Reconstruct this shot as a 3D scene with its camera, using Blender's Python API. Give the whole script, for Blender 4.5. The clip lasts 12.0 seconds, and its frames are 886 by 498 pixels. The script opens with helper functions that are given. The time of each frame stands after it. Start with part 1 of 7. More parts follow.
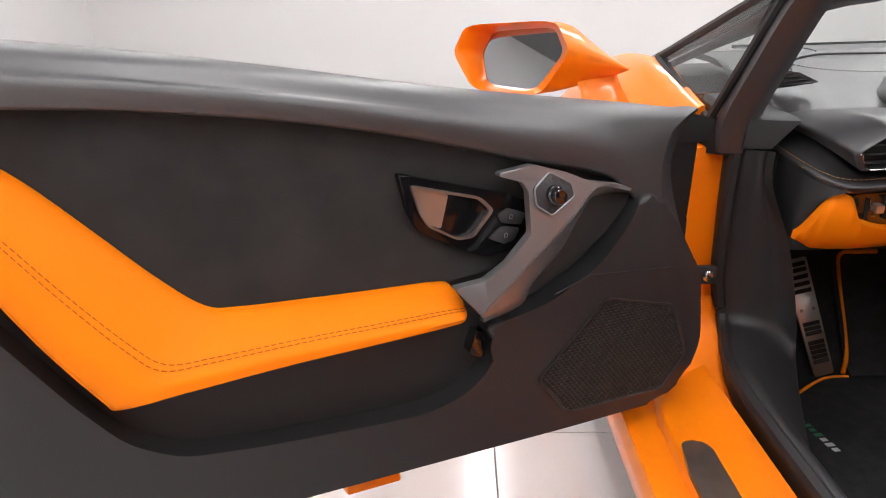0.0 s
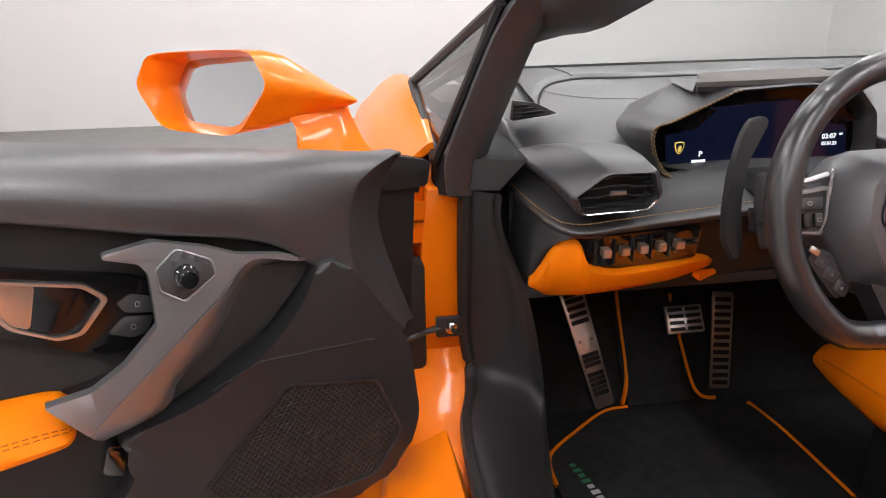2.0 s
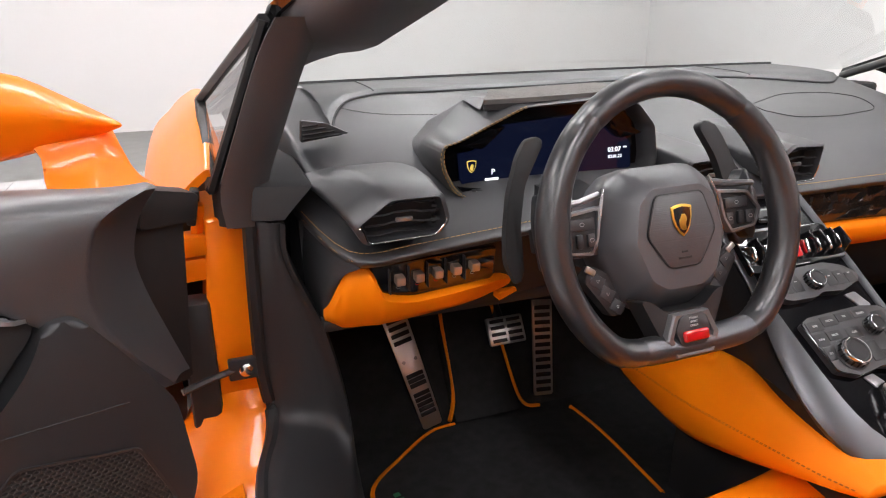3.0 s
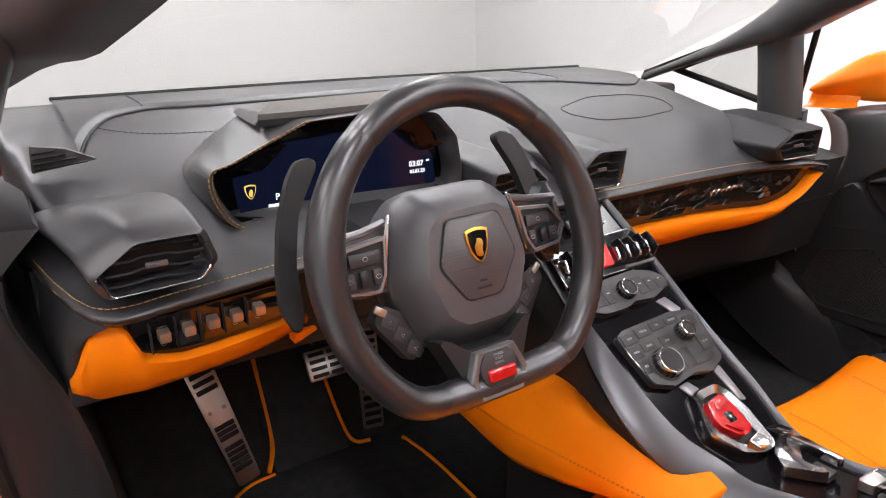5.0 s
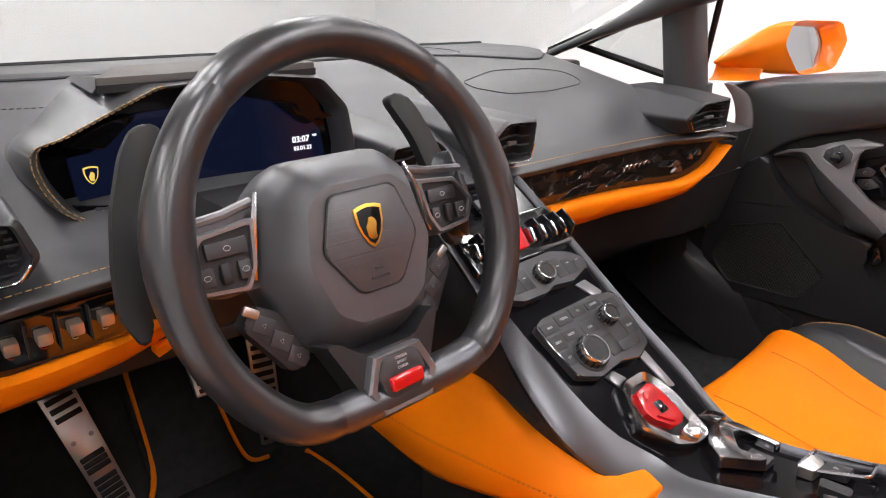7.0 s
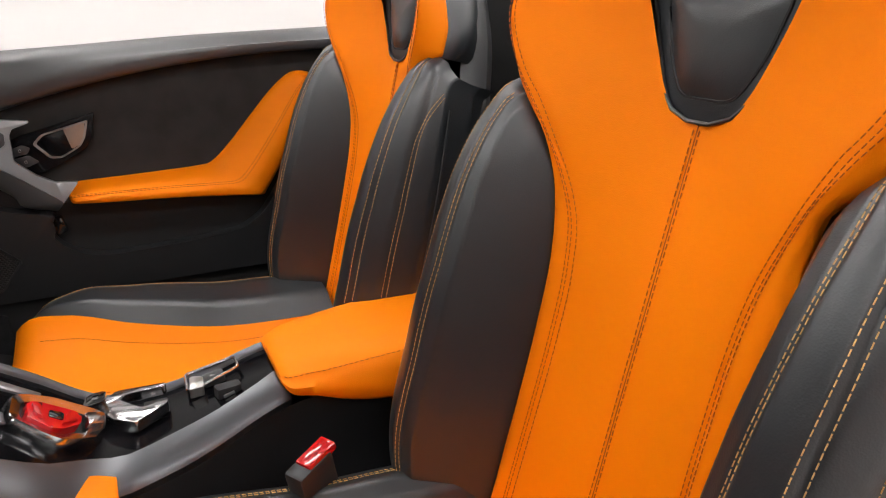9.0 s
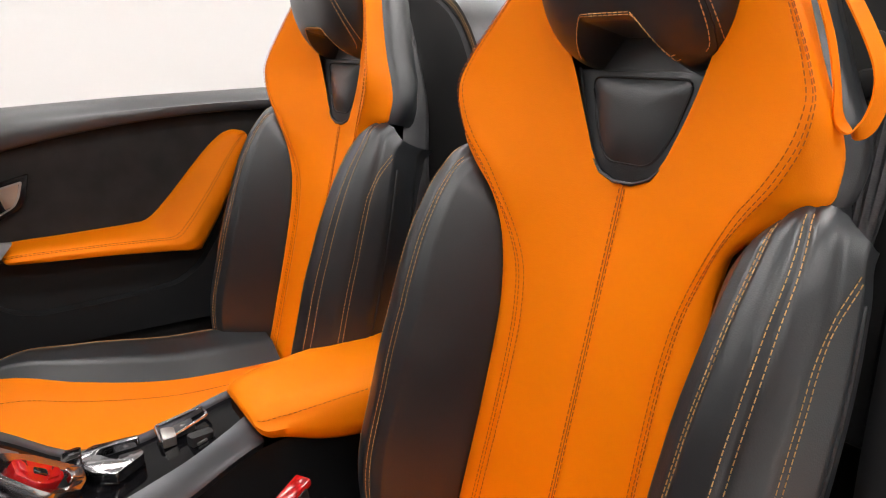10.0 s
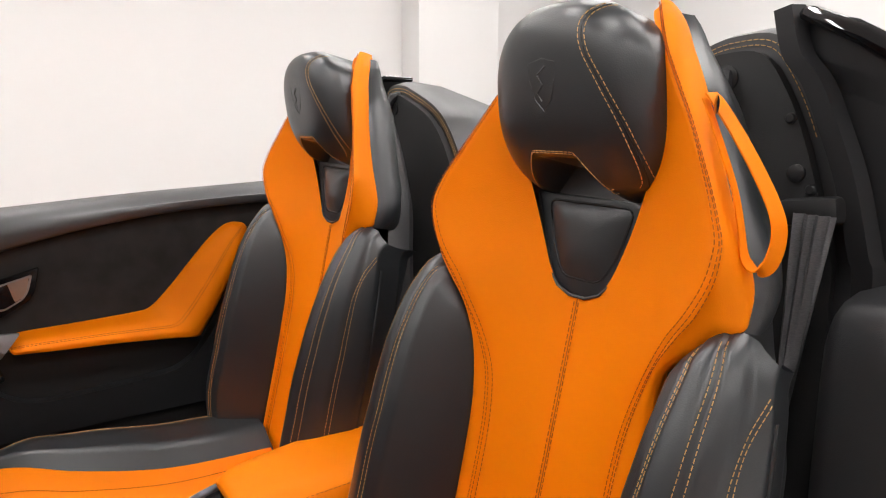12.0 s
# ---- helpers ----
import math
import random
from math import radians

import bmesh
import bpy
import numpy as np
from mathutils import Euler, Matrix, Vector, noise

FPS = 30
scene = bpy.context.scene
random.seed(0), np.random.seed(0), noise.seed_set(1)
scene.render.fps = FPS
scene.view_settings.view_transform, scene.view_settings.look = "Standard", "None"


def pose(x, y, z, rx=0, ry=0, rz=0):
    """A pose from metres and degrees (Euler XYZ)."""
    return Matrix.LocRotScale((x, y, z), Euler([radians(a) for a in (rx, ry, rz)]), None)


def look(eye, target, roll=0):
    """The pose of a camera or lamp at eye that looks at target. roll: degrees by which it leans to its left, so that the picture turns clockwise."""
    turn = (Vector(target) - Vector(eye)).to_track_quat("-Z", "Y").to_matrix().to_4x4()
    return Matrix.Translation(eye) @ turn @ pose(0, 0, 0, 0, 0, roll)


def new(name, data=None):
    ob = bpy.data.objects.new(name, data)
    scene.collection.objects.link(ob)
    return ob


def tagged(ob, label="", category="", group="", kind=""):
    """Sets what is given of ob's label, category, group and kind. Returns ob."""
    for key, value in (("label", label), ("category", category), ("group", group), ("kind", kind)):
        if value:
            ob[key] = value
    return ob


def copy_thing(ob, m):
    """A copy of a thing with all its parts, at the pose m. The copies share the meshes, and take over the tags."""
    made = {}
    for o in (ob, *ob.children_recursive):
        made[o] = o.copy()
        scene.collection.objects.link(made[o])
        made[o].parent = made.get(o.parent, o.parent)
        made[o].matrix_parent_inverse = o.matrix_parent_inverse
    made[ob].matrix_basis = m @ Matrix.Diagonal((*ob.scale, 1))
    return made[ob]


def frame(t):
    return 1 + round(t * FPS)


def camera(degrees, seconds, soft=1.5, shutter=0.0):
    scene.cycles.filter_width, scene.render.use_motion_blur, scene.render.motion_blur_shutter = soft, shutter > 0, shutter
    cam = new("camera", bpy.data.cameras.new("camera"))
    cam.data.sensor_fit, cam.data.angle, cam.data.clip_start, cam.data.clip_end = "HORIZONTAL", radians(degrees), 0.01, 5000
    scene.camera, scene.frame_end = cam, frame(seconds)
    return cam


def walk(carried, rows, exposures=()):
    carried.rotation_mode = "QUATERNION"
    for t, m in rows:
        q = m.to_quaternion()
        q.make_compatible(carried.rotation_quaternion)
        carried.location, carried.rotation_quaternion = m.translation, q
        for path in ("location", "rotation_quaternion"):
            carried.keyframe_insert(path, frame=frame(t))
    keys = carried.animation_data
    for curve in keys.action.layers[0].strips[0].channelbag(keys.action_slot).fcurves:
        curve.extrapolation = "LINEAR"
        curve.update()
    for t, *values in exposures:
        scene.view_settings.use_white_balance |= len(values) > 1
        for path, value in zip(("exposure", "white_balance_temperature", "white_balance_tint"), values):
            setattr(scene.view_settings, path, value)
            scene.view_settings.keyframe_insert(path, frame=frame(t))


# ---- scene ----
import functools

cam = camera(66.0, 12.0, soft=1.1)
PATH = [
    (0, (-1.261, 0.056, 0.966), (-1.326, 1.95, 0.328), -1.6),
    (0.5, (-1.224, 0.095, 0.97), (-1.268, 1.991, 0.333), -1.6),
    (1, (-1.162, 0.139, 0.988), (-1.144, 2.034, 0.348), -1.4),
    (1.5, (-1.074, 0.181, 0.991), (-0.95, 2.072, 0.351), -1.3),
    (2, (-0.993, 0.209, 0.996), (-0.714, 2.083, 0.353), -1.1),
    (2.5, (-0.927, 0.228, 1.001), (-0.446, 2.059, 0.357), -0.9),
    (3, (-0.876, 0.25, 1.011), (-0.213, 2.025, 0.371), -0.7),
    (3.5, (-0.83, 0.27, 1.016), (-0.015, 1.981, 0.379), -0.6),
    (3.7, (-0.816, 0.277, 1.017), (0.053, 1.963, 0.383), -0.5),
    (5.3, (-0.743, 0.337, 1.0), (0.324, 1.907, 0.37), -0.9),
    (5.5, (-0.739, 0.344, 0.998), (0.34, 1.905, 0.367), -0.9),
    (6, (-0.724, 0.36, 0.995), (0.378, 1.903, 0.358), -0.9),
    (6.5, (-0.693, 0.386, 0.985), (0.435, 1.908, 0.345), -0.8),
    (7, (-0.673, 0.406, 0.954), (0.577, 1.828, 0.308), -0.8),
    (7.5, (-0.69, 0.46, 0.92), (0.976, 1.353, 0.269), -1.0),
    (7.7, (-0.704, 0.487, 0.908), (1.077, 1.12, 0.253), -0.8),
    (9.3, (-0.783, 0.715, 0.941), (0.837, -0.26, 0.288), 0.8),
    (9.5, (-0.794, 0.739, 0.949), (0.804, -0.284, 0.317), 0.9),
    (10, (-0.818, 0.778, 0.963), (0.776, -0.304, 0.423), 0.8),
    (10.5, (-0.839, 0.797, 0.971), (0.763, -0.311, 0.517), 0.8),
    (11, (-0.857, 0.782, 0.987), (0.757, -0.326, 0.579), 0.7),
    (11.5, (-0.874, 0.775, 1.006), (0.748, -0.334, 0.628), 0.6),
    (12, (-0.89, 0.778, 1.032), (0.749, -0.313, 0.68), 0.5),
]
walk(cam, [(t, look(eye, target, roll)) for t, eye, target, roll in PATH],
     exposures=[(0.0, 0.0, 6400, 13), (3.5, 0.16, 6400, 14), (6.5, 0.24, 6400, 15), (7.7, 0.08, 6450, 12), (9.3, -0.10, 6550, 10), (12.0, -0.22, 6600, 11)])

# ---- world, lamps ----
LAMP_POWER = 25.0
world = bpy.data.worlds.new("world")
scene.world = world
world.use_nodes = True
world.node_tree.nodes["Background"].inputs[0].default_value = (1.0, 0.99, 0.98, 1)
world.node_tree.nodes["Background"].inputs[1].default_value = 0.25


# ---- materials ----
def material(name, color, rough=0.5, metal=0.0, coat=0.0, grain=0.0, scale=400.0, vary=0.0, vscale=6.0, spec=0.5,
             rough_vary=0.0, emit=None, power=0.0, stretch=(1, 1, 1), voronoi=False, sheen=0.0):
    """Principled surface with fine relief (grain) and broad change of tone and gloss (vary)."""
    m = bpy.data.materials.new(name)
    m.use_nodes = True
    nt = m.node_tree
    b = nt.nodes["Principled BSDF"]
    b.inputs["Base Color"].default_value = (*color, 1)
    b.inputs["Roughness"].default_value = rough
    b.inputs["Metallic"].default_value = metal
    b.inputs["Coat Weight"].default_value = coat
    b.inputs["Coat Roughness"].default_value = 0.04
    b.inputs["Specular IOR Level"].default_value = spec
    b.inputs["Sheen Weight"].default_value = sheen
    b.inputs["Sheen Roughness"].default_value = 0.4
    co = nt.nodes.new("ShaderNodeTexCoord")
    mp = nt.nodes.new("ShaderNodeMapping")
    mp.inputs["Scale"].default_value = stretch
    nt.links.new(co.outputs["Object"], mp.inputs["Vector"])
    if vary or rough_vary:
        n = nt.nodes.new("ShaderNodeTexNoise")
        n.inputs["Scale"].default_value = vscale
        n.inputs["Detail"].default_value = 5
        nt.links.new(mp.outputs[0], n.inputs["Vector"])
        if vary:
            mix = nt.nodes.new("ShaderNodeMix")
            mix.data_type = "RGBA"
            mix.inputs["A"].default_value = (*[c * (1 - vary) for c in color], 1)
            mix.inputs["B"].default_value = (*[min(1, c * (1 + vary)) for c in color], 1)
            nt.links.new(n.outputs["Fac"], mix.inputs["Factor"])
            nt.links.new(mix.outputs["Result"], b.inputs["Base Color"])
        if rough_vary:
            mr = nt.nodes.new("ShaderNodeMapRange")
            mr.inputs["From Min"].default_value, mr.inputs["From Max"].default_value = 0.3, 0.7
            mr.inputs["To Min"].default_value, mr.inputs["To Max"].default_value = rough - rough_vary, rough + rough_vary
            nt.links.new(n.outputs["Fac"], mr.inputs["Value"])
            nt.links.new(mr.outputs[0], b.inputs["Roughness"])
    if grain:
        g = nt.nodes.new("ShaderNodeTexVoronoi" if voronoi else "ShaderNodeTexNoise")
        g.inputs["Scale"].default_value = scale
        nt.links.new(mp.outputs[0], g.inputs["Vector"])
        bump = nt.nodes.new("ShaderNodeBump")
        bump.inputs["Strength"].default_value = grain
        bump.inputs["Distance"].default_value = 0.001
        nt.links.new(g.outputs["Distance" if voronoi else "Fac"], bump.inputs["Height"])
        nt.links.new(bump.outputs[0], b.inputs["Normal"])
    if emit:
        b.inputs["Emission Color"].default_value = (*emit, 1)
        b.inputs["Emission Strength"].default_value = power
    return m


ORANGE_PAINT = material("orange_paint", (0.90, 0.205, 0.002), 0.34, coat=0.30, vary=0.03, vscale=2, spec=0.20)
ORANGE_LEATHER = material("orange_leather", (0.93, 0.225, 0.0008), 0.55, grain=0.22, scale=900, vary=0.05, vscale=9, rough_vary=0.05, voronoi=True, spec=0.14)
BLACK_LEATHER = material("black_leather", (0.018, 0.0205, 0.0235), 0.34, grain=0.10, scale=650, vary=0.2, vscale=5, rough_vary=0.05, voronoi=True, spec=0.8)
DASH_LEATHER = material("dash_leather", (0.034, 0.034, 0.037), 0.42, grain=0.14, scale=800, vary=0.15, vscale=6, rough_vary=0.05, voronoi=True, spec=0.95)
SUEDE = material("dark_suede", (0.033, 0.032, 0.032), 0.95, grain=0.6, scale=1400, vary=0.45, vscale=16, spec=0.1, sheen=0.2)
PLASTIC = material("black_plastic", (0.020, 0.0202, 0.0218), 0.43, grain=0.16, scale=1100, vary=0.15, vscale=8, rough_vary=0.05, spec=0.42)
AIRBAG = material("airbag_cover_grey", (0.060, 0.0595, 0.065), 0.38, grain=0.12, scale=1000, vary=0.10, vscale=10, rough_vary=0.04, spec=0.95)
RIBBED = material("ribbed_grey_plastic", (0.050, 0.050, 0.055), 0.42, grain=0.3, scale=60, stretch=(0.02, 1, 12), vary=0.06, vscale=10, spec=0.8)
# deeper black than black_plastic; also stands for shade in hollows and gaps
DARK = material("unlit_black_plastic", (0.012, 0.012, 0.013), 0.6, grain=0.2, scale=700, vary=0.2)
PIANO = material("piano_black", (0.006, 0.006, 0.007), 0.08, coat=1.0, rough_vary=0.03, vscale=20)
RIM_LEATHER = material("rim_leather", (0.021, 0.0208, 0.0228), 0.29, grain=0.03, scale=900, vary=0.06, vscale=5, spec=0.85)
LINING = material("dark_lining", (0.022, 0.022, 0.023), 0.7, grain=0.4, scale=900, vary=0.3, vscale=10)
TRIM = material("matt_black_trim", (0.022, 0.0223, 0.0245), 0.58, grain=0.25, scale=1000, vary=0.15, vscale=7, rough_vary=0.05, spec=0.4)
RUBBER = material("rubber_seal", (0.012, 0.0118, 0.0125), 0.5, spec=0.35, grain=0.2, scale=600, vary=0.2)
SATIN = material("satin_grey_metal", (0.26, 0.26, 0.27), 0.30, metal=0.65, spec=0.8, grain=0.04, scale=900, vary=0.06, vscale=3)
KICK = material("kick_panel_black", (0.0125, 0.0125, 0.0140), 0.50, grain=0.14, scale=900, vary=0.15, vscale=6, rough_vary=0.05, spec=0.5)
SILL_METAL = material("sill_plate_metal", (0.13, 0.10, 0.085), 0.34, metal=0.6, grain=0.05, scale=500, vary=0.5, vscale=35, rough_vary=0.08)
HANDLE = material("dark_satin_metal", (0.27, 0.27, 0.28), 0.30, metal=0.7, spec=0.8, grain=0.03, scale=900, vary=0.05, vscale=3)
STEEL = material("brushed_steel", (0.55, 0.54, 0.52), 0.34, metal=1.0, grain=0.08, scale=500, vary=0.10, vscale=30, rough_vary=0.04)
# warm tint; on the toggles it paints in reflected orange
WARM_METAL = material("warm_tinted_metal", (0.56, 0.45, 0.36), 0.35, metal=0.8, grain=0.06, scale=600, vary=0.1, vscale=30)
CHROME = material("chrome", (0.62, 0.62, 0.63), 0.17, metal=1.0, rough_vary=0.04, vscale=30)
GOLD = material("gold", (0.72, 0.44, 0.08), 0.3, metal=0.9, vary=0.1, vscale=60)
CARPET = material("black_carpet", (0.028, 0.028, 0.029), 1.0, grain=1.0, scale=1300, vary=0.45, vscale=45, spec=0.1)
MIRROR = material("mirror_glass", (0.50, 0.52, 0.53), 0.02, metal=1.0)
RED = material("red_gloss", (0.55, 0.008, 0.01), 0.2, coat=0.8, vary=0.08)
BUTTON = material("button_grey", (0.040, 0.040, 0.043), 0.42, grain=0.1, scale=900, vary=0.1)
RAIL = material("dark_satin_rail", (0.098, 0.100, 0.108), 0.32, metal=0.75, vary=0.06, vscale=3, rough_vary=0.03, spec=0.8)
VISOR = material("grey_suede", (0.13, 0.122, 0.115), 0.9, grain=0.5, scale=1400, vary=0.25, vscale=18, spec=0.1, sheen=0.2)
LATCH_BLACK = material("latch_gloss_black", (0.006, 0.006, 0.007), 0.14, spec=0.3, rough_vary=0.04, vscale=14)
CONSOLE_TOP = material("console_black", (0.004, 0.004, 0.005), 0.10, spec=0.16, rough_vary=0.04, vscale=14)
GRILLE = material("grille_plastic", (0.030, 0.028, 0.027), 0.45, grain=0.1, scale=900, vary=0.1)
THREAD = material("orange_thread", (0.62, 0.36, 0.13), 0.8, vary=0.15, vscale=200)
DARK_THREAD = material("brown_thread", (0.42, 0.085, 0.003), 0.85, vary=0.15, vscale=200)
GREY_THREAD = material("grey_thread", (0.06, 0.055, 0.05), 0.85, vary=0.15, vscale=200)
BELT = material("seat_belt_webbing", (0.12, 0.12, 0.125), 0.7, grain=0.9, scale=700, vary=0.5, vscale=260, stretch=(1, 1, 4))
SCREEN = material("display_screen", (0.002, 0.003, 0.006), 0.1, emit=(0.003, 0.0045, 0.015), power=1.0, coat=0.0, spec=0.2)
WHITE_LIT = material("lit_white_sign", (0.8, 0.8, 0.8), 0.4, emit=(0.9, 0.95, 1.0), power=1.1)
WHITE_PRINT = material("white_print", (0.45, 0.45, 0.45), 0.5)
GREEN_THREAD = material("green_thread", (0.02, 0.16, 0.07), 0.8)
CARBON = material("forged_carbon", (0.012, 0.011, 0.010), 0.22, coat=0.35, vary=0.45, vscale=35, rough_vary=0.1)


def clear_glass(name, tint=(0.92, 0.95, 0.95), grazing=0.45, head_on=0.035):
    m = bpy.data.materials.new(name)
    m.use_nodes = True
    nt = m.node_tree
    nt.nodes.clear()
    out = nt.nodes.new("ShaderNodeOutputMaterial")
    mix = nt.nodes.new("ShaderNodeMixShader")
    lw = nt.nodes.new("ShaderNodeLayerWeight")
    lw.inputs["Blend"].default_value = 0.5
    pw = nt.nodes.new("ShaderNodeMath")
    pw.operation, pw.inputs[1].default_value = "POWER", 5.0
    fres = nt.nodes.new("ShaderNodeMath")
    fres.operation, fres.inputs[1].default_value, fres.inputs[2].default_value = "MULTIPLY_ADD", grazing, head_on
    nt.links.new(lw.outputs["Facing"], pw.inputs[0])
    nt.links.new(pw.outputs[0], fres.inputs[0])
    tr = nt.nodes.new("ShaderNodeBsdfTransparent")
    tr.inputs["Color"].default_value = (*tint, 1)
    gl = nt.nodes.new("ShaderNodeBsdfGlossy")
    gl.inputs["Roughness"].default_value = 0.02
    nt.links.new(fres.outputs[0], mix.inputs[0])
    nt.links.new(tr.outputs[0], mix.inputs[1])
    nt.links.new(gl.outputs[0], mix.inputs[2])
    nt.links.new(mix.outputs[0], out.inputs["Surface"])
    return m


GLASS = clear_glass("window_glass", (0.86, 0.90, 0.89))
QUARTER_GLASS = clear_glass("quarter_glass", (0.70, 0.74, 0.73), 0.96, 0.13)
TINTED = clear_glass("green_tinted_glass", (0.62, 0.74, 0.70))


# ---- mesh tools ----
def part(name, bm, mat, parent=None, label="", sharp=40.0):
    bmesh.ops.remove_doubles(bm, verts=bm.verts, dist=1e-6)
    bmesh.ops.recalc_face_normals(bm, faces=bm.faces)
    lim = radians(sharp)
    for f in bm.faces:
        f.smooth = True
    for e in bm.edges:
        e.smooth = len(e.link_faces) != 2 or e.calc_face_angle(0) < lim
    if parent in EMPTY:
        # the first mesh of a component is the component itself
        EMPTY.discard(parent)
        bm.to_mesh(parent.data)
        bm.free()
        parent.data.materials.append(mat)
        return parent
    me = bpy.data.meshes.new(name)
    bm.to_mesh(me)
    bm.free()
    me.materials.append(mat)
    ob = new(name, me)
    adopt(ob, parent)
    if label:
        tagged(ob, label)
    return ob


EMPTY = set()


def adopt(ob, parent):
    """Parts go two levels below their thing at most."""
    if parent is not None and parent.parent is not None and parent.parent.parent is not None:
        parent = parent.parent
    if parent is not None:
        ob.parent = parent


def component(name, label, at=(0, 0, 0)):
    """A part of the car that has parts of its own; its first mesh fills it."""
    ob = new(name, bpy.data.meshes.new(name))
    ob.location = at
    ob.parent = car
    EMPTY.add(ob)
    return tagged(ob, label)


def thing(name, label, category, group="", kind="", at=(0, 0, 0)):
    ob = new(name)
    ob.empty_display_size = 0.05
    ob.matrix_world = Matrix.Translation(at)
    return tagged(ob, label, category, group, kind)


def spline(pts, n=8, closed=False):
    """Points of a smooth line through pts."""
    p = [np.array(q, float) for q in pts]
    k = len(p)
    out = []
    for i in range(k if closed else k - 1):
        a, b, c, d = (p[(i + j) % k] if closed else p[min(max(i + j, 0), k - 1)] for j in (-1, 0, 1, 2))
        for s in range(n):
            t = s / n
            out.append(0.5 * (2 * b + (c - a) * t + (2 * a - 5 * b + 4 * c - d) * t * t + (3 * b - a - 3 * c + d) * t ** 3))
    if not closed:
        out.append(p[-1])
    return [tuple(q) for q in out]


def rounded(poly, r=0.006, n=4):
    """A closed outline with its corners rounded."""
    out = []
    k = len(poly)
    for i in range(k):
        a, b, c = (np.array(poly[(i + j) % k], float) for j in (-1, 0, 1))
        da, dc = a - b, c - b
        la, lc = np.linalg.norm(da), np.linalg.norm(dc)
        q = min(r, la * 0.45, lc * 0.45)
        s, e = b + da / la * q, b + dc / lc * q
        for j in range(n + 1):
            t = j / n
            out.append(tuple((1 - t) ** 2 * s + 2 * t * (1 - t) * b + t * t * e))
    return out


def curve(xs, ys):
    """A smooth function through the points (xs, ys), held level outside them."""
    xs, ys = np.array(xs, float), np.array(ys, float)
    m = np.gradient(ys, xs)
    for i in range(1, len(xs) - 1):
        if (ys[i] - ys[i - 1]) * (ys[i + 1] - ys[i]) <= 0:
            m[i] = 0

    def f(x):
        x = min(max(x, xs[0]), xs[-1])
        i = min(int(np.searchsorted(xs, x, "right")) - 1, len(xs) - 2)
        h = xs[i + 1] - xs[i]
        t = (x - xs[i]) / h
        return float(ys[i] * (1 + 2 * t) * (1 - t) ** 2 + m[i] * h * t * (1 - t) ** 2 + ys[i + 1] * t * t * (3 - 2 * t) + m[i + 1] * h * t * t * (t - 1))
    return f


def axes(o, x, y, z):
    """A matrix from an origin and three axes (also mirrored ones)."""
    m = Matrix.Identity(4)
    for c, v in enumerate((x, y, z, o)):
        for r in range(3):
            m[r][c] = v[r]
    return m


def prism(poly, d0, d1, M=None, bevel=0.0, seg=2, bm=None):
    """An outline in the local x, y plane, solid from d0 to d1 along local z, with rounded edges."""
    own = bmesh.new()
    lo = [own.verts.new((x, y, d0)) for x, y in poly]
    hi = [own.verts.new((x, y, d1)) for x, y in poly]
    own.faces.new(lo[::-1])
    top = own.faces.new(hi)
    k = len(poly)
    for i in range(k):
        own.faces.new((lo[i], lo[(i + 1) % k], hi[(i + 1) % k], hi[i]))
    if bevel:
        bmesh.ops.bevel(own, geom=list(top.edges), offset=bevel, segments=seg, profile=0.5, affect="EDGES", clamp_overlap=True)
    if M is not None:
        own.transform(M)
    return join(bm, own)


def join(bm, own):
    if bm is None:
        return own
    me = bpy.data.meshes.new("temp")
    own.to_mesh(me)
    own.free()
    bm.from_mesh(me)
    bpy.data.meshes.remove(me)
    return bm


def loft(rings, closed=True, cap=True, bm=None, loop=False):
    """A skin over rings of points, one ring after another."""
    bm = bm or bmesh.new()
    vs = [[bm.verts.new(p) for p in r] for r in rings]
    n = len(vs[0])
    rows = list(zip(vs, vs[1:])) + ([(vs[-1], vs[0])] if loop else [])
    for a, b in rows:
        for i in range(n if closed else n - 1):
            j = (i + 1) % n
            bm.faces.new((a[i], a[j], b[j], b[i]))
    if cap and closed and not loop:
        bm.faces.new(vs[0][::-1])
        bm.faces.new(vs[-1])
    return bm


def tube(pts, r, seg=8, bm=None, closed=False, flat=1.0, updir=(0, 0, 1)):
    """A bar along pts; r a number or one for each point; flat squeezes its height."""
    pts = [Vector(p) for p in pts]
    rings = []
    k = len(pts)
    for i, p in enumerate(pts):
        a = pts[(i - 1) % k] if closed else pts[max(i - 1, 0)]
        b = pts[(i + 1) % k] if closed else pts[min(i + 1, k - 1)]
        d = (b - a).normalized()
        u = Vector(updir)
        if abs(u.dot(d)) > 0.95:
            u = Vector((1, 0, 0)) if abs(d.x) < 0.9 else Vector((0, 1, 0))
        s = d.cross(u).normalized()
        w = s.cross(d)
        q = r if isinstance(r, (int, float)) else r[i]
        rings.append([p + s * math.cos(t) * q + w * math.sin(t) * q * flat for t in (2 * math.pi * j / seg for j in range(seg))])
    return loft(rings, True, True, bm, loop=closed)


def sheet(f, nu, nv, thick=0.0, bm=None):
    """A surface f(u, v), u and v from 0 to 1; thick pushes a second skin behind it."""
    own = bmesh.new()
    vs = [[own.verts.new(f(i / nu, j / nv)) for j in range(nv + 1)] for i in range(nu + 1)]
    for i in range(nu):
        for j in range(nv):
            own.faces.new((vs[i][j], vs[i + 1][j], vs[i + 1][j + 1], vs[i][j + 1]))
    if thick:
        bmesh.ops.recalc_face_normals(own, faces=own.faces)
        bmesh.ops.solidify(own, geom=own.faces[:], thickness=thick)
    return join(bm, own)


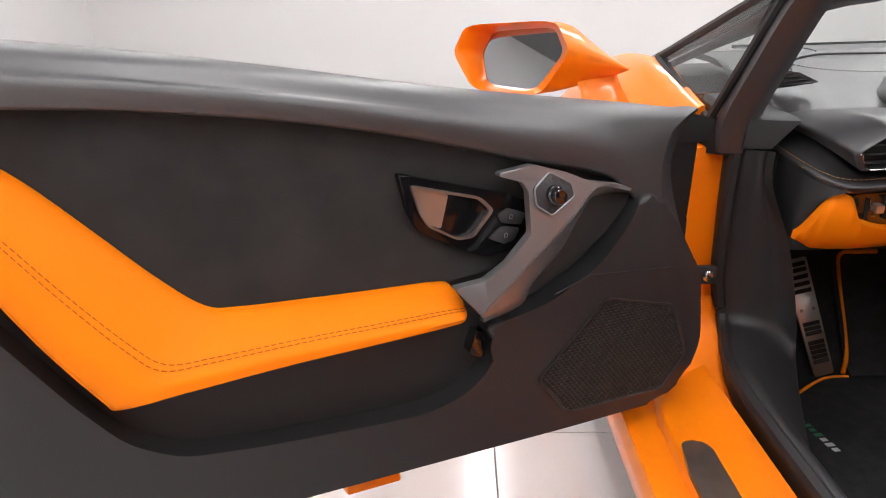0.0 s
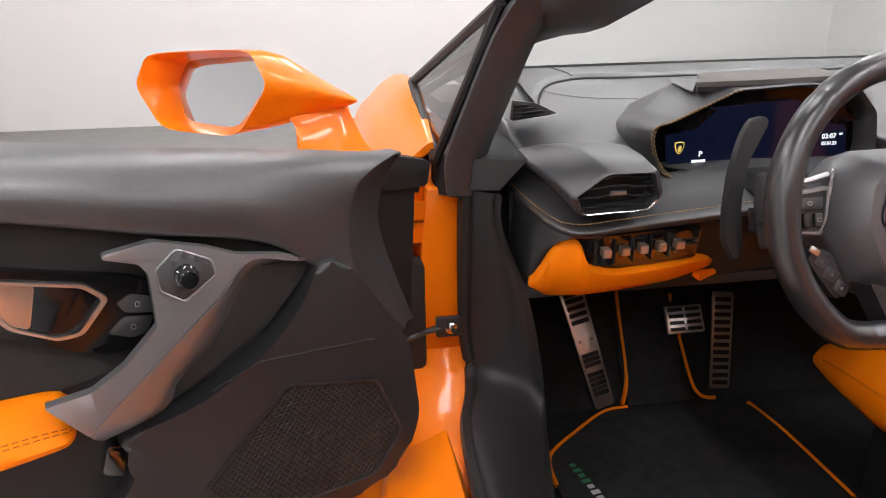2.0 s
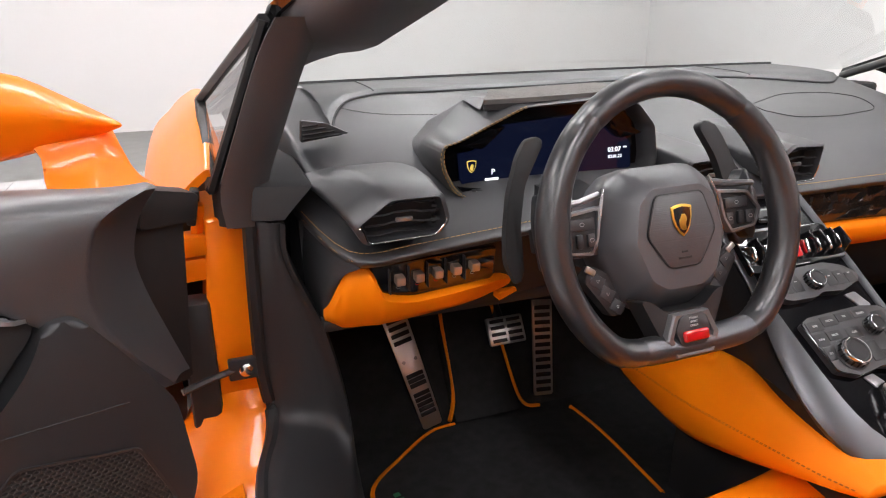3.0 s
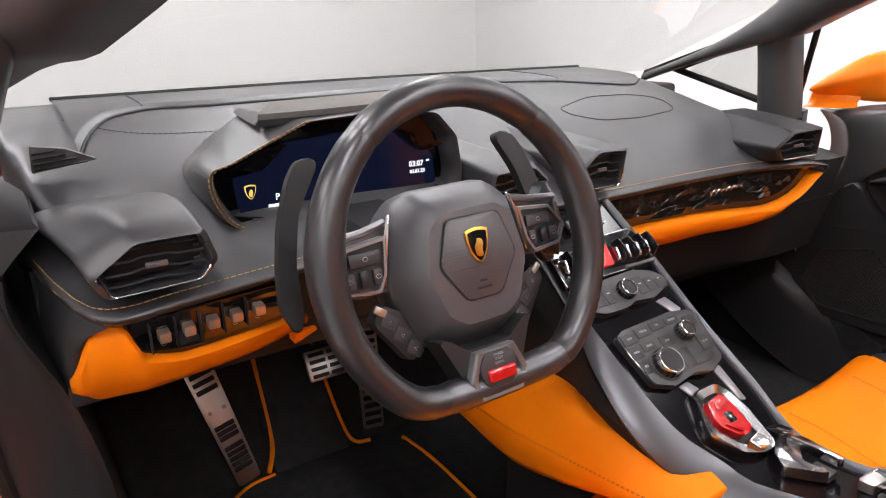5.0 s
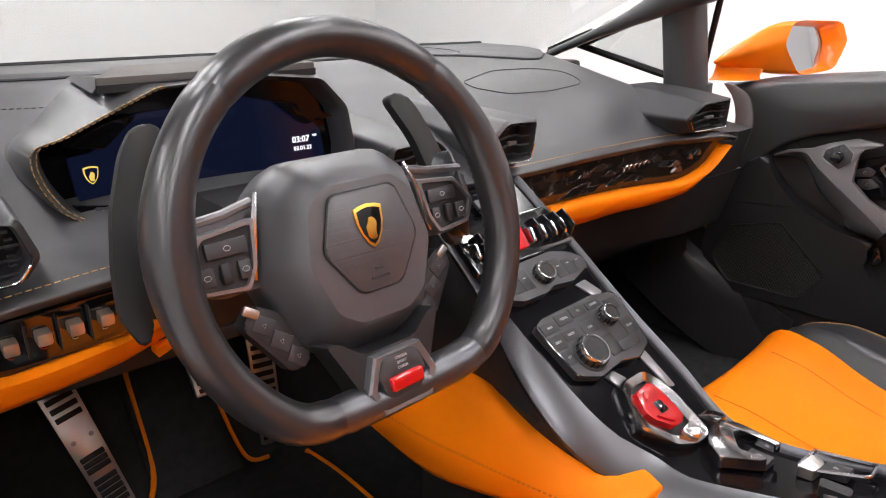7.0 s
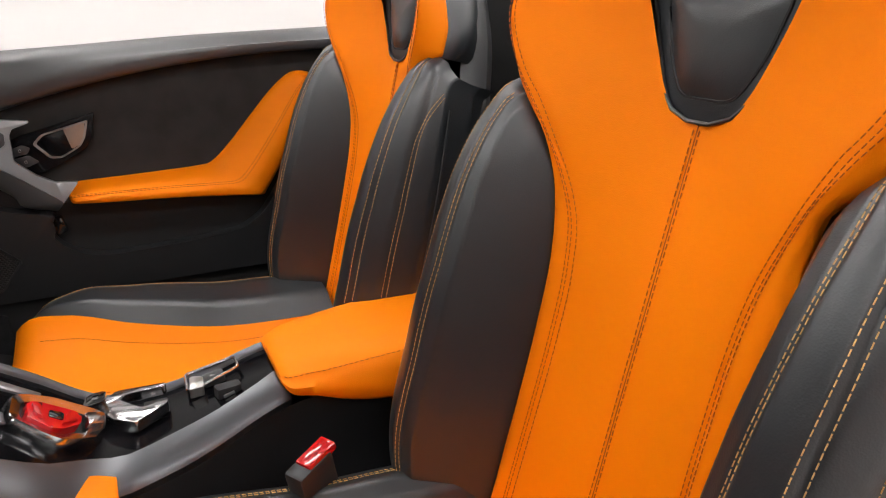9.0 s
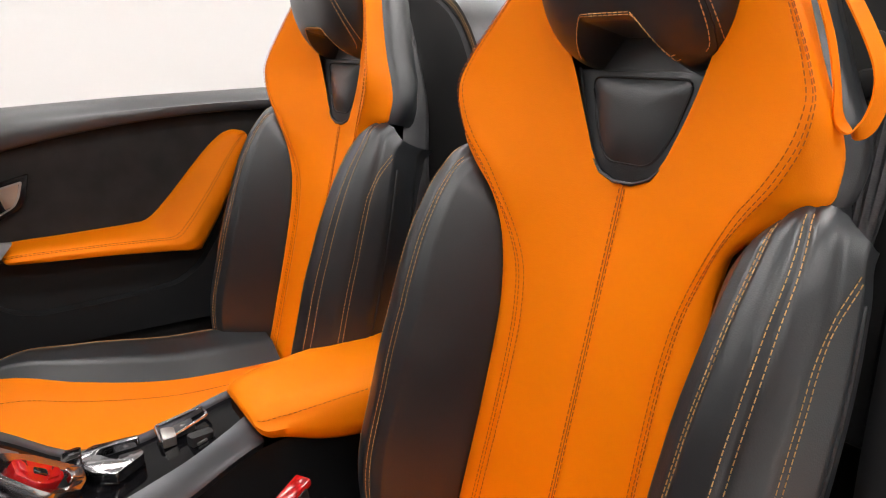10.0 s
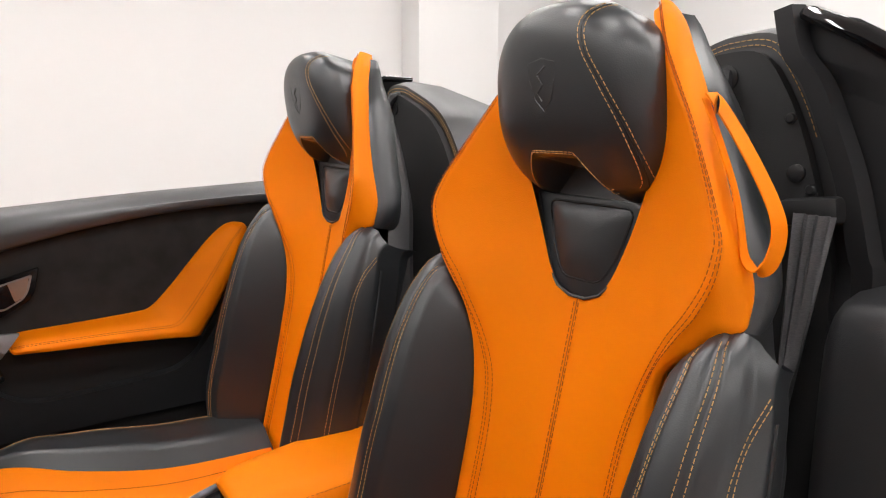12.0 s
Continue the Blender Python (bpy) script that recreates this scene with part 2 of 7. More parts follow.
def slab(pts, thick):
    """A flat piece with the given corners and thickness."""
    bm = bmesh.new()
    bm.faces.new([bm.verts.new(p) for p in pts])
    bmesh.ops.solidify(bm, geom=bm.faces[:], thickness=thick)
    return bm


def lathe(profile, seg=32, M=None, bm=None):
    """A turned body: (radius, height) pairs round local z."""
    own = bmesh.new()
    rings = [[(r * math.cos(2 * math.pi * j / seg), r * math.sin(2 * math.pi * j / seg), h) for j in range(seg)] for r, h in profile]
    loft(rings, True, True, own)
    if M is not None:
        own.transform(M)
    return join(bm, own)


def pillow(outline, centre, rise, M=None, back=0.0, power=2.6, rings=8, bm=None, base=0.0):
    """A cushion over an outline: domed to base + rise in the middle, down to base at its rim, flat at the back."""
    own = bmesh.new()
    c = np.array(centre, float)
    rr = [0.0001] + [math.sin(math.pi / 2 * (i + 1) / rings) for i in range(rings)]
    skins = []
    for r in rr:
        h = base + rise * (1 - r ** power)
        skins.append([(*(c + (np.array(p) - c) * r), h) for p in outline])
    if back:
        skins.append([(*p, base - back) for p in outline])
    loft(skins, True, bool(back), own)
    if M is not None:
        own.transform(M)
    return join(bm, own)


def block(size, M=None, bevel=0.003, seg=2, bm=None, taper=1.0):
    """A box with rounded edges, its base at local z = 0."""
    own = bmesh.new()
    x, y, z = size
    bmesh.ops.create_cube(own, size=1.0, matrix=Matrix.Translation((0, 0, z / 2)) @ Matrix.Diagonal((x, y, z, 1)))
    for v in own.verts:
        if v.co.z > z / 2:
            v.co.x *= taper
            v.co.y *= taper
    if bevel:
        bmesh.ops.bevel(own, geom=own.edges[:], offset=min(bevel, min(size) * 0.45), segments=seg, profile=0.5, affect="EDGES", clamp_overlap=True)
    if M is not None:
        own.transform(M)
    return join(bm, own)


def stitch(pts, bm=None, dash=0.0055, gap=0.0025, r=0.0006, lift=(0, 0, 0)):
    """A sewn seam: short threads one after another along pts."""
    bm = bm or bmesh.new()
    p = [Vector(q) + Vector(lift) for q in pts]
    run = [0.0]
    for a, b in zip(p, p[1:]):
        run.append(run[-1] + (b - a).length)

    def at(d):
        for i in range(len(run) - 1):
            if d <= run[i + 1]:
                return p[i].lerp(p[i + 1], (d - run[i]) / max(run[i + 1] - run[i], 1e-9))
        return p[-1]
    d = 0.0
    while d + dash < run[-1]:
        tube([at(d), at(d + dash)], r, 5, bm)
        d += dash + gap
    return bm


def letters(text, size, M, mat, parent, name="lettering", depth=0.0004, spacing=1.0):
    """Raised lettering in the built-in font."""
    cu = bpy.data.curves.new(name, "FONT")
    cu.body, cu.size, cu.extrude, cu.align_x, cu.align_y, cu.space_character = text, size, depth, "CENTER", "CENTER", spacing
    cu.resolution_u = 2
    tmp = bpy.data.objects.new(name, cu)
    me = bpy.data.meshes.new_from_object(tmp)
    bpy.data.objects.remove(tmp)
    me.transform(M)
    me.materials.clear()
    me.materials.append(mat)
    ob = new(name, me)
    adopt(ob, parent)
    return ob


# ---- the room ----
def tile_material():
    m = material("floor_tile", (0.60, 0.60, 0.59), 0.17, vary=0.04, vscale=1.5, rough_vary=0.05, coat=0.15)
    return m


def wall_material():
    return material("white_wall_paint", (0.74, 0.735, 0.73), 0.75, grain=0.15, scale=180, vary=0.015, vscale=1.2)


WALL = wall_material()
TILE = tile_material()
GROUT = material("tile_grout", (0.25, 0.25, 0.24), 0.9, grain=0.4, scale=300, vary=0.15)
X0, X1, Y0, Y1, TOP = -5.2, 4.6, -5.0, 7.6, 3.3

floor = tagged(part("floor", block((X1 - X0 + 0.4, Y1 - Y0 + 0.4, 0.1), Matrix.Translation(((X0 + X1) / 2, (Y0 + Y1) / 2, -0.104)), 0), GROUT),
               "glossy pale grey tiled showroom floor", "floor", kind="structure")


def wall(name, x0, y0, x1, y1):
    w = Vector((x1 - x0, y1 - y0, 0))
    m = axes((x0, y0, -0.1), w.normalized(), Vector((0, 0, 1)), w.normalized().cross(Vector((0, 0, 1))))
    return tagged(part(name, prism([(0, 0), (w.length, 0), (w.length, TOP + 0.1), (0, TOP + 0.1)], 0.0, 0.15, m), WALL),
                  "plain off-white painted showroom wall", "wall", kind="structure")


wall("wall_north", X0, Y1 + 0.15, X1, Y1 + 0.15)
wall("wall_south", X0, Y0, X1, Y0)
wall("wall_west", X0 - 0.15, Y0, X0 - 0.15, Y1)
wall("wall_east", X1, Y0, X1, Y1)
tagged(part("ceiling", block((X1 - X0 + 0.4, Y1 - Y0 + 0.4, 0.1), Matrix.Translation(((X0 + X1) / 2, (Y0 + Y1) / 2, TOP)), 0),
            material("ceiling_paint", (0.20, 0.20, 0.20), 0.8, grain=0.1, scale=150, vary=0.04)), "dark grey painted flat ceiling", "ceiling", kind="structure")
for cx, cy, sx, sy in ((4.45, -2.84, 0.30, 0.86), (1.75, -4.85, 0.90, 0.30)):
    tagged(part("column", block((sx, sy, TOP), Matrix.Translation((cx, cy, 0)), 0.008), WALL), "square white painted column against the wall", "column", kind="structure")


def ceiling_light(x, y):
    t = thing("ceiling_light", "long white ceiling light with a glowing diffuser", "ceiling light", "lights under the ceiling", at=(x, y, TOP - 0.06))
    part("housing", block((0.32, 1.55, 0.05), Matrix.Translation((0, 0, 0.01)), 0.006), material("light_housing", (0.8, 0.8, 0.8), 0.4), t)
    part("diffuser", block((0.27, 1.5, 0.02), Matrix.Translation((0, 0, -0.006)), 0.004), LAMP, t)
    return t


LAMP = material("lamp_diffuser", (0.9, 0.9, 0.9), 0.5, emit=(1.0, 0.975, 0.955), power=LAMP_POWER)
first = ceiling_light(-3.2, -3.3)
for lx in (-3.2, -1.1, 1.0, 2.7):
    for ly in (-3.3, -1.1, 1.1, 3.3, 5.5):
        if (lx, ly) != (-3.2, -3.3):
            copy_thing(first, Matrix.Translation((lx, ly, TOP - 0.06)))


# ---- the car ----
car = thing("car", "glossy orange open-topped sports car with one door open", "car", at=(0, 0, 0))


# ---- the doors ----
def door_frame(left):
    """Local x: from the hinge end back along the door; y: up; z: towards the seats."""
    if left:
        u = Vector((-0.911, -0.412, 0)).normalized()
        return axes((-0.80, 1.08, 0), u, (0, 0, 1), Vector((-u.y, u.x, 0)))
    u = Vector((0.0, -1.0, 0))
    return axes((0.855, 1.30, -0.082), u, (0, 0, 1), (-1, 0, 0))


TOP_EDGE_R = curve((0.10, 0.17, 0.34, 0.58, 0.79, 1.14), (0.878, 0.891, 0.912, 0.931, 0.947, 0.966))
TOP_EDGE_L = curve((0.10, 0.15, 0.52, 0.77, 0.96, 1.14), (0.832, 0.838, 0.888, 0.930, 0.957, 0.975))
CREASE_L = curve((0.13, 0.20, 0.272, 0.444, 0.63, 0.827, 0.97, 1.14), (0.58, 0.685, 0.742, 0.800, 0.850, 0.884, 0.898, 0.905))


def car_door(left):
    M = door_frame(left)
    TOP_EDGE = TOP_EDGE_L if left else TOP_EDGE_R
    CREASE = CREASE_L if left else (lambda u: CREASE_L(u) + 0.014)
    t = component("door", "open car door with black leather, suede and orange armrest" if left else "closed car door with black leather, suede and orange armrest", M.translation)
    N = Matrix.Translation(-M.translation) @ M

    def q(u, z, w):
        return N @ Vector((u, z, w))
    edge = [(0.19, 0.60), (0.245, 0.75), (0.235, 0.825)]
    top = [(0.24 + 0.90 * i / 12, TOP_EDGE(0.24 + 0.90 * i / 12) - 0.016) for i in range(13)]
    rim = edge + top + [(1.145, 0.80), (1.12, 0.55), (1.08, 0.425), (0.80, 0.418), (0.35, 0.412), (0.20, 0.412), (0.155, 0.44), (0.135, 0.50)]
    # outer skin and carrier
    skin = [(u if u < 0.9 else u + 0.02, z + (-0.012 if z < 0.5 else -0.03)) for u, z in rim]
    part("outer_skin", prism(skin, -0.17, -0.075, N, 0.02, 3), ORANGE_PAINT, t, "glossy orange painted door skin")
    part("carrier", prism(rim, -0.074, -0.002, N, 0.004), PLASTIC, t)

    # upper leather roll, from the sill of the window down to the crease
    # its front end folds back from a tip at the sill
    lift = TOP_EDGE(0.11) - TOP_EDGE_L(0.11)
    fold = spline([(0.105, 0.832, -0.085), (0.108, 0.834, -0.06), (0.125, 0.835, -0.03), (0.165, 0.828, -0.006), (0.197, 0.810, 0.006), (0.210, 0.765, 0.008), (0.208, 0.720, 0.010), (0.190, 0.680, 0.010), (0.136, 0.610, 0.0)], 3)
    edge_line = spline([(0.100, 0.831, -0.085), (0.102, 0.832, -0.06), (0.107, 0.831, -0.045), (0.113, 0.820, -0.052), (0.127, 0.798, -0.056), (0.137, 0.755, -0.060), (0.130, 0.710, -0.060), (0.116, 0.660, -0.055), (0.100, 0.600, -0.040)], 3)

    def roll(a, b):
        i = round(b * 24)
        f, g = fold[i], edge_line[i]
        if a < 0.1:
            k = a / 0.1
            return q(*(g[j] * (1 - k) + f[j] * k + (lift if j == 1 else 0.0) - (0.006 * math.sin(math.pi * k) if j == 2 and 6 < i else 0.0) for j in range(3)))
        u = f[0] + (1.138 - f[0]) * ((a - 0.1) / 0.9) ** 1.25
        zt, zc = TOP_EDGE(u), CREASE(u)
        h = zt - zc
        prof = spline([(zt - 0.003, -0.085), (zt + 0.001, -0.06), (zt, -0.02), (zt - 0.008, 0.004), (zt - 0.022, 0.018), (zt - 0.5 * h, 0.030), (zc + 0.14 * h, 0.030), (zc + 0.04 * h, 0.022), (zc, 0.0)], 3)
        z, w = prof[i]
        k = min(1.0, max(0.0, (u - f[0]) / 0.13))
        k = k * (2 - k)
        return q(u, z * k + (f[1] + lift) * (1 - k), w * k + f[2] * (1 - k))
    part("upper_trim", sheet(roll, 100, 24), DASH_LEATHER, t, "smooth dark grey leather roll", sharp=50)
    # suede insert
    ins = [(1.12, 0.915)] + [(u, CREASE(u) + 0.004) for u in (0.97, 0.9, 0.827, 0.72, 0.63, 0.54, 0.444, 0.36, 0.30)] + \
          [(0.36, 0.72), (0.45, 0.66), (0.56, 0.65), (0.70, 0.65), (0.82, 0.66), (0.92, 0.75), (1.0, 0.84), (1.10, 0.86)]
    part("suede_insert", prism(ins, -0.001, 0.004, N), SUEDE, t, "dark brownish grey suede panel")
    # lower leather panel with the pocket's rim
    low = [(0.150, 0.61), (0.200, 0.690), (0.232, 0.735), (0.262, 0.738), (0.285, 0.695), (0.33, 0.648), (0.40, 0.612), (0.455, 0.600), (0.498, 0.595), (0.476, 0.562), (0.495, 0.527),
           (0.53, 0.503), (0.58, 0.492), (0.66, 0.495), (0.78, 0.503), (0.87, 0.514), (0.92, 0.545), (0.96, 0.60), (1.02, 0.70), (1.06, 0.80), (1.125, 0.84), (1.13, 0.70), (1.10, 0.55), (1.06, 0.44),
           (0.95, 0.420), (0.80, 0.418), (0.35, 0.413), (0.21, 0.414), (0.16, 0.445), (0.138, 0.50)]
    part("lower_panel", prism(rounded(low, 0.02, 3), -0.004, 0.036, N, 0.014, 4), PLASTIC, t, "soft black lower door panel")
    # thin dark sheet: the pocket's inner shade as colour, without its depth
    part("pocket_shade", prism([(0.46, 0.61), (0.95, 0.62), (0.95, 0.50), (0.46, 0.48)], -0.003, 0.001, N), DARK, t, "flat dark sheet for the shaded door pocket")
    part("pocket_clip", prism(rounded([(0.492, 0.545), (0.512, 0.555), (0.502, 0.585), (0.486, 0.58)], 0.003), 0.0, 0.022, N, 0.002), PIANO, t)

    # armrest: wedge section swept along the door and up its rear end
    st = [((0.524, 0.638), (0.524, 0.628), 0.030), ((0.530, 0.647), (0.532, 0.619), 0.058), ((0.548, 0.656), (0.56, 0.617), 0.066), ((0.64, 0.660), (0.64, 0.614), 0.068), ((0.72, 0.664), (0.745, 0.610), 0.068),
          ((0.785, 0.668), (0.86, 0.602), 0.068), ((0.822, 0.676), (0.918, 0.597), 0.066), ((0.866, 0.717), (0.934, 0.610), 0.062), ((0.921, 0.780), (0.972, 0.668), 0.055), ((0.966, 0.830), (1.008, 0.735), 0.048),
          ((1.004, 0.862), (1.035, 0.795), 0.040), ((1.030, 0.871), (1.058, 0.838), 0.032), ((1.055, 0.868), (1.064, 0.857), 0.020)]
    st = [(np.array(a), np.array(b), w) for a, b, w in st]
    dense = spline([np.r_[a, b, w] for a, b, w in st], 5)
    rings, seam1, seam2 = [], [], []
    for r in dense:
        a, b, w = np.array(r[:2]), np.array(r[2:4]), r[4]
        ring = [(a, 0.0), (a, 0.010), (a * 0.94 + b * 0.06, 0.018), (a * 0.7 + b * 0.3, 0.30 * w + 0.022), (a * 0.45 + b * 0.55, 0.82 * w + 0.004), (a * 0.36 + b * 0.64, 0.96 * w), (a * 0.24 + b * 0.76, w), (a * 0.08 + b * 0.92, w * 0.96),
                (b, w * 0.80), (b, 0.0)]
        rings.append([q(p[0], p[1], h) for p, h in ring])
        seam1.append(q(*(a * 0.52 + b * 0.48), 0.70 * w + 0.008))
        seam2.append(q(*(a * 0.47 + b * 0.53), 0.79 * w + 0.0065))
    arm = part("armrest", loft(rings), ORANGE_LEATHER, t, "orange leather padded armrest with double seam", sharp=50)
    part("stitching", stitch(seam1[4:-4]), DARK_THREAD, arm)
    part("stitching", stitch(seam2[4:-4]), DARK_THREAD, arm)

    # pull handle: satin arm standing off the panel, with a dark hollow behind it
    hollow_shade = [(0.47, 0.612), (0.40, 0.66), (0.33, 0.745), (0.262, 0.746), (0.272, 0.720), (0.307, 0.683), (0.353, 0.653), (0.403, 0.624), (0.442, 0.606)]
    # dark plate put in for the shade inside the finger hole
    part("hollow_shade", prism(rounded(hollow_shade, 0.01), 0.003, 0.012, N, 0.004), DARK, t)
    ridge_line = [(0.289, 0.753), (0.327, 0.763), (0.351, 0.758), (0.375, 0.734), (0.417, 0.703), (0.463, 0.670), (0.508, 0.637), (0.517, 0.628)]
    grip = [(0.548, 0.666), (0.507, 0.669), (0.476, 0.685), (0.441, 0.715), (0.440, 0.766), (0.447, 0.778), (0.477, 0.788), (0.476, 0.792), (0.431, 0.797), (0.381, 0.782), (0.352, 0.769), (0.305, 0.760)] + ridge_line
    lean = Matrix.Identity(4)
    lean[2][1], lean[2][3] = -0.19, 0.19 * 0.735
    NL = N @ lean
    pull = part("pull_handle", prism(rounded(grip, 0.003, 3), 0.036, 0.049, NL, 0.003, 3), HANDLE, t, "satin grey metal pull handle")
    low_line = spline([(0.266, 0.741), (0.301, 0.744), (0.332, 0.739), (0.351, 0.718), (0.380, 0.679), (0.427, 0.641), (0.443, 0.618), (0.500, 0.606)], 4)
    up_line = spline(ridge_line, 4)

    def inner_face(a, b):
        i = round(a * 28)
        k = (0.0, 0.10, 0.35, 0.65, 0.92, 1.0)[round(b * 5)]
        w = (0.046, 0.044, 0.036, 0.026, 0.013, 0.002)[round(b * 5)]
        return NL @ Vector((up_line[i][0] * (1 - k) + low_line[i][0] * k, up_line[i][1] * (1 - k) + low_line[i][1] * k, w))
    part("inner_face", sheet(inner_face, 28, 5, 0.004), HANDLE, pull, sharp=60)
    # mirror switch
    hexa = [(0.434, 0.770), (0.412, 0.787), (0.381, 0.771), (0.378, 0.755), (0.412, 0.735), (0.433, 0.750)]
    sw = part("mirror_switch", prism(rounded(hexa, 0.004), 0.049, 0.0525, NL, 0.001), BUTTON, t, "hexagonal mirror switch panel")
    part("rim", tube([NL @ Vector((u, z, 0.0525)) for u, z in rounded(hexa, 0.004)], 0.0012, 6, closed=True), SATIN, sw)
    K = NL @ Matrix.Translation((0.407, 0.760, 0.0525))
    part("knob", lathe([(0.0115, 0), (0.0115, 0.005), (0.0095, 0.007), (0.0098, 0.014), (0.0082, 0.0165), (0.001, 0.0168)], 24, K), PIANO, sw)
    for du, dz in ((0.405, 0.779), (0.394, 0.774), (0.387, 0.765), (0.413, 0.742), (0.416, 0.774)):
        part("button", lathe([(0.0032, 0), (0.0032, 0.0008), (0.001, 0.001)], 12, NL @ Matrix.Translation((du, dz, 0.0525))), BUTTON, sw)

    # inner latch handle
    bez = [(0.597, 0.800), (0.580, 0.795), (0.520, 0.778), (0.455, 0.760), (0.424, 0.745), (0.420, 0.723), (0.427, 0.703), (0.451, 0.685), (0.483, 0.682), (0.514, 0.695), (0.573, 0.727), (0.585, 0.748)]
    lever = part("latch_bezel", prism(rounded(bez, 0.005, 3), 0.003, 0.016, N, 0.006, 3), LATCH_BLACK, t, "gloss black latch bezel")
    ringo = np.array([(0.583, 0.786), (0.493, 0.761), (0.475, 0.743), (0.503, 0.711), (0.525, 0.711), (0.562, 0.732), (0.573, 0.750)])
    cen = ringo.mean(0)
    out = rounded([tuple(p) for p in ringo], 0.006, 3)
    inn = rounded([tuple(cen + (p - cen) * 0.89) for p in ringo], 0.005, 3)
    part("lever_frame", loft([[q(*p, 0.014) for p in out], [q(*p, 0.021) for p in out], [q(*p, 0.021) for p in inn], [q(*p, 0.010) for p in inn]], True, False, loop=True), STEEL, lever, "satin silver lever frame")
    part("lever", prism(rounded([(0.576, 0.781), (0.534, 0.769), (0.545, 0.727), (0.561, 0.735), (0.570, 0.752)], 0.003), 0.012, 0.0165, N, 0.002), WARM_METAL, lever, "brushed copper-toned lever")
    part("finger_recess", prism(rounded([(0.536, 0.769), (0.495, 0.757), (0.480, 0.743), (0.505, 0.716), (0.524, 0.716), (0.546, 0.728)], 0.003), 0.012, 0.0162, N, 0.001), LATCH_BLACK, lever)
    for quad in ([(0.470, 0.735), (0.456, 0.742), (0.430, 0.732), (0.436, 0.718), (0.464, 0.724)], [(0.465, 0.720), (0.438, 0.714), (0.446, 0.699), (0.460, 0.696), (0.482, 0.706)]):
        b = part("lock_button", prism(rounded(quad, 0.003), 0.014, 0.019, N, 0.0015), BUTTON, lever)
        c = np.mean(quad, axis=0)
        part("padlock_mark", tube([q(c[0] + x * 0.001, c[1] + y * 0.001, 0.0193) for x, y in ((-2, -2), (2, -2), (2, 1), (1.4, 3), (-1.4, 3), (-2, 1))], 0.0004, 4, closed=True), WHITE_PRINT, b)

    # loudspeaker: framed panel of six-sided holes
    spk = [(0.314, 0.603), (0.198, 0.572), (0.166, 0.490), (0.208, 0.438), (0.374, 0.440), (0.420, 0.503)]
    shape = np.array(spk)
    fr = part("speaker_frame", loft([[q(*p, 0.034) for p in rounded(spk, 0.008)], [q(*p, 0.0400) for p in rounded(spk, 0.008)],
                                     [q(*p, 0.0385) for p in rounded([tuple(shape.mean(0) + (p - shape.mean(0)) * 0.965) for p in shape], 0.008)],
                                     [q(*p, 0.032) for p in rounded([tuple(shape.mean(0) + (p - shape.mean(0)) * 0.955) for p in shape], 0.008)]], True, False, loop=True), PLASTIC, t, "black loudspeaker grille")
    part("speaker_back", prism([tuple(shape.mean(0) + (p - shape.mean(0)) * 0.965) for p in shape], 0.034, 0.0368, N), DARK, fr)
    inner = [tuple(shape.mean(0) + (p - shape.mean(0)) * 0.95) for p in shape]

    def inside(x, y):
        s = 0
        for (ax, ay), (bx, by) in zip(inner, inner[1:] + inner[:1]):
            c = (bx - ax) * (y - ay) - (by - ay) * (x - ax)
            if s and c * s < 0:
                return False
            s = s or c
        return True
    verts, faces = [], []
    pitch = 0.0072
    for i in range(-30, 31):
        for j in range(-40, 41):
            cx, cy = 0.29 + (i + 0.5 * (j % 2)) * pitch, 0.52 + j * pitch * 0.62
            if not inside(cx, cy):
                continue
            b0 = len(verts)
            for rr, w in ((0.56, 0.0392), (0.43, 0.0390), (0.40, 0.0366)):
                for kk in range(6):
                    an = math.pi / 6 + kk * math.pi / 3
                    verts.append(q(cx + pitch * rr * math.cos(an), cy + pitch * rr * 0.76 * math.sin(an), w))
            for ring in (0, 6):
                for kk in range(6):
                    k2 = (kk + 1) % 6
                    faces.append((b0 + ring + kk, b0 + ring + k2, b0 + ring + 6 + k2, b0 + ring + 6 + kk))
    me = bpy.data.meshes.new("grille_mesh")
    me.from_pydata(verts, [], faces)
    me.materials.append(GRILLE)
    g = new("grille_mesh", me)
    adopt(g, fr)
    # seam line above the loudspeaker
    part("seam", tube([q(0.395, 0.622, 0.0363), q(0.34, 0.640, 0.0368), q(0.20, 0.628, 0.0368)], 0.0009, 5), DARK, t)
    if left:
        part("end_cap", prism(rounded([(0.112, 0.826), (0.046, 0.810), (0.052, 0.776), (0.122, 0.778)], 0.004), -0.115, -0.072, N, 0.004), RUBBER, t, "black cap on the front end of the door")
        part("edge_rubber", prism(rounded([(0.062, 0.785), (0.150, 0.800), (0.180, 0.60), (0.150, 0.56), (0.078, 0.56)], 0.004), -0.105, -0.088, N, 0.004), RUBBER, t, "rubber edge strip of the door")
        part("lower_tab", block((0.085, 0.040, 0.014), N @ pose(0.618, 0.304, -0.120, 70, 0, 0), 0.004), ORANGE_PAINT, t, "orange painted tab below the door")
        part("tab_stem", block((0.060, 0.020, 0.110), N @ pose(0.618, 0.300, -0.122, -90, 0, 0), 0.004), ORANGE_PAINT, t)
    return t


car_door(True)
car_door(False)


# ---- the body of the car ----
def both(x):
    """The other side of the car, across its middle line."""
    return 0.03 - x


body = component("body", "glossy orange painted car body", (0.0, 0.6, 0.0))


